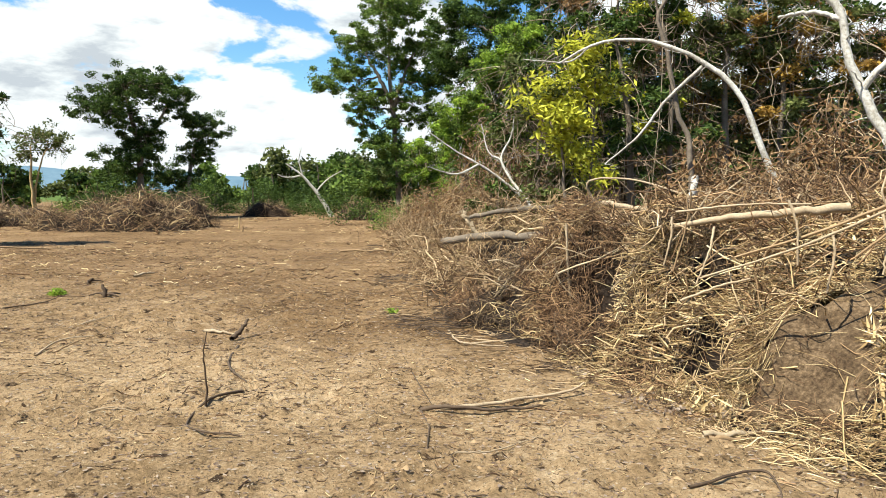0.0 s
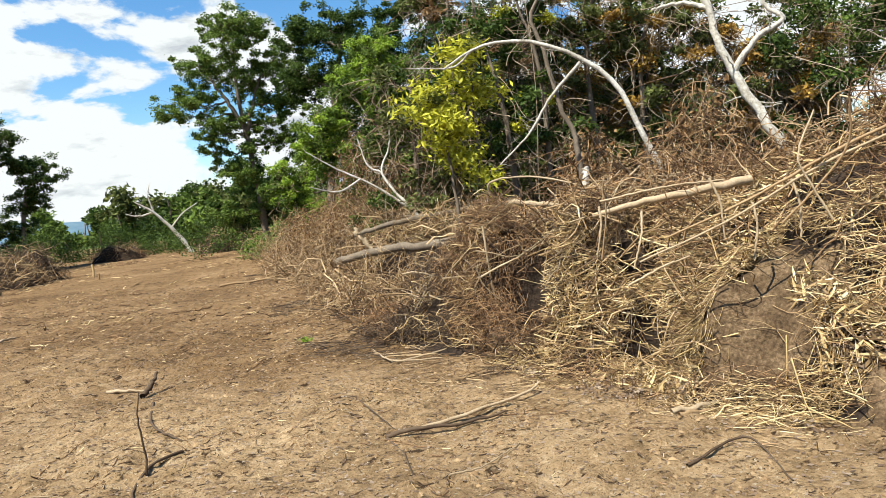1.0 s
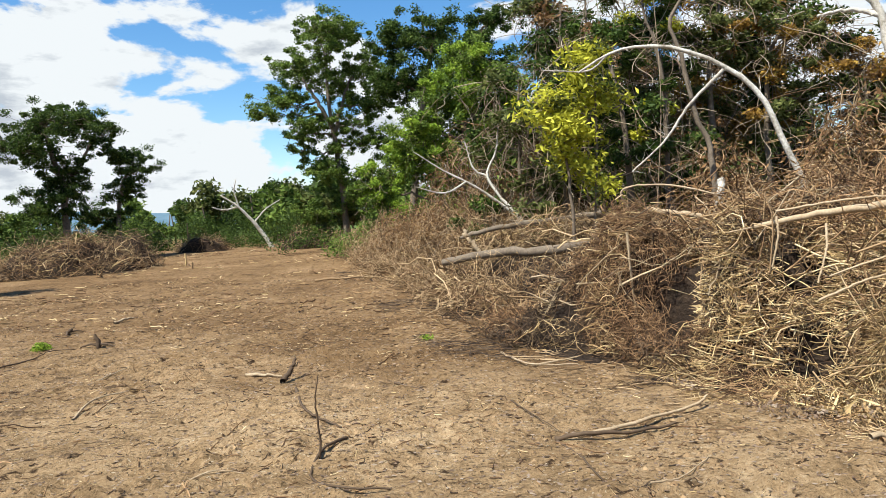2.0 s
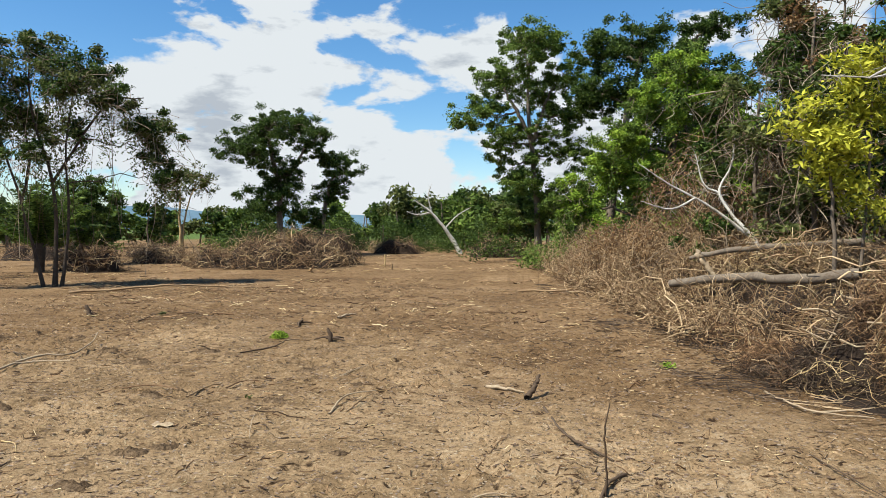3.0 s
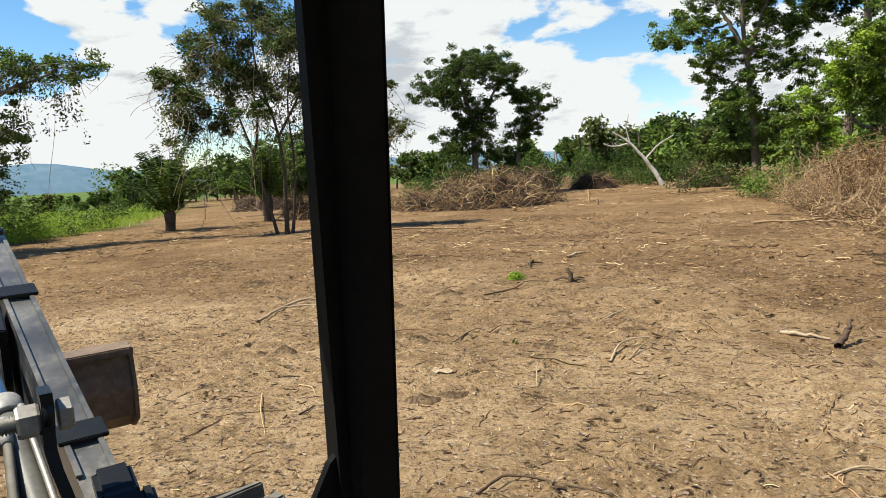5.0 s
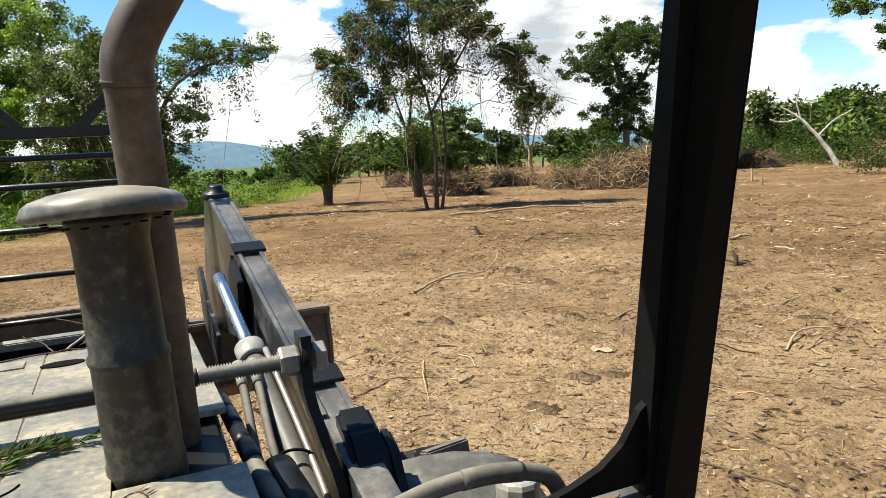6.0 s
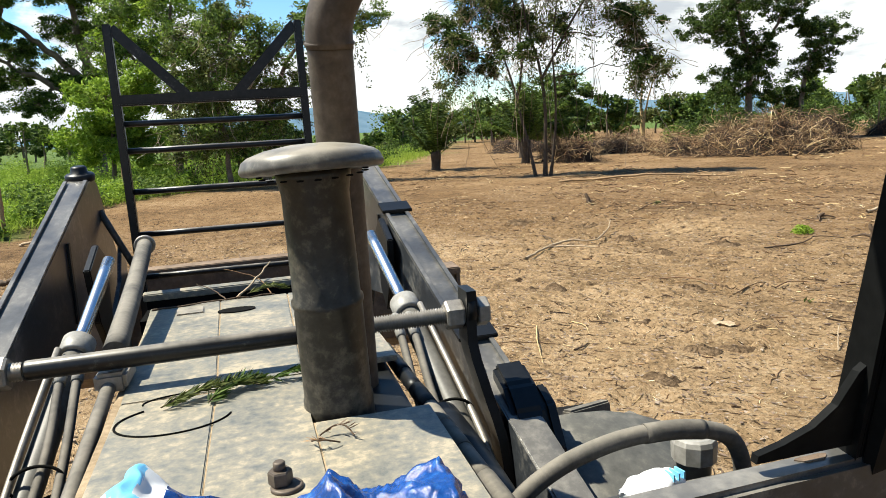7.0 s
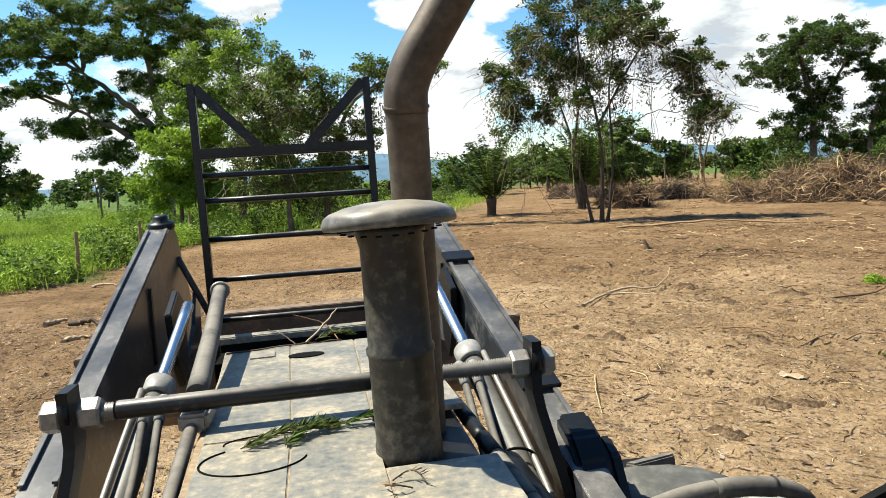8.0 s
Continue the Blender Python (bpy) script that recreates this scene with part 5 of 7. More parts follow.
def hood():
    z = 1.70
    part("engine_body", box((-0.21, 0.35, 0.75), (0.33, 2.33, z - 0.03), 0.01), BLACK_PAINT, LOADER, "black engine housing")
    plates = [
        [(-0.195, 0.30), (-0.043, 0.30), (-0.052, 1.445), (-0.236, 1.451)],
        [(-0.236, 1.456), (-0.052, 1.456), (-0.085, 2.335), (-0.298, 2.335)],
        [(-0.040, 0.30), (0.150, 0.30), (0.128, 1.22), (0.128, 1.481), (-0.049, 1.481)],
        [(-0.049, 1.486), (0.128, 1.486), (0.128, 2.335), (-0.082, 2.335)],
        [(0.154, 0.30), (0.345, 0.30), (0.345, 1.205), (0.132, 1.205)],
        [(0.132, 1.52), (0.345, 1.52), (0.322, 2.335), (0.132, 2.335)],
    ]
    for o in plates:
        part("hood_panel", sheet(o, z - 0.014, z), HOOD_GREY, LOADER, "dusty grey hood panel with scuffs and spatter")
    # well, trough and its wall are blackened to stand for shade
    part("well", box((0.14, 1.21, z - 0.09), (0.335, 1.515, z - 0.075), 0), VOID, LOADER, "well round the intake and exhaust, its shade painted black")
    part("trough", box((-0.335, 2.335, 1.60), (0.325, 2.50, 1.662), 0), VOID, LOADER, "black box painted as the shade before the front lip")
    part("trough_wall", box((-0.335, 2.503, 1.55), (0.325, 2.53, 1.688), 0), VOID, LOADER, "black wall that stands for shade in the gap")
    part("seam_dirt", sheet([(-0.20, 0.31), (0.34, 0.31), (0.34, 1.20), (0.12, 1.21), (0.12, 1.53), (0.33, 1.53), (0.31, 2.33), (-0.29, 2.33)], z - 0.008, z - 0.003, 0), SEAM_DUST, LOADER, "earth caught in the panel seams")
    part("front_lip", prism([(2.545, 1.690), (2.545, 1.714), (2.52, 1.722), (2.50, 1.714), (2.50, 1.690)], -0.345, 0.33, 0.003), HOOD_GREY, LOADER, "raised front lip of the hood")
    # no hole is cut: a black oval on the panel stands for its shade
    part("hand_hole", sheet([(-0.028 + 0.056 * math.cos(a), 2.17 + 0.032 * math.sin(a)) for a in np.linspace(0, 2 * math.pi, 33)[:-1]], z + 0.0005, z + 0.0035, 0), VOID, LOADER, "flat black oval painted as the shade of a hand hole")
    # scratched ring on the panel
    ring = [(-0.12 + 0.105 * math.cos(a), 1.33 + 0.075 * math.sin(a), z + 0.001) for a in np.linspace(2.2, 6.1, 30)]
    pipe(ring, 0.0022, 60, 5, VOID, "scratch", LOADER, "dark curved scratch")
    ring = [(-0.10 + 0.09 * math.cos(a), 1.43 + 0.035 * math.sin(a), z + 0.001) for a in np.linspace(1.0, 3.3, 20)]
    pipe(ring, 0.0018, 40, 5, VOID, "scratch", LOADER, "dark curved scratch")
    part("label_plate", sheet([(-0.205, 2.19), (-0.125, 2.19), (-0.13, 2.27), (-0.212, 2.27)], z, z + 0.004), CAP_PAINT, LOADER, "small pale plate")
    bolt = part("hood_bolt", hexagon((0.066, 0.983, z + 0.006), (0, 0, 1), 0.031, 0.022), RUST_PIPE, LOADER, "rusty hood bolt with washer")
    part("washer", lathe([(0.024, 0), (0.024, 0.004), (0.022, 0.006)], (0.074, 0.978, z)), RUST_PIPE, bolt)
    part("stud", lathe([(0.009, 0), (0.009, 0.012), (0.007, 0.014)], (0.066, 0.983, z + 0.027)), RUST_PIPE, bolt)


def intake_and_exhaust():
    base, top = Vector((0.187, 1.290, 1.63)), Vector((0.174, 1.245, 2.150))
    axis = (top - base).normalized()
    can = part("air_intake", lathe([(0.0665, 0), (0.0665, 0.085), (0.064, 0.09), (0.0635, 0.27), (0.0665, 0.275), (0.0665, 0.283), (0.062, 0.288),
                                    (0.060, 0.48), (0.066, 0.51), (0.066, 0.53)], base, axis, 44), INTAKE_PAINT, LOADER, "dusty black tin air intake", False)
    part("intake_cap", lathe([(0.066, -0.020), (0.110, -0.022), (0.1225, -0.020), (0.1262, -0.015), (0.1262, -0.009), (0.1235, -0.004), (0.121, 0.003), (0.110, 0.011), (0.082, 0.020), (0.045, 0.026), (0.004, 0.028)],
                             top + axis * 0.016, Vector((-0.02, 0.06, 1)).normalized(), 48), CAP_PAINT, can, "mushroom-shaped dusty cap")
    # small black discs stand for the shade in the vent holes
    for k in range(20):
        a = 2 * math.pi * k / 20
        q = Vector((0, 0, 1)).rotation_difference(axis)
        c = top + axis * 0.016 + q @ Vector((0.093 * math.cos(a), 0.093 * math.sin(a), -0.0245))
        part("vent_hole", lathe([(0.006, 0), (0.006, 0.002)], c, axis, 8), VOID, can)
    pts = [(0.246, 1.455, 1.60), (0.240, 1.40, 1.95), (0.234, 1.345, 2.25), (0.231, 1.320, 2.372)]
    stack = pipe(pts, 0.042, 24, 24, RUST_PIPE, "exhaust_pipe", LOADER, "sooty brown exhaust stack")
    bend = [(0.231, 1.318, 2.360), (0.233, 1.312, 2.405), (0.252, 1.305, 2.452), (0.292, 1.298, 2.515), (0.338, 1.290, 2.585), (0.350, 1.288, 2.603)]
    pipe(bend, [0.0435, 0.0435, 0.043, 0.0425, 0.0425, 0.0425], 22, 24, RUST_PIPE, "exhaust_elbow", stack, "bent upper end")
    part("weld_ring", lathe([(0.043, 0), (0.0462, 0.003), (0.0462, 0.007), (0.043, 0.010)], (0.2312, 1.321, 2.366), (-0.02, -0.2, 0.98)), RUST_PIPE, stack)


def tie_rod():
    y, z = 1.553, 1.768
    rod = part("tie_rod", lathe([(0.0205, 0), (0.0215, 0.004), (0.0215, 0.716), (0.0205, 0.72)], (-0.425, y, z), (1, 0, 0), 24), GUARD_PAINT, LOADER, "long steel tie rod across the hood")
    for x0, x1 in ((-0.475, -0.425), (0.295, 0.475)):
        prof, n = [], int((x1 - x0) / 0.0062)
        for k in range(n):
            prof += [(0.0145, k * 0.0062), (0.0205, k * 0.0062 + 0.0031)]
        part("thread", lathe(prof, (x0, y, z), (1, 0, 0), 20), STEEL, rod, "rusty screw thread")
    for x, h in ((-0.50, 0.045), (-0.575, 0.04), (0.472, 0.044), (0.548, 0.03)):
        part("nut", hexagon((x, y, z), (1, 0, 0), 0.062, h), STEEL, rod, "large hexagon nut")
    for s, x in ((1, 0.530), (-1, -0.522)):
        plate = strip([(x, y, z + 0.060), (x, y, z + 0.02), (x - s * 0.004, y - 0.005, z - 0.07), (x + s * 0.02, y - 0.03, z - 0.19), (x + s * 0.045, y - 0.06, z - 0.32), (x + s * 0.05, y - 0.08, z - 0.52)], 0.075, 0.024)
        part("rod_bracket", plate, BLACK_PAINT, LOADER, "curved black bracket plate")
        part("bracket_boss", lathe([(0.044, 0), (0.044, 0.02)], (x - 0.010, y, z + 0.012), (1, 0, 0), 24), BLACK_PAINT, LOADER)


def loader_arm(s, centre, toe):
    """An arm whose middle lies at centre beside the tie rod and drifts inwards by toe for each metre ahead."""
    def toe_in(bm, side):
        for v in bm.verts:
            v.co.x -= side * toe * (v.co.y - 1.6)
        return bm
    c = -0.052
    lo, hi = centre - 0.042, centre + 0.042
    near = [(1.15, 1.22), (1.15, 1.400)] if s > 0 else [(1.53, 1.16), (1.53, 1.543)]
    prof = near + [(1.62, 1.575), (3.06, 2.092), (3.16, 2.108), (3.22, 2.07), (3.46, 1.66), (3.62, 1.22), (3.56, 1.14), (3.44, 1.18), (3.20, 1.52), (2.55, 1.60), (1.95, 1.44 if s > 0 else 1.30)]
    arm = part("loader_arm", toe_in(prism(prof, lo, hi, 0.006), s), ARM_PAINT, LOADER, "heavy boxed loader arm in worn dark paint")
    # proud edge strips along the top
    for x in (lo - 0.002, hi - 0.012):
        part("edge_strip", toe_in(prism([(1.64, 1.586), (3.05, 2.092), (3.05, 2.100), (1.64, 1.594)], x, x + 0.014, 0.001), s), ARM_PAINT, arm)
    for y in ((2.57, 1.79) if s > 0 else ()):
        z = 1.575 + (y - 1.62) * 0.359
        part("clip_plate", toe_in(prism([(y - 0.035, z - 0.005), (y + 0.035, z + 0.020), (y + 0.032, z + 0.032), (y - 0.038, z + 0.007)], lo - 0.012, hi + 0.016, 0.002), s), BLACK_PAINT, arm, "black clip plate")
    pin = part("pivot_pin", toe_in(lathe([(0.052, -0.006), (0.056, 0), (0.056, 0.02), (0.050, 0.026), (0.032, 0.03), (0.030, 0.05), (0.024, 0.056), (0.02, 0.057)], ((lo + hi) / 2, 3.135, 2.098), (0, -0.15, 1), 24), s), BLACK_PAINT, arm, "round greased pivot head")
    xi = lo - 0.010 if s > 0 else hi + 0.002
    part("stiffener", toe_in(prism([(2.60, 1.62), (2.625, 1.62), (2.645, 1.90), (2.625, 1.90)], xi, xi + 0.008, 0), s), BLACK_PAINT, arm)
    part("front_gusset", toe_in(prism([(2.95, 1.38), (3.25, 1.55), (3.30, 1.78), (3.22, 1.80), (3.12, 1.66), (2.9, 1.55)], xi - 0.04 * s, xi - 0.04 * s + 0.016, 0.003), s), ARM_PAINT, arm)
    # pivot housing at the near end
    px0, px1 = centre - s * 0.02, centre + s * 0.065
    a, b = min(px0, px1), max(px0, px1)
    if s < 0:
        part("end_plate", box((-0.668, 1.508, 1.10), (-0.556, 1.530, 1.556), 0.006), ARM_PAINT, arm, "scuffed end plate")
        part("end_boss", lathe([(0.05, 0), (0.055, 0.01), (0.055, 0.05), (0.04, 0.06)], (-0.672, 1.56, 1.46), (-1, 0, 0), 28), ARM_PAINT, arm, "round pivot boss")
    else:
     part("pivot_housing", prism([(1.62, 1.612), (1.53, 1.58), (1.47, 1.53), (1.43, 1.44), (1.43, 0.80), (1.62, 0.80)], a, b, 0.012), BLACK_PAINT, LOADER, "black steel pivot housing")
     part("housing_cheek", prism([(1.56, 1.562), (1.49, 1.535), (1.43, 1.44), (1.42, 0.80), (1.56, 0.80)], b + 0.002 if s > 0 else a - 0.034, b + 0.034 if s > 0 else a - 0.002, 0.008), BLACK_PAINT, LOADER)
    xc = -0.443 if s < 0 else 0.467
    # clevis that carries the piston rod
    xi2 = xc + s * 0.03 - 0.011
    part("clevis", prism([(2.36, 1.84), (2.52, 1.90), (2.62, 1.84), (2.58, 1.62), (2.48, 1.56), (2.40, 1.66)], xi2, xi2 + 0.022, 0.004), BLACK_PAINT, arm, "black clevis lugs under the arm")
    # lift cylinder
    start, gland, tip = Vector((xc + s * 0.088, 1.17, 1.23)), Vector((xc, 2.03, 1.688)), Vector((xc - s * 0.035, 2.38, 1.862))
    barrel = pipe([tuple(start), tuple(gland)], 0.031, 8, 20, CYL_PAINT, "lift_cylinder", LOADER, "grey hydraulic lift cylinder")
    pipe([tuple(gland), tuple(tip)], 0.019, 6, 20, CHROME, "piston_rod", barrel, "chromed piston rod")
    axis = (gland - start).normalized()
    part("gland", lathe([(0.040, -0.045), (0.043, -0.040), (0.043, 0.012), (0.036, 0.016)], gland, axis, 28), GLAND_PALE, barrel, "pale gland collar")
    for k, off in enumerate((-0.030, 0.010)):
        xx = xc - s * 0.030 + off
        pts = [(xx + s * 0.012, 1.93, 1.672), (xx + s * 0.012, 1.84, 1.630), (xx + 0.006 * s, 1.66, 1.535), (xx + 0.018 * s + 0.3 * off, 1.45, 1.41), (xx + 0.05 * s, 1.15, 1.20)]
        hose = pipe(pts, 0.0115, 26, 12, RUBBER, "hydraulic_hose", barrel, "dusty hydraulic hose")
        fit = pipe([(xx + s * 0.012, 1.94, 1.678), (xx + s * 0.012, 1.855, 1.638)], 0.0145, 4, 10, GLAND_PALE, "hose_fitting", barrel, "pale hose fitting")
    pipe([(xc + s * 0.035, 1.97, 1.700), (xc + s * 0.060, 1.7, 1.56), (xc + s * 0.075, 1.50, 1.45), (xc + s * 0.08, 1.45, 1.40)], 0.0085, 16, 10, STEEL, "steel_line", barrel, "thin rigid oil line")
    clamp = [(xc + 0.04 + 0.062 * math.cos(a) * 0.9 - (0.02 if s > 0 else 0.055), 1.60 + 0.012 * math.sin(a), 1.500 + 0.034 * math.sin(a)) for a in np.linspace(0, 6.28, 20)]
    pipe(clamp, 0.004, 40, 6, VOID, "cable_tie", barrel, "black cable tie")


def front_guard():
    y = 3.143
    guard = part("front_guard", box((-0.463, y - 0.02, 2.382), (0.318, y + 0.02, 2.426), 0.006), GUARD_PAINT, LOADER, "black welded guard of bars ahead of the hood")
    for x in (-0.448, 0.305):
        part("post", box((x - 0.016, y - 0.018, 1.05), (x + 0.016, y + 0.018, 2.705), 0.004), GUARD_PAINT, guard)
    for z in (2.310, 2.200, 2.030, 1.850, 1.668):
        pipe([(-0.434, y, z), (0.29, y, z - 0.006)], 0.0125, 4, 12, GUARD_PAINT, "rung", guard)
    for x0, x1 in ((-0.435, -0.175), (0.292, 0.028)):
        bm = bmesh.new()
        d = Vector((x1 - x0, 0, -0.275)).normalized()
        n = Vector((-d.z, 0, d.x)) * 0.021
        a, b = Vector((x0, y, 2.69)), Vector((x1, y, 2.415))
        ring = [a + n, b + n, b - n, a - n]
        f0 = [bm.verts.new(p + Vector((0, -0.006, 0))) for p in ring]
        f1 = [bm.verts.new(p + Vector((0, 0.006, 0))) for p in ring]
        bm.faces.new(f0)
        bm.faces.new(f1[::-1])
        for k in range(4):
            bm.faces.new((f0[k], f1[k], f1[(k + 1) % 4], f0[(k + 1) % 4]))
        part("brace", bm, GUARD_PAINT, guard, "flat diagonal brace")
    pipe([(-0.585, 3.2, 1.96), (-0.45, 3.16, 1.66)], 0.014, 4, 10, RUST_PIPE, "strut", guard)


def bucket():
    prof = [(3.46, 1.16), (3.43, 1.30), (3.46, 1.47), (3.50, 1.485), (3.52, 1.47), (3.49, 1.31), (3.51, 1.19), (3.60, 1.12), (4.15, 1.06), (4.15, 1.035), (3.58, 1.08)]
    tub = part("bucket", prism(prof, -1.12, 1.02, 0), BUCKET_STEEL, LOADER, "earth-stained loading bucket")
    for x in (-1.14, 1.02):
        part("bucket_side", prism([(3.45, 1.14), (3.42, 1.30), (3.45, 1.48), (3.62, 1.49), (4.16, 1.04), (3.58, 1.07)], x, x + 0.02, 0.002), BUCKET_STEEL, tub)
    part("spill_plate", prism([(3.47, 1.46), (3.52, 1.46), (3.53, 1.640), (3.52, 1.652), (3.48, 1.640)], -0.52, 0.36, 0.003), BUCKET_STEEL, tub, "rusty raised plate on the bucket")
    part("bucket_rim", box((-1.14, 3.42, 1.462), (1.04, 3.60, 1.500), 0.006), BUCKET_STEEL, tub, "thick bucket rim")


def side_pipes():
    rail = pipe([(-0.262, 0.80, 1.592), (-0.272, 1.25, 1.66), (-0.272, 1.60, 1.722)], 0.015, 18, 18, RUBBER, "side_rail", LOADER, "dusty pipe along the hood")
    pipe([(-0.268, 1.62, 1.765), (-0.300, 2.12, 1.812), (-0.338, 2.64, 1.868)], 0.026, 18, 20, RUBBER, "rail_upper", rail, "thicker upper length of pipe")
    part("rail_end", lathe([(0.033, 0), (0.036, 0.004), (0.036, 0.014), (0.03, 0.018)], (-0.338, 2.635, 1.867), (-0.06, 0.98, 0.1), 20), STEEL, rail)
    part("rail_saddle", box((-0.300, 1.535, 1.70), (-0.235, 1.66, 1.742), 0.008), STEEL, rail, "bolted saddle")
    for k in range(9):
        u0, u1 = k / 9, (k + 1) / 9
        p = lambda u: (0.352 + 0.042 * u, 1.74 - 0.95 * u, 1.650 - 0.012 * u)
        pipe([p(u0), p(u1)], 0.0175 + 0.0012 * (k % 2), 4, 16, BLACK_PAINT if k < 4 else RUBBER, "side_hose", LOADER)
    pipe([(0.44, 1.52, 1.53), (0.47, 1.15, 1.47)], [0.042, 0.046, 0.046, 0.042], 8, 24, BLACK_PAINT, "side_tank", LOADER, "dusty dark cylinder beside the hood")
    pts = [(0.33, 0.90, 1.56), (0.416, 0.945, 1.622), (0.488, 0.955, 1.660), (0.564, 0.955, 1.683), (0.63, 0.955, 1.691), (0.70, 0.955, 1.689), (0.76, 0.955, 1.679), (0.806, 0.955, 1.657), (0.830, 0.955, 1.613), (0.834, 0.955, 1.55)]
    big = pipe(pts, 0.0150, 48, 18, RUBBER, "return_hose", LOADER, "thick bent oil hose")
    pipe([(0.645, 0.955, 1.6915), (0.70, 0.955, 1.689), (0.755, 0.955, 1.680)], 0.0165, 12, 18, RUBBER, "hose_sleeve", big)
    filler = part("filler_neck", lathe([(0.030, 0), (0.030, 0.15), (0.033, 0.155)], (0.778, 1.015, 1.44), (0, 0, 1), 24), CYL_PAINT, LOADER, "dusty filler neck")
    part("filler_cap", lathe([(0.033, 0), (0.039, 0.004), (0.040, 0.036), (0.037, 0.044), (0.030, 0.047), (0.012, 0.046)], (0.778, 1.015, 1.592), (0.03, 0.02, 1), 10, False), GLAND_PALE, filler, "dusty knobbed cap")
    part("platform", box((0.34, 0.30, 1.38), (1.0, 1.05, 1.44), 0.01), BLACK_PAINT, LOADER)


def wheel(s):
    c = (-0.05 + s * 0.99, 1.78, 0.655)
    tyre = part("tyre", lathe([(0.40, -0.17), (0.52, -0.19), (0.60, -0.175), (0.632, -0.13), (0.64, 0), (0.632, 0.13), (0.60, 0.175), (0.52, 0.19), (0.40, 0.17)], c, (1, 0, 0), 56), RUBBER, LOADER, "dusty lugged front tyre")
    for k in range(22):
        for side in (-1, 1):
            a = 2 * math.pi * (k + 0.25 * side) / 22
            bm = bmesh.new()
            add_box(bm, (-0.005 if side > 0 else -0.175, -0.022, 0.615), (0.175 if side > 0 else 0.005, 0.022, 0.668), 0.006)
            bmesh.ops.transform(bm, matrix=Matrix.Translation(c) @ Matrix.Rotation(a, 4, "X") @ Matrix.Rotation(0.35 * side, 4, "Z"), verts=bm.verts)
            part("lug", bm, RUBBER, tyre)
    part("rim", lathe([(0.41, -0.12), (0.38, -0.10), (0.12, -0.04), (0.12, 0.04), (0.38, 0.10), (0.41, 0.12)], c, (1, 0, 0), 40), CAP_PAINT, tyre, "dusty wheel rim")


def fender(s):
    """Curved dusty sheet over the front tyre."""
    c = (-0.05 + s * 0.99, 1.78, 0.655)
    bm = bmesh.new()
    rows = []
    for k in range(19):
        a = radians(-80 + 3.85 * k)
        for r in (0.775, 0.79):
            rows.append([bm.verts.new((c[0] + x, c[1] + r * math.sin(a), c[2] + r * math.cos(a) - 0.9 * max(s * x + 0.12, 0) ** 2)) for x in (-0.24, -0.12, -0.02, 0.08, 0.17)])
    for k in range(18):
        lo0, hi0, lo1, hi1 = rows[2 * k], rows[2 * k + 1], rows[2 * k + 2], rows[2 * k + 3]
        for j in range(4):
            bm.faces.new((lo0[j], lo0[j + 1], lo1[j + 1], lo1[j]))
            bm.faces.new((hi0[j], hi1[j], hi1[j + 1], hi0[j + 1]))
        bm.faces.new((lo0[0], lo1[0], hi1[0], hi0[0]))
        bm.faces.new((lo0[4], hi0[4], hi1[4], lo1[4]))
    part("fender", bm, FENDER_GREY, LOADER, "curved dusty dark-grey fender", True)


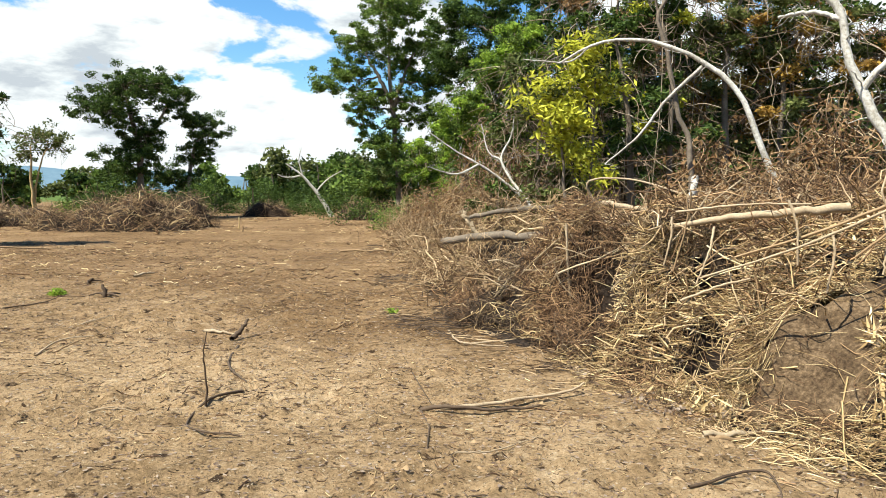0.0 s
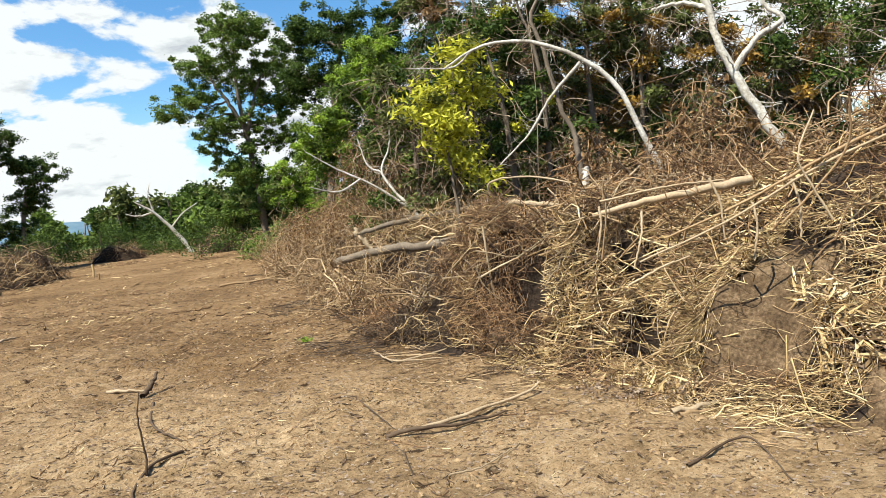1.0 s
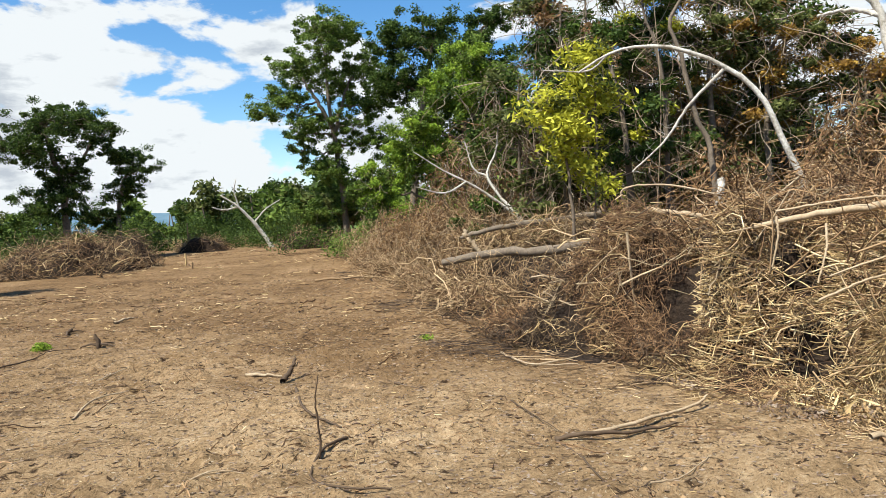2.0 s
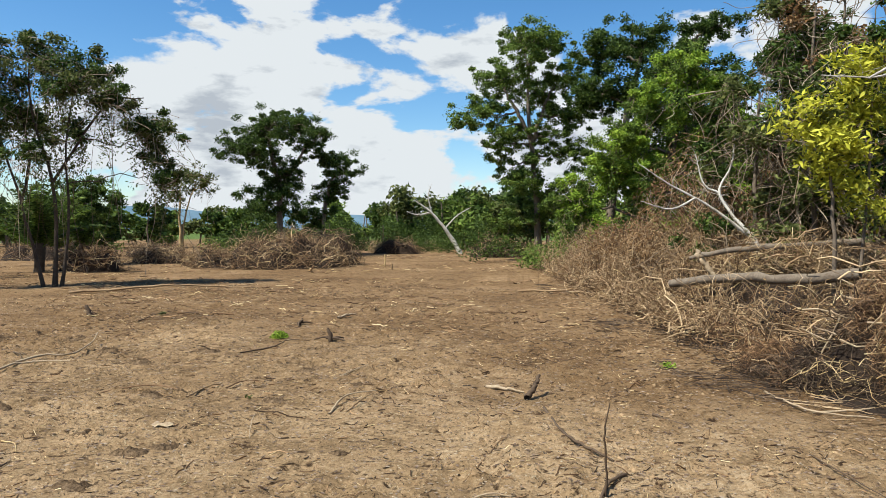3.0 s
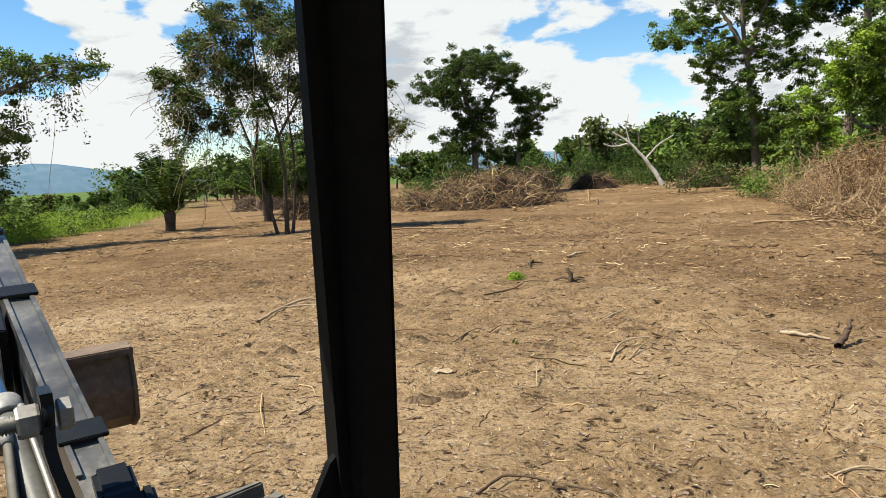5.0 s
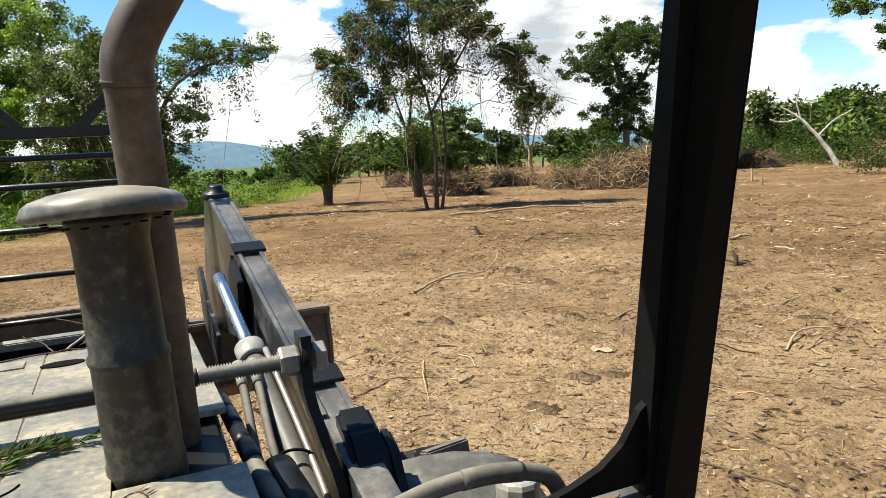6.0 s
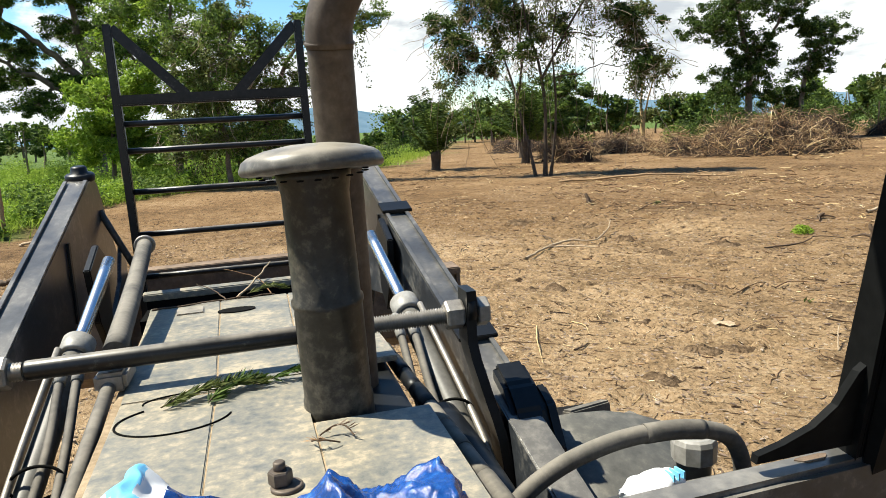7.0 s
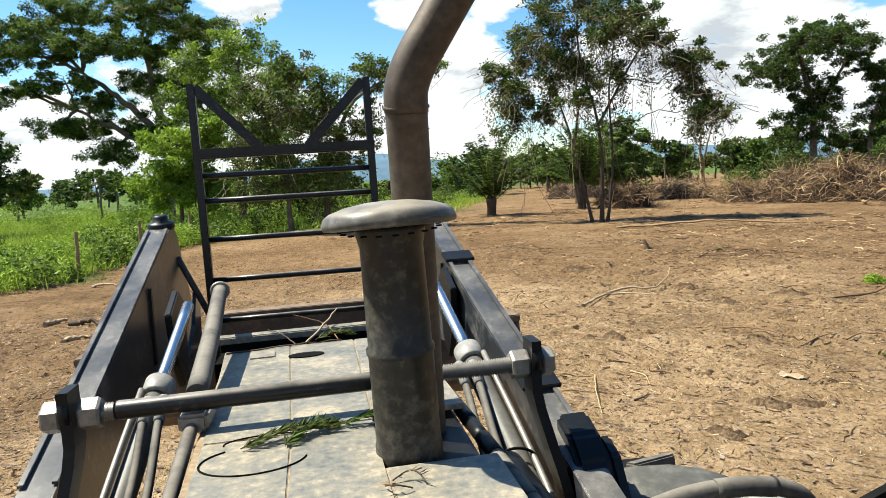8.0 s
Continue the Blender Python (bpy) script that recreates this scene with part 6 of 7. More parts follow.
def cab():
    def section(z):
        k = (z - 1.8) / 0.6
        fl, nl, nr = Vector((0.784 - 0.076 * k, 0.717 - 0.194 * k, z)), Vector((0.787 - 0.054 * k, 0.661 - 0.156 * k, z)), Vector((0.866 - 0.075 * k, 0.671 - 0.18 * k, z))
        return [fl, nl, nr - Vector((0.012, 0.022, 0)), nr, nr + (fl - nl)]
    bm = bmesh.new()
    a, b = [bm.verts.new(p) for p in section(1.35)], [bm.verts.new(p) for p in section(2.92)]
    bm.faces.new(a)
    bm.faces.new(b[::-1])
    for k in range(5):
        bm.faces.new((a[k], b[k], b[(k + 1) % 5], a[(k + 1) % 5]))
    bmesh.ops.bevel(bm, geom=list(bm.edges), offset=0.004, segments=2, affect="EDGES")
    part("cab_pillar", bm, CAB_BLACK, LOADER, "raked black cab pillar")
    # curved gusset at the foot of the pillar
    bm = bmesh.new()
    pts = [(0.772, 1.892), (0.760, 1.880), (0.742, 1.835), (0.715, 1.808), (0.675, 1.790), (0.640, 1.780), (0.640, 1.768), (0.790, 1.768), (0.785, 1.86)]
    f0 = [bm.verts.new((x, 0.690 - (z - 1.78) * 0.28, z)) for x, z in pts]
    f1 = [bm.verts.new((x, 0.678 - (z - 1.78) * 0.28, z)) for x, z in pts]
    bm.faces.new(f0)
    bm.faces.new(f1[::-1])
    for k in range(len(pts)):
        bm.faces.new((f0[k], f1[k], f1[(k + 1) % len(pts)], f0[(k + 1) % len(pts)]))
    part("pillar_gusset", bm, CAB_BLACK, LOADER, "curved gusset plate")
    bm = bmesh.new()
    ends = []
    for x, y, z in ((0.30, 0.700, 1.712), (0.835, 0.718, 1.712)):
        ends.append([bm.verts.new((x, y + dy, z + dz)) for dy, dz in ((-0.05, -0.045), (0.0, -0.045), (0.0, 0.04), (-0.05, 0.04))])
    for k in range(4):
        bm.faces.new((ends[0][k], ends[1][k], ends[1][(k + 1) % 4], ends[0][(k + 1) % 4]))
    bm.faces.new(ends[0])
    bm.faces.new(ends[1][::-1])
    bmesh.ops.bevel(bm, geom=list(bm.edges), offset=0.008, segments=2, affect="EDGES")
    part("cab_sill", bm, ARM_PAINT, LOADER, "lower cab frame with a rust patch")
    rust = [(0.735 + 0.022 * math.cos(a) * (1 + 0.25 * math.sin(3 * a)), 0.694 + 0.010 * math.sin(a) * (1 + 0.3 * math.cos(2 * a))) for a in np.linspace(0, 6.0, 18)]
    part("rust_patch", sheet(rust, 1.7515, 1.7535, 0), BUCKET_STEEL, LOADER, "brown rust patch on the cab frame")
    # roof out of view, added to shade the pillar; front edge leaves the sill lit
    part("unseen_cab_roof", box((-0.95, -0.9, 2.90), (0.95, 0.84, 2.97), 0.02), BLACK_PAINT, LOADER, "flat cab roof, unseen, added to shade the pillar")
    part("cab_pillar", box((-0.90, -0.85, 0.9), (-0.82, -0.77, 2.905), 0.006), BLACK_PAINT, LOADER)
    part("rear_frame", box((-0.6, -1.5, 0.55), (0.6, 1.2, 0.85), 0.02), BLACK_PAINT, LOADER, "chassis under the cab")
    part("axle", box((-1.0, 1.68, 0.56), (0.9, 1.88, 0.76), 0.02), BLACK_PAINT, LOADER, "front axle")


hood()
intake_and_exhaust()
tie_rod()
loader_arm(1, 0.622, 0.066)
loader_arm(-1, -0.640, 0.010)
front_guard()
bucket()
side_pipes()
wheel(1)
wheel(-1)
fender(1)
fender(-1)
cab()
TO_WORLD = pose(-6.735, 2.675, 0, -0.4, -0.8, 55)


def plastic_bag():
    """A crumpled blue plastic bag with one white corner, on the hood before the cab."""
    bag = thing("plastic_bag", TO_WORLD @ pose(0.07, 0.775, 1.702), "crumpled blue plastic bag with a white corner on the hood", "bag")
    rng = np.random.default_rng(7)
    nx, ny = 130, 60
    x, y = np.meshgrid(np.linspace(-0.235, 0.225, nx), np.linspace(-0.13, 0.13, ny))
    ridge = np.interp(x, [-0.235, -0.17, -0.155, -0.11, -0.05, 0.0, 0.035, 0.06, 0.10, 0.14, 0.175, 0.20, 0.225], [0.06, 0.165, 0.168, 0.105, 0.09, 0.085, 0.088, 0.120, 0.08, 0.068, 0.092, 0.10, 0.05])
    env = np.clip(1 - (np.abs(y) / 0.13) ** 2.2, 0, 1)
    crease = np.abs(lumps(x / 0.030 + y / 0.05, y / 0.04, 61)) * 0.020 + np.abs(lumps(x / 0.012 - y / 0.02, y / 0.016, 62)) * 0.007
    crease = crease * np.clip((x + 0.15) / 0.06, 0.12, 1)
    z = ridge * env * (0.86 + 0.14 * lumps(x / 0.05, y / 0.06, 63)) - crease * env + 0.002
    z = np.maximum(z, 0.002)
    v = np.stack([x + 0.006 * lumps(x / 0.02, y / 0.02, 64), y, z], axis=-1).reshape(-1, 3)
    a = (np.arange(ny - 1)[:, None] * nx + np.arange(nx - 1)).ravel()
    f = np.stack([a, a + 1, a + nx + 1, a + nx], axis=1)
    mid = v[f].mean(axis=1)
    pale = (mid[:, 2] > 0.132) & (mid[:, 0] < -0.12)
    white = (mid[:, 0] < -0.135 + 0.4 * (0.16 - mid[:, 2]) * 0.3) & (mid[:, 2] < 0.132) & (mid[:, 0] > -0.3)
    solid("pale_film", v, f[pale & ~white], BAG_PALE, bag, "light blue tip", True)
    solid("blue_film", v, f[~white & ~pale], BAG_BLUE, bag, "crumpled blue film", True)
    solid("white_film", v, f[white], BAG_WHITE, bag, "white corner", True)


plastic_bag()


def sprig(x, y, turn, length, mat, label, seed, dense=900):
    """A broken feathery sprig lying on the hood."""
    rng = np.random.default_rng(seed)
    root = thing("sprig", TO_WORLD @ pose(x, y, 1.70, 0, 0, turn), label, "sprig", "sprigs on the hood")
    u = np.linspace(0, 1, 10)
    stem = np.stack([u * length, 0.02 * np.sin(3 * u), 0.006 + 0.012 * np.sin(np.pi * u)], axis=1)
    solid("stem", *tubes(stem[None], np.full((1, 10), 0.0016), 5), TWIG_DARK, root)
    n, leaf = int(length * dense), min(0.042, length * 0.38)
    w = rng.random(n)
    c = np.stack([np.interp(w, u, stem[:, i]) for i in range(3)], axis=1)
    d = np.stack([0.7 + 0.5 * rng.random(n), rng.choice([-1, 1], n) * rng.uniform(0.3, 1.0, n), rng.uniform(0.02, 0.5, n)], axis=1)
    d /= np.linalg.norm(d, axis=1, keepdims=True)
    solid("leaf_spray", *blades(rng, c + d * 0.4 * leaf, leaf, leaf / 7, along=d), mat, root)


def paper_packet():
    """A crumpled white paper packet with faint blue print, caught on the ledge ahead of the cab."""
    part("ledge", box((0.42, 0.735, 1.58), (0.82, 0.90, 1.632), 0.006), ARM_PAINT, LOADER, "narrow steel ledge ahead of the cab")
    root = thing("paper_packet", TO_WORLD @ pose(0.60, 0.855, 1.634, 0, 0, 12), "crumpled white paper packet with blue print", "packet")
    n = 28
    u, w = np.meshgrid(np.linspace(-1, 1, n), np.linspace(0, 2 * np.pi, n))
    r = 0.024 * (1 - np.abs(u) ** 5 * 0.55) * (1 + 0.16 * lumps(u * 4, w * 1.3, 71))
    v = np.stack([0.055 * u, r * np.cos(w) * 1.15, np.maximum(0.021 + r * np.sin(w), 0.001)], axis=-1).reshape(-1, 3)
    a = (np.arange(n - 1)[:, None] * n + np.arange(n - 1)).ravel()
    solid("paper", v, np.stack([a, a + 1, a + n + 1, a + n], axis=1), BAG_WHITE, root, smooth=True)
    for k in range(3):
        part("print_bar", box((0.018 + 0.010 * k, -0.024, 0.036), (0.021 + 0.010 * k, -0.004, 0.0475), 0), BAG_PALE, root, "faint blue print")


paper_packet()
sprig(-0.150, 1.385, 14, 0.20, LEAF_OLIVE, "green feathery sprig fallen on the hood", 1)
sprig(-0.06, 1.375, 40, 0.13, LEAF_DARK, "green feathery sprig fallen on the hood", 5)
sprig(0.06, 1.46, -22, 0.11, LEAF_DARK, "green feathery sprig beside the intake", 2)
sprig(0.135, 1.13, -25, 0.06, LEAF_DEAD, "small withered sprig on the hood", 3, 280)
sprig(0.165, 1.09, 150, 0.05, TWIG_RED, "small withered sprig on the hood", 6, 200)
sprig(0.0, 2.36, 10, 0.12, LEAF_OLIVE, "withered sprig against the hood lip", 4)


# ---------------------------------------------------------------- felled and dead wood


def limb(name, pts, r0, r1, mat, parent=None, n=18, wob=0.02, seed=0, sides=9):
    rng = np.random.default_rng(seed + 100)
    p = smooth_path(pts, n)
    p[1:-1] += rng.normal(size=(n - 2, 3)) * wob
    r = np.linspace(r0, r1, n) * (1 + 0.045 * rng.normal(size=n))
    v, f = tubes(p[None], r[None], sides)
    return solid(name, v, f, mat, parent, smooth=True)


def twiggy(name, stem, mat, parent, count, length, r, seed, up=0.3, start=0.35):
    """Fine side shoots along a limb."""
    rng = np.random.default_rng(seed + 300)
    p = smooth_path(stem, 40)
    i = rng.integers(int(40 * start), 40, count)
    a = p[i]
    d = rng.normal(size=(count, 3)) + np.array([0, 0, up])
    d /= np.linalg.norm(d, axis=1, keepdims=True)
    b = a + d * (length * rng.uniform(0.3, 1, count))[:, None]
    v, f = tubes(wander(rng, a, b, 6, 0.10), np.linspace(1, 0.35, 6)[None] * np.full((count, 1), r), 4)
    return tagged(solid(name, v, f, mat, parent), kind="stuff")


def dead_tree(label, limbs, mat, seed, category="dead tree", shoots=14, axes=BANK_AT):
    """limbs: (points, thick end, thin end); the first is the trunk."""
    base = limbs[0][0][0]
    root = thing("dead_tree", axes @ pose(*base), label, category)
    for k, (pts, r0, r1) in enumerate(limbs):
        q = [tuple(np.subtract(p, base)) for p in pts]
        limb("trunk" if k == 0 else "branch", q, r0, r1, mat, root, 22, 0.35 * r1, seed + k)
        if shoots:
            twiggy("twig_growth", q, mat, root, shoots, 0.5, 0.3 * r1, seed + k)
    return root


dead_tree("pale bare trunk arching over the debris bank",
          [([(5.93, 11.95, 1.4), (5.91, 11.96, 2.11), (5.52, 12.15, 3.29), (5.16, 12.31, 4.14), (4.44, 12.59, 4.75), (3.5, 12.89, 5.08), (2.76, 13.08, 4.99), (2.21, 13.19, 4.69)], 0.068, 0.020),
           ([(2.76, 13.08, 4.99), (2.4, 13.15, 4.72), (1.9, 13.25, 4.74), (1.53, 13.29, 4.78)], 0.02, 0.008),
           ([(4.58, 12.33, 4.50), (4.04, 12.52, 3.96), (3.59, 12.66, 3.32), (3.02, 12.81, 2.80)], 0.034, 0.012)], BARK_PALE, 1)
dead_tree("thick white leaning trunk with a forked limb on the bank",
          [([(6.50, 9.0, 1.7), (6.35, 9.12, 2.24), (6.09, 9.33, 2.86), (5.77, 9.57, 3.68), (5.60, 9.68, 4.21), (5.48, 9.77, 4.83), (5.1, 9.9, 5.3)], 0.085, 0.045),
           ([(5.77, 9.57, 3.72), (6.01, 9.39, 4.12), (6.31, 9.15, 4.33), (6.12, 9.3, 4.62), (6.2, 9.2, 4.9)], 0.05, 0.025),
           ([(5.52, 9.75, 4.70), (5.2, 9.95, 4.85), (4.8, 10.1, 4.80)], 0.04, 0.02)], BARK_PALE, 11)
dead_tree("broken pale trunk standing among brown creepers",
          [([(4.45, 12.72, 1.3), (4.52, 12.67, 1.94), (4.64, 12.63, 2.46), (4.64, 12.7, 2.55)], 0.085, 0.05)], BARK_PALE, 21, shoots=0)
dead_tree("slender grey stem with a bleached foot in the thicket",
          [([(4.75, 13.0, 2.0), (4.68, 13.0, 2.8), (4.64, 13.05, 3.3), (4.45, 13.12, 3.78), (4.23, 13.19, 4.94), (4.07, 13.25, 5.58), (4.3, 13.17, 6.1)], 0.065, 0.03)], BARK, 25, shoots=6)
dead_tree("bare forked branch rising from the brushwood",
          [([(2.7, 20.1, 1.7), (2.63, 20.21, 2.02), (2.17, 20.57, 2.63), (1.88, 20.8, 3.3), (2.17, 20.77, 3.97), (2.27, 20.76, 4.8)], 0.06, 0.018),
           ([(2.66, 20.4, 2.02), (1.58, 20.52, 2.87), (0.58, 20.58, 3.45), (-0.26, 20.6, 4.02)], 0.045, 0.012),
           ([(1.88, 20.8, 3.25), (1.5, 20.9, 3.5), (1.3, 21.0, 4.3)], 0.035, 0.012),
           ([(1.2, 20.5, 3.1), (0.5, 20.2, 2.8), (-0.3, 20.0, 3.0)], 0.035, 0.01)], BARK_PALE, 31, shoots=22)
dead_tree("white leaning dead tree with two bare limbs",
          [([(-9.2, 67.1, -0.2), (-9.4, 67.1, 0.3), (-10.49, 67.04, 2.07), (-11.99, 66.86, 3.85), (-13.41, 66.67, 4.89)], 0.30, 0.04),
           ([(-10.75, 67.0, 2.19), (-9.63, 67.1, 3.46), (-8.27, 67.2, 4.29)], 0.08, 0.03),
           ([(-12.0, 66.9, 3.8), (-13.3, 66.9, 3.6), (-14.2, 66.7, 3.9)], 0.09, 0.04),
           ([(-11.9, 66.9, 3.8), (-12.2, 66.8, 5.2), (-12.0, 66.8, 6.2)], 0.08, 0.03)], BARK_PALE, 41, shoots=20, axes=pose(0, 0, 0))


def log(label, pts, r0, r1, mat, seed, group="", wob=0.012):
    base = pts[0]
    root = limb("log", [tuple(np.subtract(p, base)) for p in pts], r0, r1, mat, None, 20, min(wob, 0.22 * r0), seed)
    root.matrix_world = BANK_AT @ pose(*base)
    tagged(root, label, "log", group)
    return root


# big timber tangled in the bank
log("split pale log across the top of the bank", [(3.0, 8.9, 1.84), (3.52, 8.33, 1.98), (3.98, 7.89, 2.05), (4.6, 7.8, 2.12)], 0.035, 0.058, PEELED, 1)
log("long cane-pale pole leaning on the bank", [(2.58, 6.93, 1.40), (3.36, 6.46, 1.77), (4.24, 6.29, 2.19), (5.0, 6.0, 2.5)], 0.010, 0.016, PEELED, 2)
log("grey pole lying up the bank", [(3.0, 7.1, 1.6), (3.8, 6.7, 1.95), (4.47, 6.08, 2.40), (5.4, 5.8, 2.75)], 0.012, 0.019, TWIG_GREY, 3)
log("crooked brown branch on the bank", [(3.67, 6.11, 1.70), (3.95, 5.9, 2.05), (4.12, 5.72, 2.40), (4.05, 5.6, 2.8)], 0.012, 0.009, TWIG_GREY, 4)
log("crooked pale branch crossing another", [(4.0, 5.83, 1.70), (3.86, 5.95, 2.1), (3.81, 6.0, 2.35), (4.1, 6.1, 2.75)], 0.012, 0.008, PEELED, 5)
log("dark fallen trunk at the bank's edge", [(0.10, 18.1, 0.98), (0.75, 17.6, 1.12), (1.41, 17.07, 1.21), (2.33, 16.21, 1.25), (3.2, 15.6, 1.4)], 0.09, 0.12, BARK, 6)
log("grey fallen trunk in the brushwood", [(0.7, 18.9, 1.55), (1.1, 18.8, 1.66), (1.79, 18.53, 1.80), (3.1, 18.05, 1.90), (4.2, 17.8, 2.0)], 0.05, 0.09, BARK, 7)
log("short thick stub of a branch", [(0.62, 17.85, 1.75), (0.85, 17.75, 1.4), (1.1, 17.7, 1.05)], 0.07, 0.05, PEELED, 8)
log("bleached stick standing in the tangle", [(1.93, 10.22, 0.55), (1.88, 10.25, 1.1), (1.84, 10.27, 1.82)], 0.014, 0.018, PEELED, 9)
log("bleached forked stick in the tangle", [(2.05, 10.05, 0.6), (1.75, 10.2, 0.95), (1.66, 10.2, 1.25)], 0.008, 0.007, PEELED, 10)
log("pale bowed stem over the bank", [(2.9, 12.4, 1.9), (2.6, 12.3, 2.45), (3.3, 11.9, 2.5), (4.1, 11.2, 2.2)], 0.022, 0.014, PEELED, 12)
log("broken pale trunk half buried in brush", [(2.7, 11.6, 2.1), (3.3, 11.2, 2.0), (3.9, 10.7, 1.9)], 0.05, 0.035, PEELED, 13)
for k, (a, b) in enumerate((((2.65, 7.9, 2.05), (3.85, 7.22, 2.16)), ((3.77, 6.66, 1.90), (3.70, 6.6, 1.30)), ((3.44, 6.89, 2.20), (3.51, 6.80, 1.55)), ((2.32, 6.73, 1.20), (2.9, 6.5, 1.45)),
                            ((2.55, 7.73, 2.0), (2.46, 7.7, 1.45)), ((2.9, 7.4, 1.9), (2.65, 7.2, 1.3)), ((4.2, 6.6, 2.1), (4.15, 6.45, 1.5)))):
    mid = tuple(np.add(np.add(a, b), (0.05, -0.06, 0.08)) / 2)
    log("stout pale cane caught in the bank", [a, mid, b], 0.014, 0.010, PEELED, 20 + k, "canes in the bank")


def lip_twig(label, pts, r, mat, seed):
    """A broken twig caught between the hood and its front lip."""
    root = limb("fallen_twig", [tuple(np.subtract(p, pts[0])) for p in pts], r, r * 0.5, mat, None, 12, r * 0.4, seed, 6)
    root.matrix_world = TO_WORLD @ pose(*pts[0])
    return tagged(root, label, "twig", "twigs on the hood")


lip_twig("pale forked twig leaning on the hood lip", [(-0.031, 2.335, 1.704), (0.03, 2.48, 1.728), (0.086, 2.56, 1.775)], 0.0045, PEELED, 1)
lip_twig("thin dark twig leaning on the hood lip", [(-0.066, 2.33, 1.703), (-0.11, 2.45, 1.715), (-0.17, 2.53, 1.727)], 0.0025, TWIG_DARK, 2)
lip_twig("thin dark twig along the hood edge", [(-0.29, 2.30, 1.703), (-0.12, 2.32, 1.706), (0.09, 2.33, 1.704)], 0.0035, TWIG_DARK, 3)
lip_twig("thin brown twig leaning on the hood lip", [(0.08, 2.40, 1.69), (0.037, 2.51, 1.728), (-0.076, 2.56, 1.765)], 0.0025, TWIG_RED, 4)

# ---------------------------------------------------------------- wood lying in the clearing


def ground_stick(label, pts, r, mat, seed, tip=None, name="fallen_branch", bank=False):
    """A crooked branch on the ground; pts (x, y) with the height above ground as an optional third value."""
    if bank:
        pts = [(*on_bank(p[0], p[1]), *p[2:]) for p in pts]
    q = [(p[0], p[1], float(ground_height(np.array(p[0]), np.array(p[1]))) + (p[2] if len(p) > 2 else 0.0) + r * 0.7) for p in pts]
    base = q[0]
    ob = limb(name, [tuple(np.subtract(p, base)) for p in q], r, r * 0.45 if tip is None else tip, mat, None, 16, r * 0.25, seed, 7)
    ob.location = base
    return tagged(ob, label, "branch", "branches on the ground")


ground_stick("thin dead stick standing upright in the soil", [(-2.52, 7.11), (-2.51, 7.12, 0.25), (-2.53, 7.10, 0.55), (-2.49, 7.10, 0.80)], 0.013, TWIG_DARK, 1, 0.005, "standing_stick", bank=True)
BANK_STICKS = [
    ("short pale broken piece of wood", [(-3.78, 10.92), (-3.5, 10.84, 0.01), (-3.24, 10.78)], 0.030, PEELED),
    ("dark splintered stub leaning from the soil", [(-3.20, 10.45), (-3.10, 10.60, 0.10), (-3.02, 10.75, 0.24)], 0.045, TWIG_DARK),
    ("knobbly dark branch with leaves", [(-2.98, 10.0), (-2.80, 8.9), (-2.58, 8.4), (-2.34, 8.05)], 0.022, TWIG_DARK),
    ("curved dark root on the soil", [(-2.28, 7.66), (-2.5, 7.22), (-2.59, 6.75), (-2.33, 6.21), (-1.91, 6.18)], 0.018, TWIG_DARK),
    ("pale peeled pole on the ground", [(-0.06, 7.00), (0.43, 7.14, 0.02), (1.33, 7.40, 0.06), (1.55, 7.5, 0.1)], 0.024, PEELED),
    ("dark root end beside a pole", [(-0.26, 7.05), (0.0, 6.9, 0.05), (0.5, 6.98, 0.02), (1.0, 7.1, 0.02)], 0.026, TWIG_DARK),
    ("thin dark root in the soil", [(-0.26, 7.01), (-0.17, 6.51), (-0.18, 5.9), (-0.09, 5.39)], 0.012, TWIG_DARK),
    ("thin bowed twig on soil", [(0.05, 5.57), (0.37, 5.7, 0.02), (0.82, 6.12)], 0.010, PEELED),
    ("weathered pole at the bank's foot", [(2.35, 6.13), (2.96, 6.22, 0.03), (3.66, 6.40, 0.05)], 0.030, PEELED),
    ("weathered pole at the bank's foot", [(2.34, 5.99), (2.85, 6.09)], 0.028, TWIG_GREY),
    ("weathered pole at the bank's foot", [(3.36, 6.02), (4.16, 6.22, 0.06), (5.2, 6.53, 0.35)], 0.035, TWIG_GREY),
    ("crooked twig by the tangle", [(0.33, 10.27), (1.03, 10.41, 0.03), (1.81, 10.86, 0.08)], 0.016, PEELED),
    ("straight dark twig on the soil", [(-0.27, 4.88), (0.27, 4.88)], 0.012, TWIG_DARK),
    ("pale thin stalk on the soil", [(-3.76, 6.83), (-3.48, 6.99, 0.02), (-3.20, 6.98)], 0.011, PEELED),
    ("thin leaning twig on soil", [(-0.39, 8.43), (-0.25, 7.7, 0.04), (-0.11, 7.05)], 0.008, TWIG_DARK),
    ("dark bent root on soil", [(1.8, 4.98), (2.49, 5.22, 0.04), (2.33, 4.48)], 0.014, TWIG_DARK),
    ("forked pale twig on sandy soil", [(-5.60, 9.42), (-5.53, 9.95, 0.06), (-5.20, 10.27, 0.05)], 0.016, PEELED),
    ("forked pale twig on sandy soil", [(-5.40, 9.50), (-5.30, 9.90, 0.05), (-5.18, 10.25, 0.05)], 0.012, TWIG_GREY),
    ("thin twig pair on the soil", [(-6.05, 11.2), (-5.73, 12.07, 0.05)], 0.012, PEELED),
    ("short dark stick on soil", [(-1.66, 9.90), (-1.31, 9.43)], 0.018, TWIG_DARK),
    ("crooked twig by the tangle", [(0.13, 11.42), (0.28, 10.25, 0.03), (0.97, 10.11)], 0.018, PEELED),
]
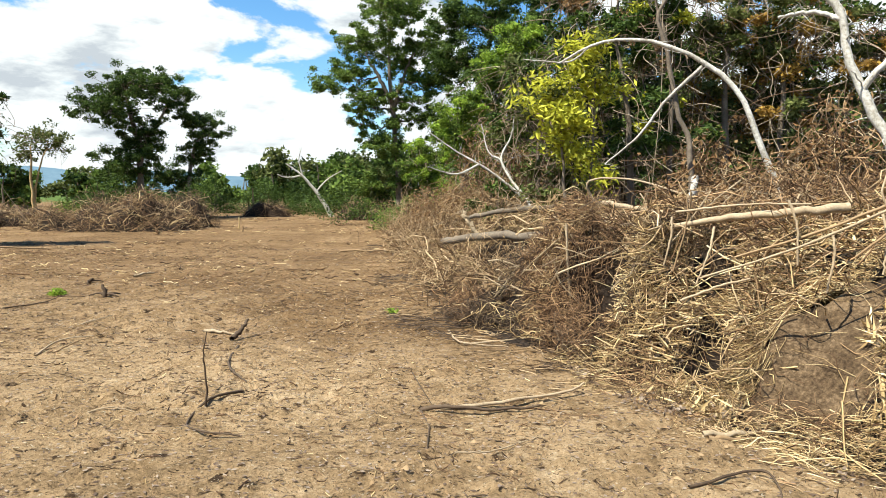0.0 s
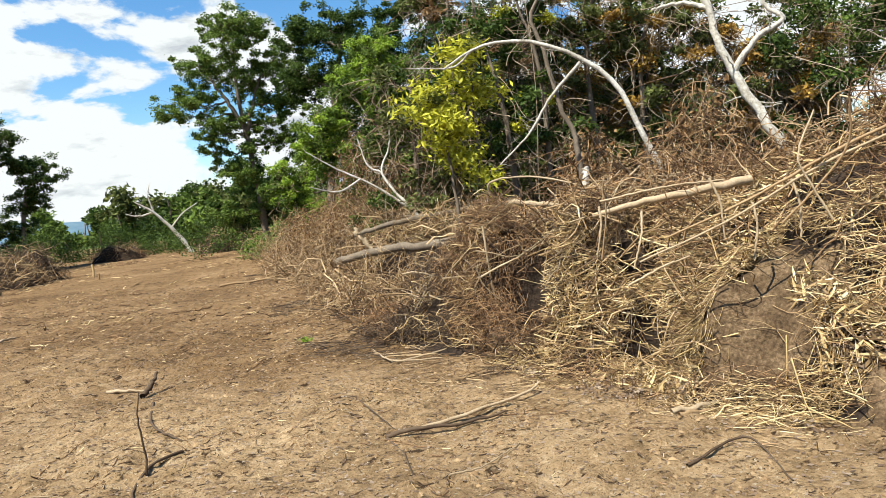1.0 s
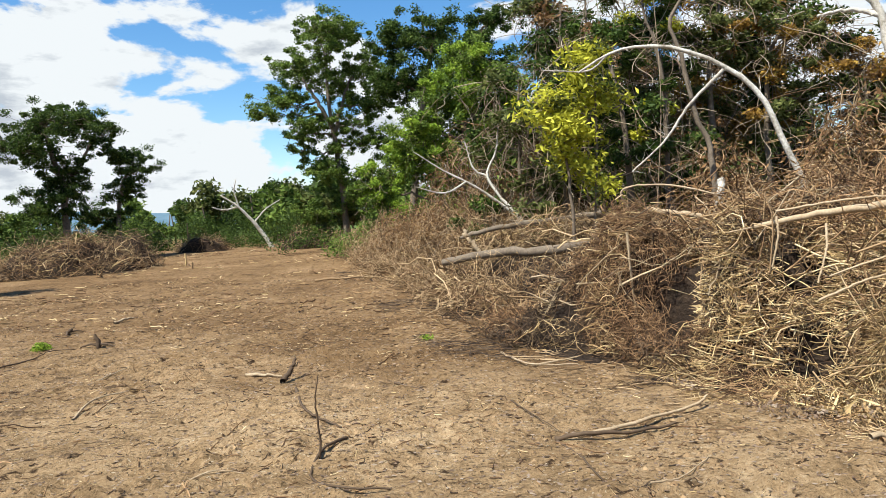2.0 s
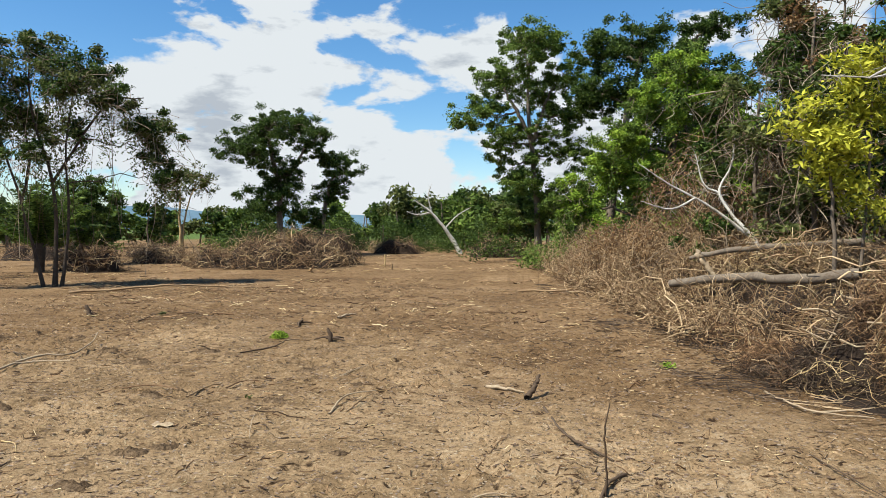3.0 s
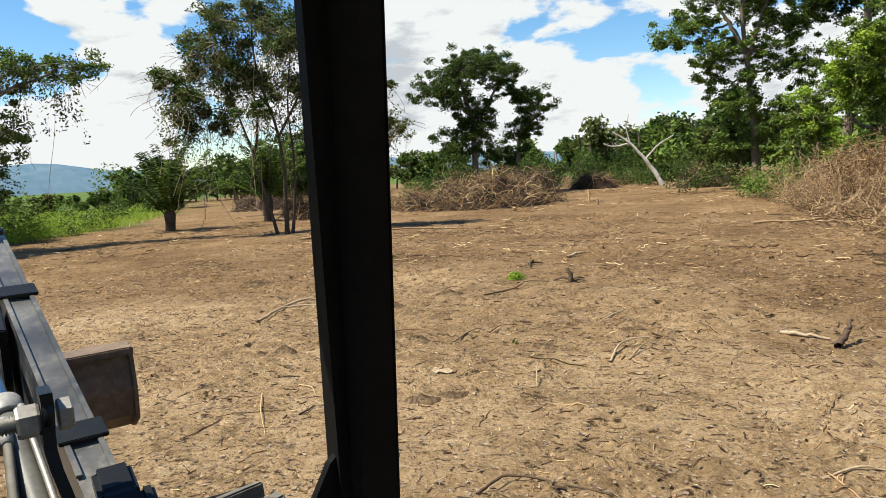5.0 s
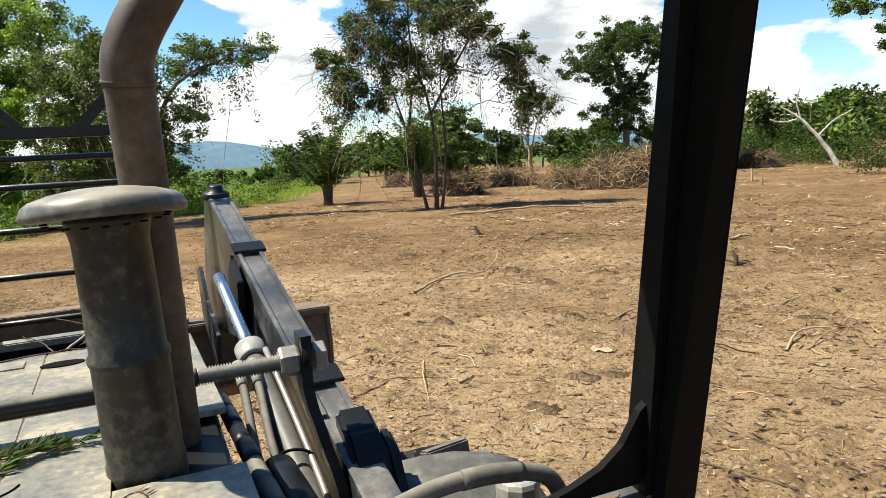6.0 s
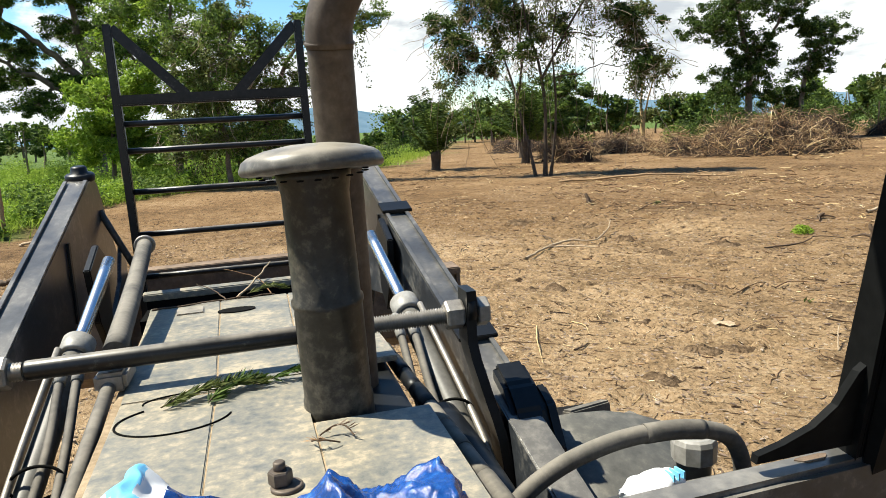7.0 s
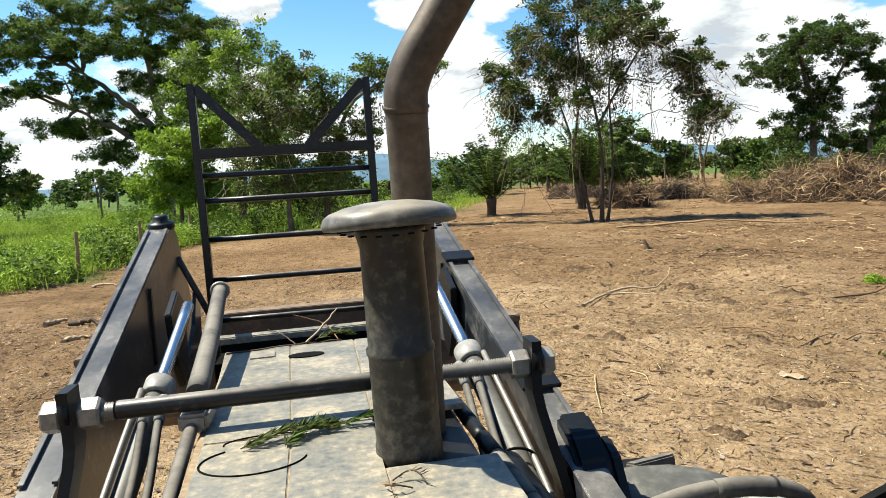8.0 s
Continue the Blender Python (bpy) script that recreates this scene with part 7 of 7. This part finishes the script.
STICKS = [
    ("long thin branch on the soil", [(-6.98, 7.02), (-6.62, 7.10, 0.03), (-6.25, 6.93), (-6.02, 6.80)], 0.013, PEELED),
    ("bent thin branch on the soil", [(-6.74, 6.2), (-6.66, 6.55, 0.03), (-6.52, 6.75)], 0.011, TWIG_GREY),
    ("crooked branch on the soil", [(-7.87, 7.26), (-7.69, 7.53, 0.03), (-6.99, 7.44)], 0.013, TWIG_DARK),
    ("long crooked branch lying in the open", [(-13.08, 12.25), (-13.16, 12.96, 0.03), (-12.97, 13.28, 0.05), (-12.44, 13.44, 0.02)], 0.024, PEELED),
    ("crooked forked branch lying in the open", [(-13.16, 13.1, 0.02), (-12.97, 13.6, 0.05), (-12.71, 13.9, 0.07), (-12.98, 14.9, 0.09), (-13.2, 15.5, 0.22)], 0.021, PEELED),
    ("thin dark twig beside a forked branch", [(-13.91, 14.08), (-13.5, 13.7, 0.06), (-13.17, 13.25)], 0.012, TWIG_DARK),
    ("thin brown twig on the far soil", [(-14.03, 18.47), (-14.15, 19.68, 0.06), (-14.24, 20.97)], 0.014, TWIG_DARK),
    ("long thin branch half in the soil", [(-10.82, 11.6), (-10.44, 11.85, 0.03), (-10.08, 11.88, 0.03), (-9.66, 11.57)], 0.012, TWIG_RED),
    ("bent thin branch on the soil", [(-9.46, 11.37), (-9.38, 11.89, 0.03), (-9.25, 12.27)], 0.013, TWIG_GREY),
    ("bent thin branch on the soil", [(-9.11, 11.86), (-9.06, 12.27, 0.02), (-8.88, 12.51)], 0.011, TWIG_RED),
    ("long thin branch by the green tuft", [(-10.09, 14.91), (-9.71, 15.73, 0.02), (-9.6, 16.2, 0.04), (-9.2, 16.4)], 0.014, TWIG_DARK),
    ("short pale piece of wood", [(-9.38, 19.59), (-9.2, 19.95, 0.02), (-9.08, 20.26)], 0.040, PEELED),
    ("pale stalk standing out of the soil", [(-7.99, 9.74), (-8.03, 9.9, 0.08), (-8.06, 10.1, 0.16)], 0.007, PEELED),
    ("short thin twig on the soil", [(-8.04, 10.27), (-7.95, 10.15, 0.03), (-7.89, 9.99)], 0.008, TWIG_DARK),
    ("short thin twig on the soil", [(-8.24, 9.62), (-8.12, 9.7, 0.02), (-8.04, 9.74)], 0.007, PEELED),
    ("thin pale stalk on the soil", [(-10.86, 9.1), (-10.5, 8.55, 0.03), (-10.14, 8.09)], 0.007, STRAW),
    ("thin pale stalk on the soil", [(-10.64, 9.48), (-10.4, 9.35, 0.02), (-10.22, 9.13)], 0.007, STRAW),
    ("short dark stick on soil", [(-10.11, 8.62), (-10.08, 8.75, 0.01), (-10.1, 8.87)], 0.012, TWIG_DARK),
    ("short dark stick on soil", [(-10.99, 9.6), (-10.9, 9.7, 0.01), (-10.8, 9.76)], 0.010, TWIG_DARK),
    ("split pale piece of wood", [(-20.0, 6.16), (-20.05, 6.36, 0.01), (-20.02, 6.55)], 0.050, PEELED),
    ("short dark log with a pale broken end", [(-19.69, 6.49), (-19.4, 6.7, 0.03), (-19.08, 6.86)], 0.055, TWIG_DARK),
    ("split pale piece of wood", [(-18.33, 5.95), (-18.3, 6.14, 0.01), (-18.21, 6.32)], 0.040, PEELED),
    ("pale branch at the pasture's edge", [(-24.91, 8.63), (-24.6, 8.8, 0.03), (-24.25, 8.96)], 0.040, PEELED),
    ("long pale pole across the clearing", [(-4.75, 27.37), (-2.69, 27.7, 0.05), (-1.29, 29.77, 0.2)], 0.045, TWIG_GREY),
    ("fallen limb under the vine-hung tree", [(-20.4, 25.6), (-17.2, 26.6, 0.15), (-14.6, 27.6, 0.05)], 0.05, TWIG_GREY),
    ("fallen limb on the clearing's edge", [(-16.0, 40.6), (-15.4, 38.6, 0.1), (-14.8, 37.0, 0.35)], 0.06, TWIG_GREY),
]
for k, (lab, pts, r, mat) in enumerate(BANK_STICKS):
    ground_stick(lab, pts, r, mat, 40 + k, bank=True)
for k, (lab, pts, r, mat) in enumerate(STICKS):
    ground_stick(lab, pts, r, mat, 80 + k)


def stump(x, y, h, r, lean, seed):
    """A charred splintered stub in the soil."""
    rng = np.random.default_rng(seed)
    root = thing("stump", pose(x, y, 0), "small dark splintered stump in scuffed soil", "stump", "stumps in the clearing")
    limb("stub", [(0, 0, -0.05), (lean * 0.4, 0, h * 0.5), (lean, 0.02, h)], r, r * 0.5, TWIG_DARK, root, 8, 0.008, seed)
    for k in range(3):
        a = rng.uniform(0, 6.28)
        limb("root_arm", [(0, 0, 0.02), (math.cos(a) * 0.16, math.sin(a) * 0.16, 0.05), (math.cos(a) * 0.34, math.sin(a) * 0.34, 0.0)], r * 0.5, r * 0.2, TWIG_DARK, root, 8, 0.006, seed + k)


def soil_clump(x, y, r, seed):
    """A low crumbled mound of turned soil with a broken outline."""
    n, m = 13, 26
    a, q = np.meshgrid(np.linspace(0, 2 * np.pi, m, endpoint=False), np.linspace(0.04, 1, n))
    edge = r * (0.85 + 0.4 * lumps(np.cos(a) * 1.6 + seed, np.sin(a) * 1.6, seed) + 0.2 * lumps(np.cos(a) * 4, np.sin(a) * 4 + seed, seed))
    px, py = 1.35 * q * edge * np.cos(a), q * edge * np.sin(a)
    rough = np.abs(lumps(px / 0.045 + seed, py / 0.045, seed + 1)) + 0.8 * np.abs(lumps(px / 0.085, py / 0.085 + seed, seed + 2))
    z = ground_height(x + px, y + py) + (0.10 + 0.55 * rough) * 0.42 * r * (1 - q ** 2) ** 0.7 - 0.035 * q ** 5 + 0.004
    v = np.stack([px, py, z], axis=-1).reshape(-1, 3)
    k = np.arange(m)
    f = np.concatenate([np.stack([i * m + k, i * m + (k + 1) % m, (i + 1) * m + (k + 1) % m, (i + 1) * m + k], axis=1)[:, ::-1] for i in range(n - 1)])
    ob = solid("soil_clump", v, f, PATCH_SOIL)
    ob.location = (x, y, 0)
    return tagged(ob, "crumbling dark clump of turned-up soil", "soil clump", "clumps of turned soil")


for k, (x, y, r) in enumerate([(-11.5, 10.55, 0.2), (-11.75, 10.35, 0.12), (-9.98, 11.42, 0.2), (-9.7, 11.6, 0.12), (-9.05, 9.2, 0.17), (-8.78, 9.4, 0.15), (-9.05, 8.22, 0.15), (-8.25, 11.3, 0.14),
                               (-15.6, 15.8, 0.26), (-10.7, 14.81, 0.22), (-11.37, 13.74, 0.2), (-12.49, 14.69, 0.2), (-9.92, 9.8, 0.1), (-13.9, 15.9, 0.22), (-8.4, 13.2, 0.16), (-7.2, 12.1, 0.15), (-6.9, 9.3, 0.12)]):
    soil_clump(x, y, r, 500 + k)


def paper_scrap(x, y):
    """A crumpled pale scrap trodden into the soil."""
    u, w = np.meshgrid(np.linspace(-1, 1, 11), np.linspace(-1, 1, 8))
    z = 0.022 * np.abs(lumps(u * 2.3, w * 2.1, 71)) + 0.012 * lumps(u * 5, w * 5, 72) + 0.03
    edge = 1 + 0.25 * lumps(u * 1.7, w * 1.9, 73)
    top = np.stack([0.115 * u * edge, 0.075 * w * edge, z], axis=-1).reshape(-1, 3)
    a = (np.arange(7)[:, None] * 11 + np.arange(10)).ravel()
    up = np.stack([a, a + 1, a + 12, a + 11], axis=1)
    ob = solid("paper_scrap", np.concatenate([top, top - np.array([0, 0, 0.004])]), np.concatenate([up, up[:, ::-1] + 88]), PEELED)
    ob.location = (x, y, float(ground_height(np.array(x), np.array(y))))
    return tagged(ob, "crumpled pale scrap lying on scraped soil", "scrap")


paper_scrap(-9.16, 10.13)
stump(-8.75, 16.35, 0.24, 0.055, -0.06, 1)
stump(-15.9, 19.6, 0.26, 0.07, -0.12, 2)
stump(-10.1, 18.6, 0.10, 0.05, 0.1, 3)
stump(-15.6, 73.3, 0.9, 0.25, 0.0, 4)
stump(-8.1, 63.6, 0.7, 0.2, 0.1, 5)


def stake(x, y, h, mat, seed, label):
    ob = limb("stake", [(0, 0, -0.1), (0.02, 0, h * 0.5), (0.0, 0.02, h)], 0.055, 0.05, mat, None, 6, 0.005, seed)
    ob.location = (x, y, 0)
    tagged(ob, label, "stake", "stakes and posts")


stake(-12.3, 43.6, 0.75, STRAW, 1, "short pale wooden stake in the soil")
stake(-11.4, 40.5, 0.35, TWIG_GREY, 2, "short grey wooden stake in the soil")
stake(-16.4, 66.5, 2.6, TWIG_GREY, 3, "slim grey fence post")
for k, (x, y) in enumerate(((-27.0, 9.0), (-31.0, 12.3), (-36.3, 16.6), (-23.4, 4.9))):
    stake(x, y, 1.25, TWIG_GREY, 10 + k, "weathered wooden fence post at the pasture's edge")


def weed(x, y, reach, seed, mat=LEAF_BRIGHT, n=240):
    rng = np.random.default_rng(seed)
    d = rng.normal(size=(n, 3))
    d /= np.linalg.norm(d, axis=1, keepdims=True)
    p = d * (rng.random(n) ** 0.5 * reach)[:, None]
    p[:, 2] = np.abs(p[:, 2]) * 0.75 + 0.01
    ob = solid("weed", *blades(rng, p, 0.075, 0.035), mat)
    ob.location = (x, y, float(ground_height(np.array(x), np.array(y))))
    tagged(ob, "small green weed sprouting from bare soil", "weed", "weeds in the clearing")


weed(-9.95, 16.75, 0.20, 1)
weed(*on_bank(-6.85, 9.95), 0.07, 2, LEAF_OLIVE, 8)
weed(*on_bank(-0.9, 12.9), 0.14, 5, LEAF_BRIGHT, 60)
weed(*on_bank(4.5, 5.2), 0.35, 6, LEAF_BRIGHT, 260)
weed(-14.2, 20.1, 0.10, 8, LEAF_OLIVE, 50)


def brush_heap(x, y, wide, deep, high, n, seed, label="heap of dry brown brushwood", dark=0.25, pale=0.15):
    """A pushed-up heap of brush with a matted core, near black for the shade inside."""
    rng = np.random.default_rng(seed)
    root = thing("brush_heap", pose(x, y, 0), label, "brush heap", "brush heaps round the clearing")

    def height(px, py):
        q = 1 - (px / wide) ** 2 - (py / deep) ** 2
        return high * np.sqrt(np.clip(q, 0, 1)) * (0.72 + 0.5 * lumps(px / 1.1 + seed, py / 1.1, seed) + 0.26 * lumps(px / 0.5, py / 0.5, seed + 1))
    gx, gy = np.meshgrid(np.linspace(-wide, wide, 44), np.linspace(-deep, deep, 30))
    v = np.stack([gx, gy, height(gx, gy) * 0.85 - 0.04], axis=-1).reshape(-1, 3)
    a = (np.arange(29)[:, None] * 44 + np.arange(43)).ravel()
    solid("core", v, np.stack([a, a + 1, a + 45, a + 44], axis=1), BRUSH_CORE_SHADE, root, smooth=True)
    r2, an = np.sqrt(rng.random(n)), rng.uniform(0, 6.283, n)
    px, py = r2 * np.cos(an) * wide * 1.05, r2 * np.sin(an) * deep * 1.05
    mid = np.stack([px, py, height(px, py) * rng.uniform(0.6, 1.05, n) + 0.05], axis=1)
    d = rng.normal(size=(n, 3))
    d[:, 2] = d[:, 2] * 0.6 + 0.25
    d /= np.linalg.norm(d, axis=1, keepdims=True)
    ln = rng.uniform(0.25, 0.9, n)[:, None] * np.where(rng.random(n) < 0.08, 1.7, 1.0)[:, None]
    p = wander(rng, mid - d * ln, mid + d * ln, 5, 0.16)
    p[:, :, 2] = np.maximum(p[:, :, 2], 0.01)
    rr = rng.uniform(0.007, 0.018, n)[:, None] * np.linspace(1.1, 0.6, 5)[None]
    cuts = [0, int(n * pale), int(n * (pale + (1 - dark - pale) * 0.5)), int(n * (1 - dark)), n]
    for a, b, mat in zip(cuts, cuts[1:], (STRAW, TWIG_GREY, TWIG_RED, TWIG_DARK)):
        if b > a:
            solid("brushwood", *tubes(p[a:b], rr[a:b], 3), mat, root)


brush_heap(-19.2, 42.9, 4.6, 2.4, 2.0, 3000, 3, pale=0.18, dark=0.22)
brush_heap(-16.4, 45.2, 2.0, 1.6, 2.3, 1000, 5, "heap of dark uprooted brushwood and roots", dark=0.6, pale=0.08)
brush_heap(-15.0, 66.0, 2.2, 1.6, 1.6, 500, 7)
brush_heap(-27.5, 46.5, 2.0, 1.5, 1.2, 700, 9)
brush_heap(-27.0, 37.5, 1.5, 1.2, 1.2, 600, 11, "heap of brushwood behind the vine-hung tree")
brush_heap(-33.5, 57.0, 2.4, 1.6, 1.1, 500, 13)
brush_heap(-5.4, 60.0, 2.6, 2.0, 1.8, 700, 15)
brush_heap(-38.5, 50.0, 2.5, 2.0, 1.4, 500, 17)

# ---------------------------------------------------------------- loose litter


def cleared_points(rng, n, power=1.0):
    """Places in the clearing, thickest where the ground is nearest to the track."""
    x = rng.uniform(-21, 5.5, n * 3)
    y = 3.2 + 26 * rng.random(n * 3) ** power
    bx, by = from_world(x, y)
    ok = (bx < foot_x(by) + 0.6) & (x > pasture_edge(y))
    return x[ok][:n], y[ok][:n]


def litter():
    rng = np.random.default_rng(81)
    for count, lr, rr, mat, lab in ((3600, (0.02, 0.10), (0.0024, 0.0065), TWIG_DARK, "broken dark twigs"), (6500, (0.02, 0.13), (0.0024, 0.0070), TWIG_RED, "broken brown twigs"), (4200, (0.02, 0.11), (0.0018, 0.0050), STRAW, "pale twigs and stalks"),
                                    (150, (0.25, 0.6), (0.003, 0.007), TWIG_RED, "longer brown twigs")):
        x, y = cleared_points(rng, int(count * 1.8), 1.5)
        drift = lumps(x / 1.1, y / 1.1, 87) + 0.6 * lumps(x / 0.4, y / 0.4, 88) > rng.normal(-0.05, 0.35, len(x))
        x, y = x[drift], y[drift]
        n = len(x)
        # twigs gather in drifts
        an = rng.uniform(0, 6.283, n)
        ln = rng.uniform(lr[0], lr[1], n) * (0.7 + 0.04 * y)
        t = np.linspace(-0.5, 0.5, 5)
        px = x[:, None] + np.cos(an)[:, None] * ln[:, None] * t + rng.normal(0, 0.03, (n, 5)) * ln[:, None]
        py = y[:, None] + np.sin(an)[:, None] * ln[:, None] * t + rng.normal(0, 0.03, (n, 5)) * ln[:, None]
        r = rng.uniform(rr[0], rr[1], n) * (0.8 + 0.035 * y)
        pz = ground_height(px, py) + r[:, None] + rng.random((n, 1)) * 0.006 * np.abs(t[None] * 2) ** 2
        ob = solid("ground_twigs", *tubes(np.stack([px, py, pz], axis=-1), r[:, None] * np.ones((1, 5)), 3), mat)
        tagged(ob, lab + " strewn over the bare soil", "twigs", kind="stuff")
    x, y = cleared_points(rng, 42000, 1.5)
    n = len(x)
    c = np.stack([x, y, ground_height(x, y) + 0.008], axis=1)
    flat = np.stack([rng.normal(size=n), rng.normal(size=n), rng.normal(0, 0.12, n)], axis=1)
    v, f = blades(rng, c, 0.058, 0.032, along=flat)
    lift = v.reshape(n, 4, 3)
    lift[:, :, 2] = c[:, None, 2] + (lift[:, :, 2] - c[:, None, 2]) * 0.35
    tagged(solid("leaf_chips", lift.reshape(-1, 3), f, LEAF_DEAD), "pale dead leaf scraps scattered on the soil", "leaf litter", kind="stuff")
    # brush scraps over the farther ground
    for count, mat, lab in ((3000, TWIG_RED, "brown scraps of brush"), (1500, STRAW, "pale scraps of brush")):
        y = rng.uniform(18, 62, count)
        x = rng.uniform(-34, 0, count)
        bx, by = from_world(x, y)
        ok = (x > pasture_edge(y)) & (bx < foot_x(by)) & (lumps(x / 3.5, y / 3.5, 89) + 0.5 * lumps(x / 1.1, y / 1.1, 90) > -0.1)
        x, y = x[ok], y[ok]
        n = len(x)
        an = rng.uniform(0, 6.283, n)
        ln = rng.uniform(0.12, 0.45, n)
        t = np.linspace(-0.5, 0.5, 5)
        px = x[:, None] + np.cos(an)[:, None] * ln[:, None] * t + rng.normal(0, 0.03, (n, 5)) * ln[:, None]
        py = y[:, None] + np.sin(an)[:, None] * ln[:, None] * t + rng.normal(0, 0.06, (n, 5)) * ln[:, None]
        r = rng.uniform(0.007, 0.018, n)
        pz = ground_height(px, py) + r[:, None] + rng.random((n, 5)) * 0.05
        ob = solid("ground_twigs", *tubes(np.stack([px, py, pz], axis=-1), r[:, None] * np.ones((1, 5)), 3), mat)
        tagged(ob, lab + " left on the cleared ground", "twigs", kind="stuff")
    # clods
    x, y = cleared_points(rng, 120000, 1.7)
    gate = lumps(x / 0.8, y / 0.8, 85) + 0.6 * lumps(x / 0.3, y / 0.3, 86) > rng.normal(0.27, 0.22, len(x))
    x, y = x[gate], y[gate]
    n = len(x)
    octa = np.array([(1, 0, 0), (0, 1, 0), (-1, 0, 0), (0, -1, 0), (0, 0, 0.50)], float)
    octa[:4, 2] = -0.35
    tri = np.array([(0, 1, 4), (1, 2, 4), (2, 3, 4), (3, 0, 4)])
    s = (0.007 + 0.034 * rng.random(n) ** 3.5) * (0.8 + 0.02 * y)
    an = rng.uniform(0, 6.283, n)
    o = octa[None] * (s[:, None, None] * rng.uniform(0.4, 1.6, (n, 5, 3)))
    ox = o[:, :, 0] * np.cos(an)[:, None] - o[:, :, 1] * np.sin(an)[:, None]
    oy = o[:, :, 0] * np.sin(an)[:, None] + o[:, :, 1] * np.cos(an)[:, None]
    v = np.stack([x[:, None] + ox, y[:, None] + oy, ground_height(x, y)[:, None] + o[:, :, 2] + 0.05 * s[:, None]], axis=-1).reshape(-1, 3)
    f = (tri[None] + 5 * np.arange(n)[:, None, None]).reshape(-1, 3)
    tagged(solid("soil_clods", v, f, CLOD), "crumbs and clods of brown soil", "clods", kind="stuff")


CLOD = surface("clod_soil", [(0.3, (0.085, 0.050, 0.023)), (0.5, (0.185, 0.114, 0.055)), (0.75, (0.32, 0.215, 0.115))], 0.95, scale=2, fine=20, bump=0, island=True)
litter()


def bank_leaves():
    """Withered leaves caught in the bank."""
    rng = np.random.default_rng(91)
    for n, xr, yr, sr, size, lift, mat in ((5600, (2.5, 9), (4, 14), (1.6, 6.5), 0.085, 0.55, LEAF_BROWN), (3000, (1.2, 4.5), (4.8, 9.4), (-0.4, 2.6), 0.06, 0.08, LEAF_DEAD), (3500, (-1, 5), (12, 30), (0, 5), 0.07, 0.5, LEAF_BROWN),
                                             (3200, (1.8, 6), (4.6, 9.4), (0, 3.2), 0.30, 0.14, STRAW), (2200, (3.4, 8), (9.0, 14.5), (1.8, 6.5), 0.12, 0.9, LEAF_BROWN)):
        x, y = rng.uniform(*xr, n * 4), rng.uniform(*yr, n * 4)
        s = x - foot_x(y)
        ok = np.flatnonzero((s > sr[0]) & (s < sr[1]) & (lumps(x / 0.7, y / 0.7, 92) > -0.1))[:n]
        x, y = x[ok], y[ok]
        c = np.stack([x, y, np.maximum(bank(x, y), 0) + 0.02 + lift * rng.random(len(x)) ** 2], axis=1)
        solid("dead_leaves", *blades(rng, c, size, min(size * 0.5, 0.03), 0.3), mat, DEBRIS, "withered dry leaves")


bank_leaves()
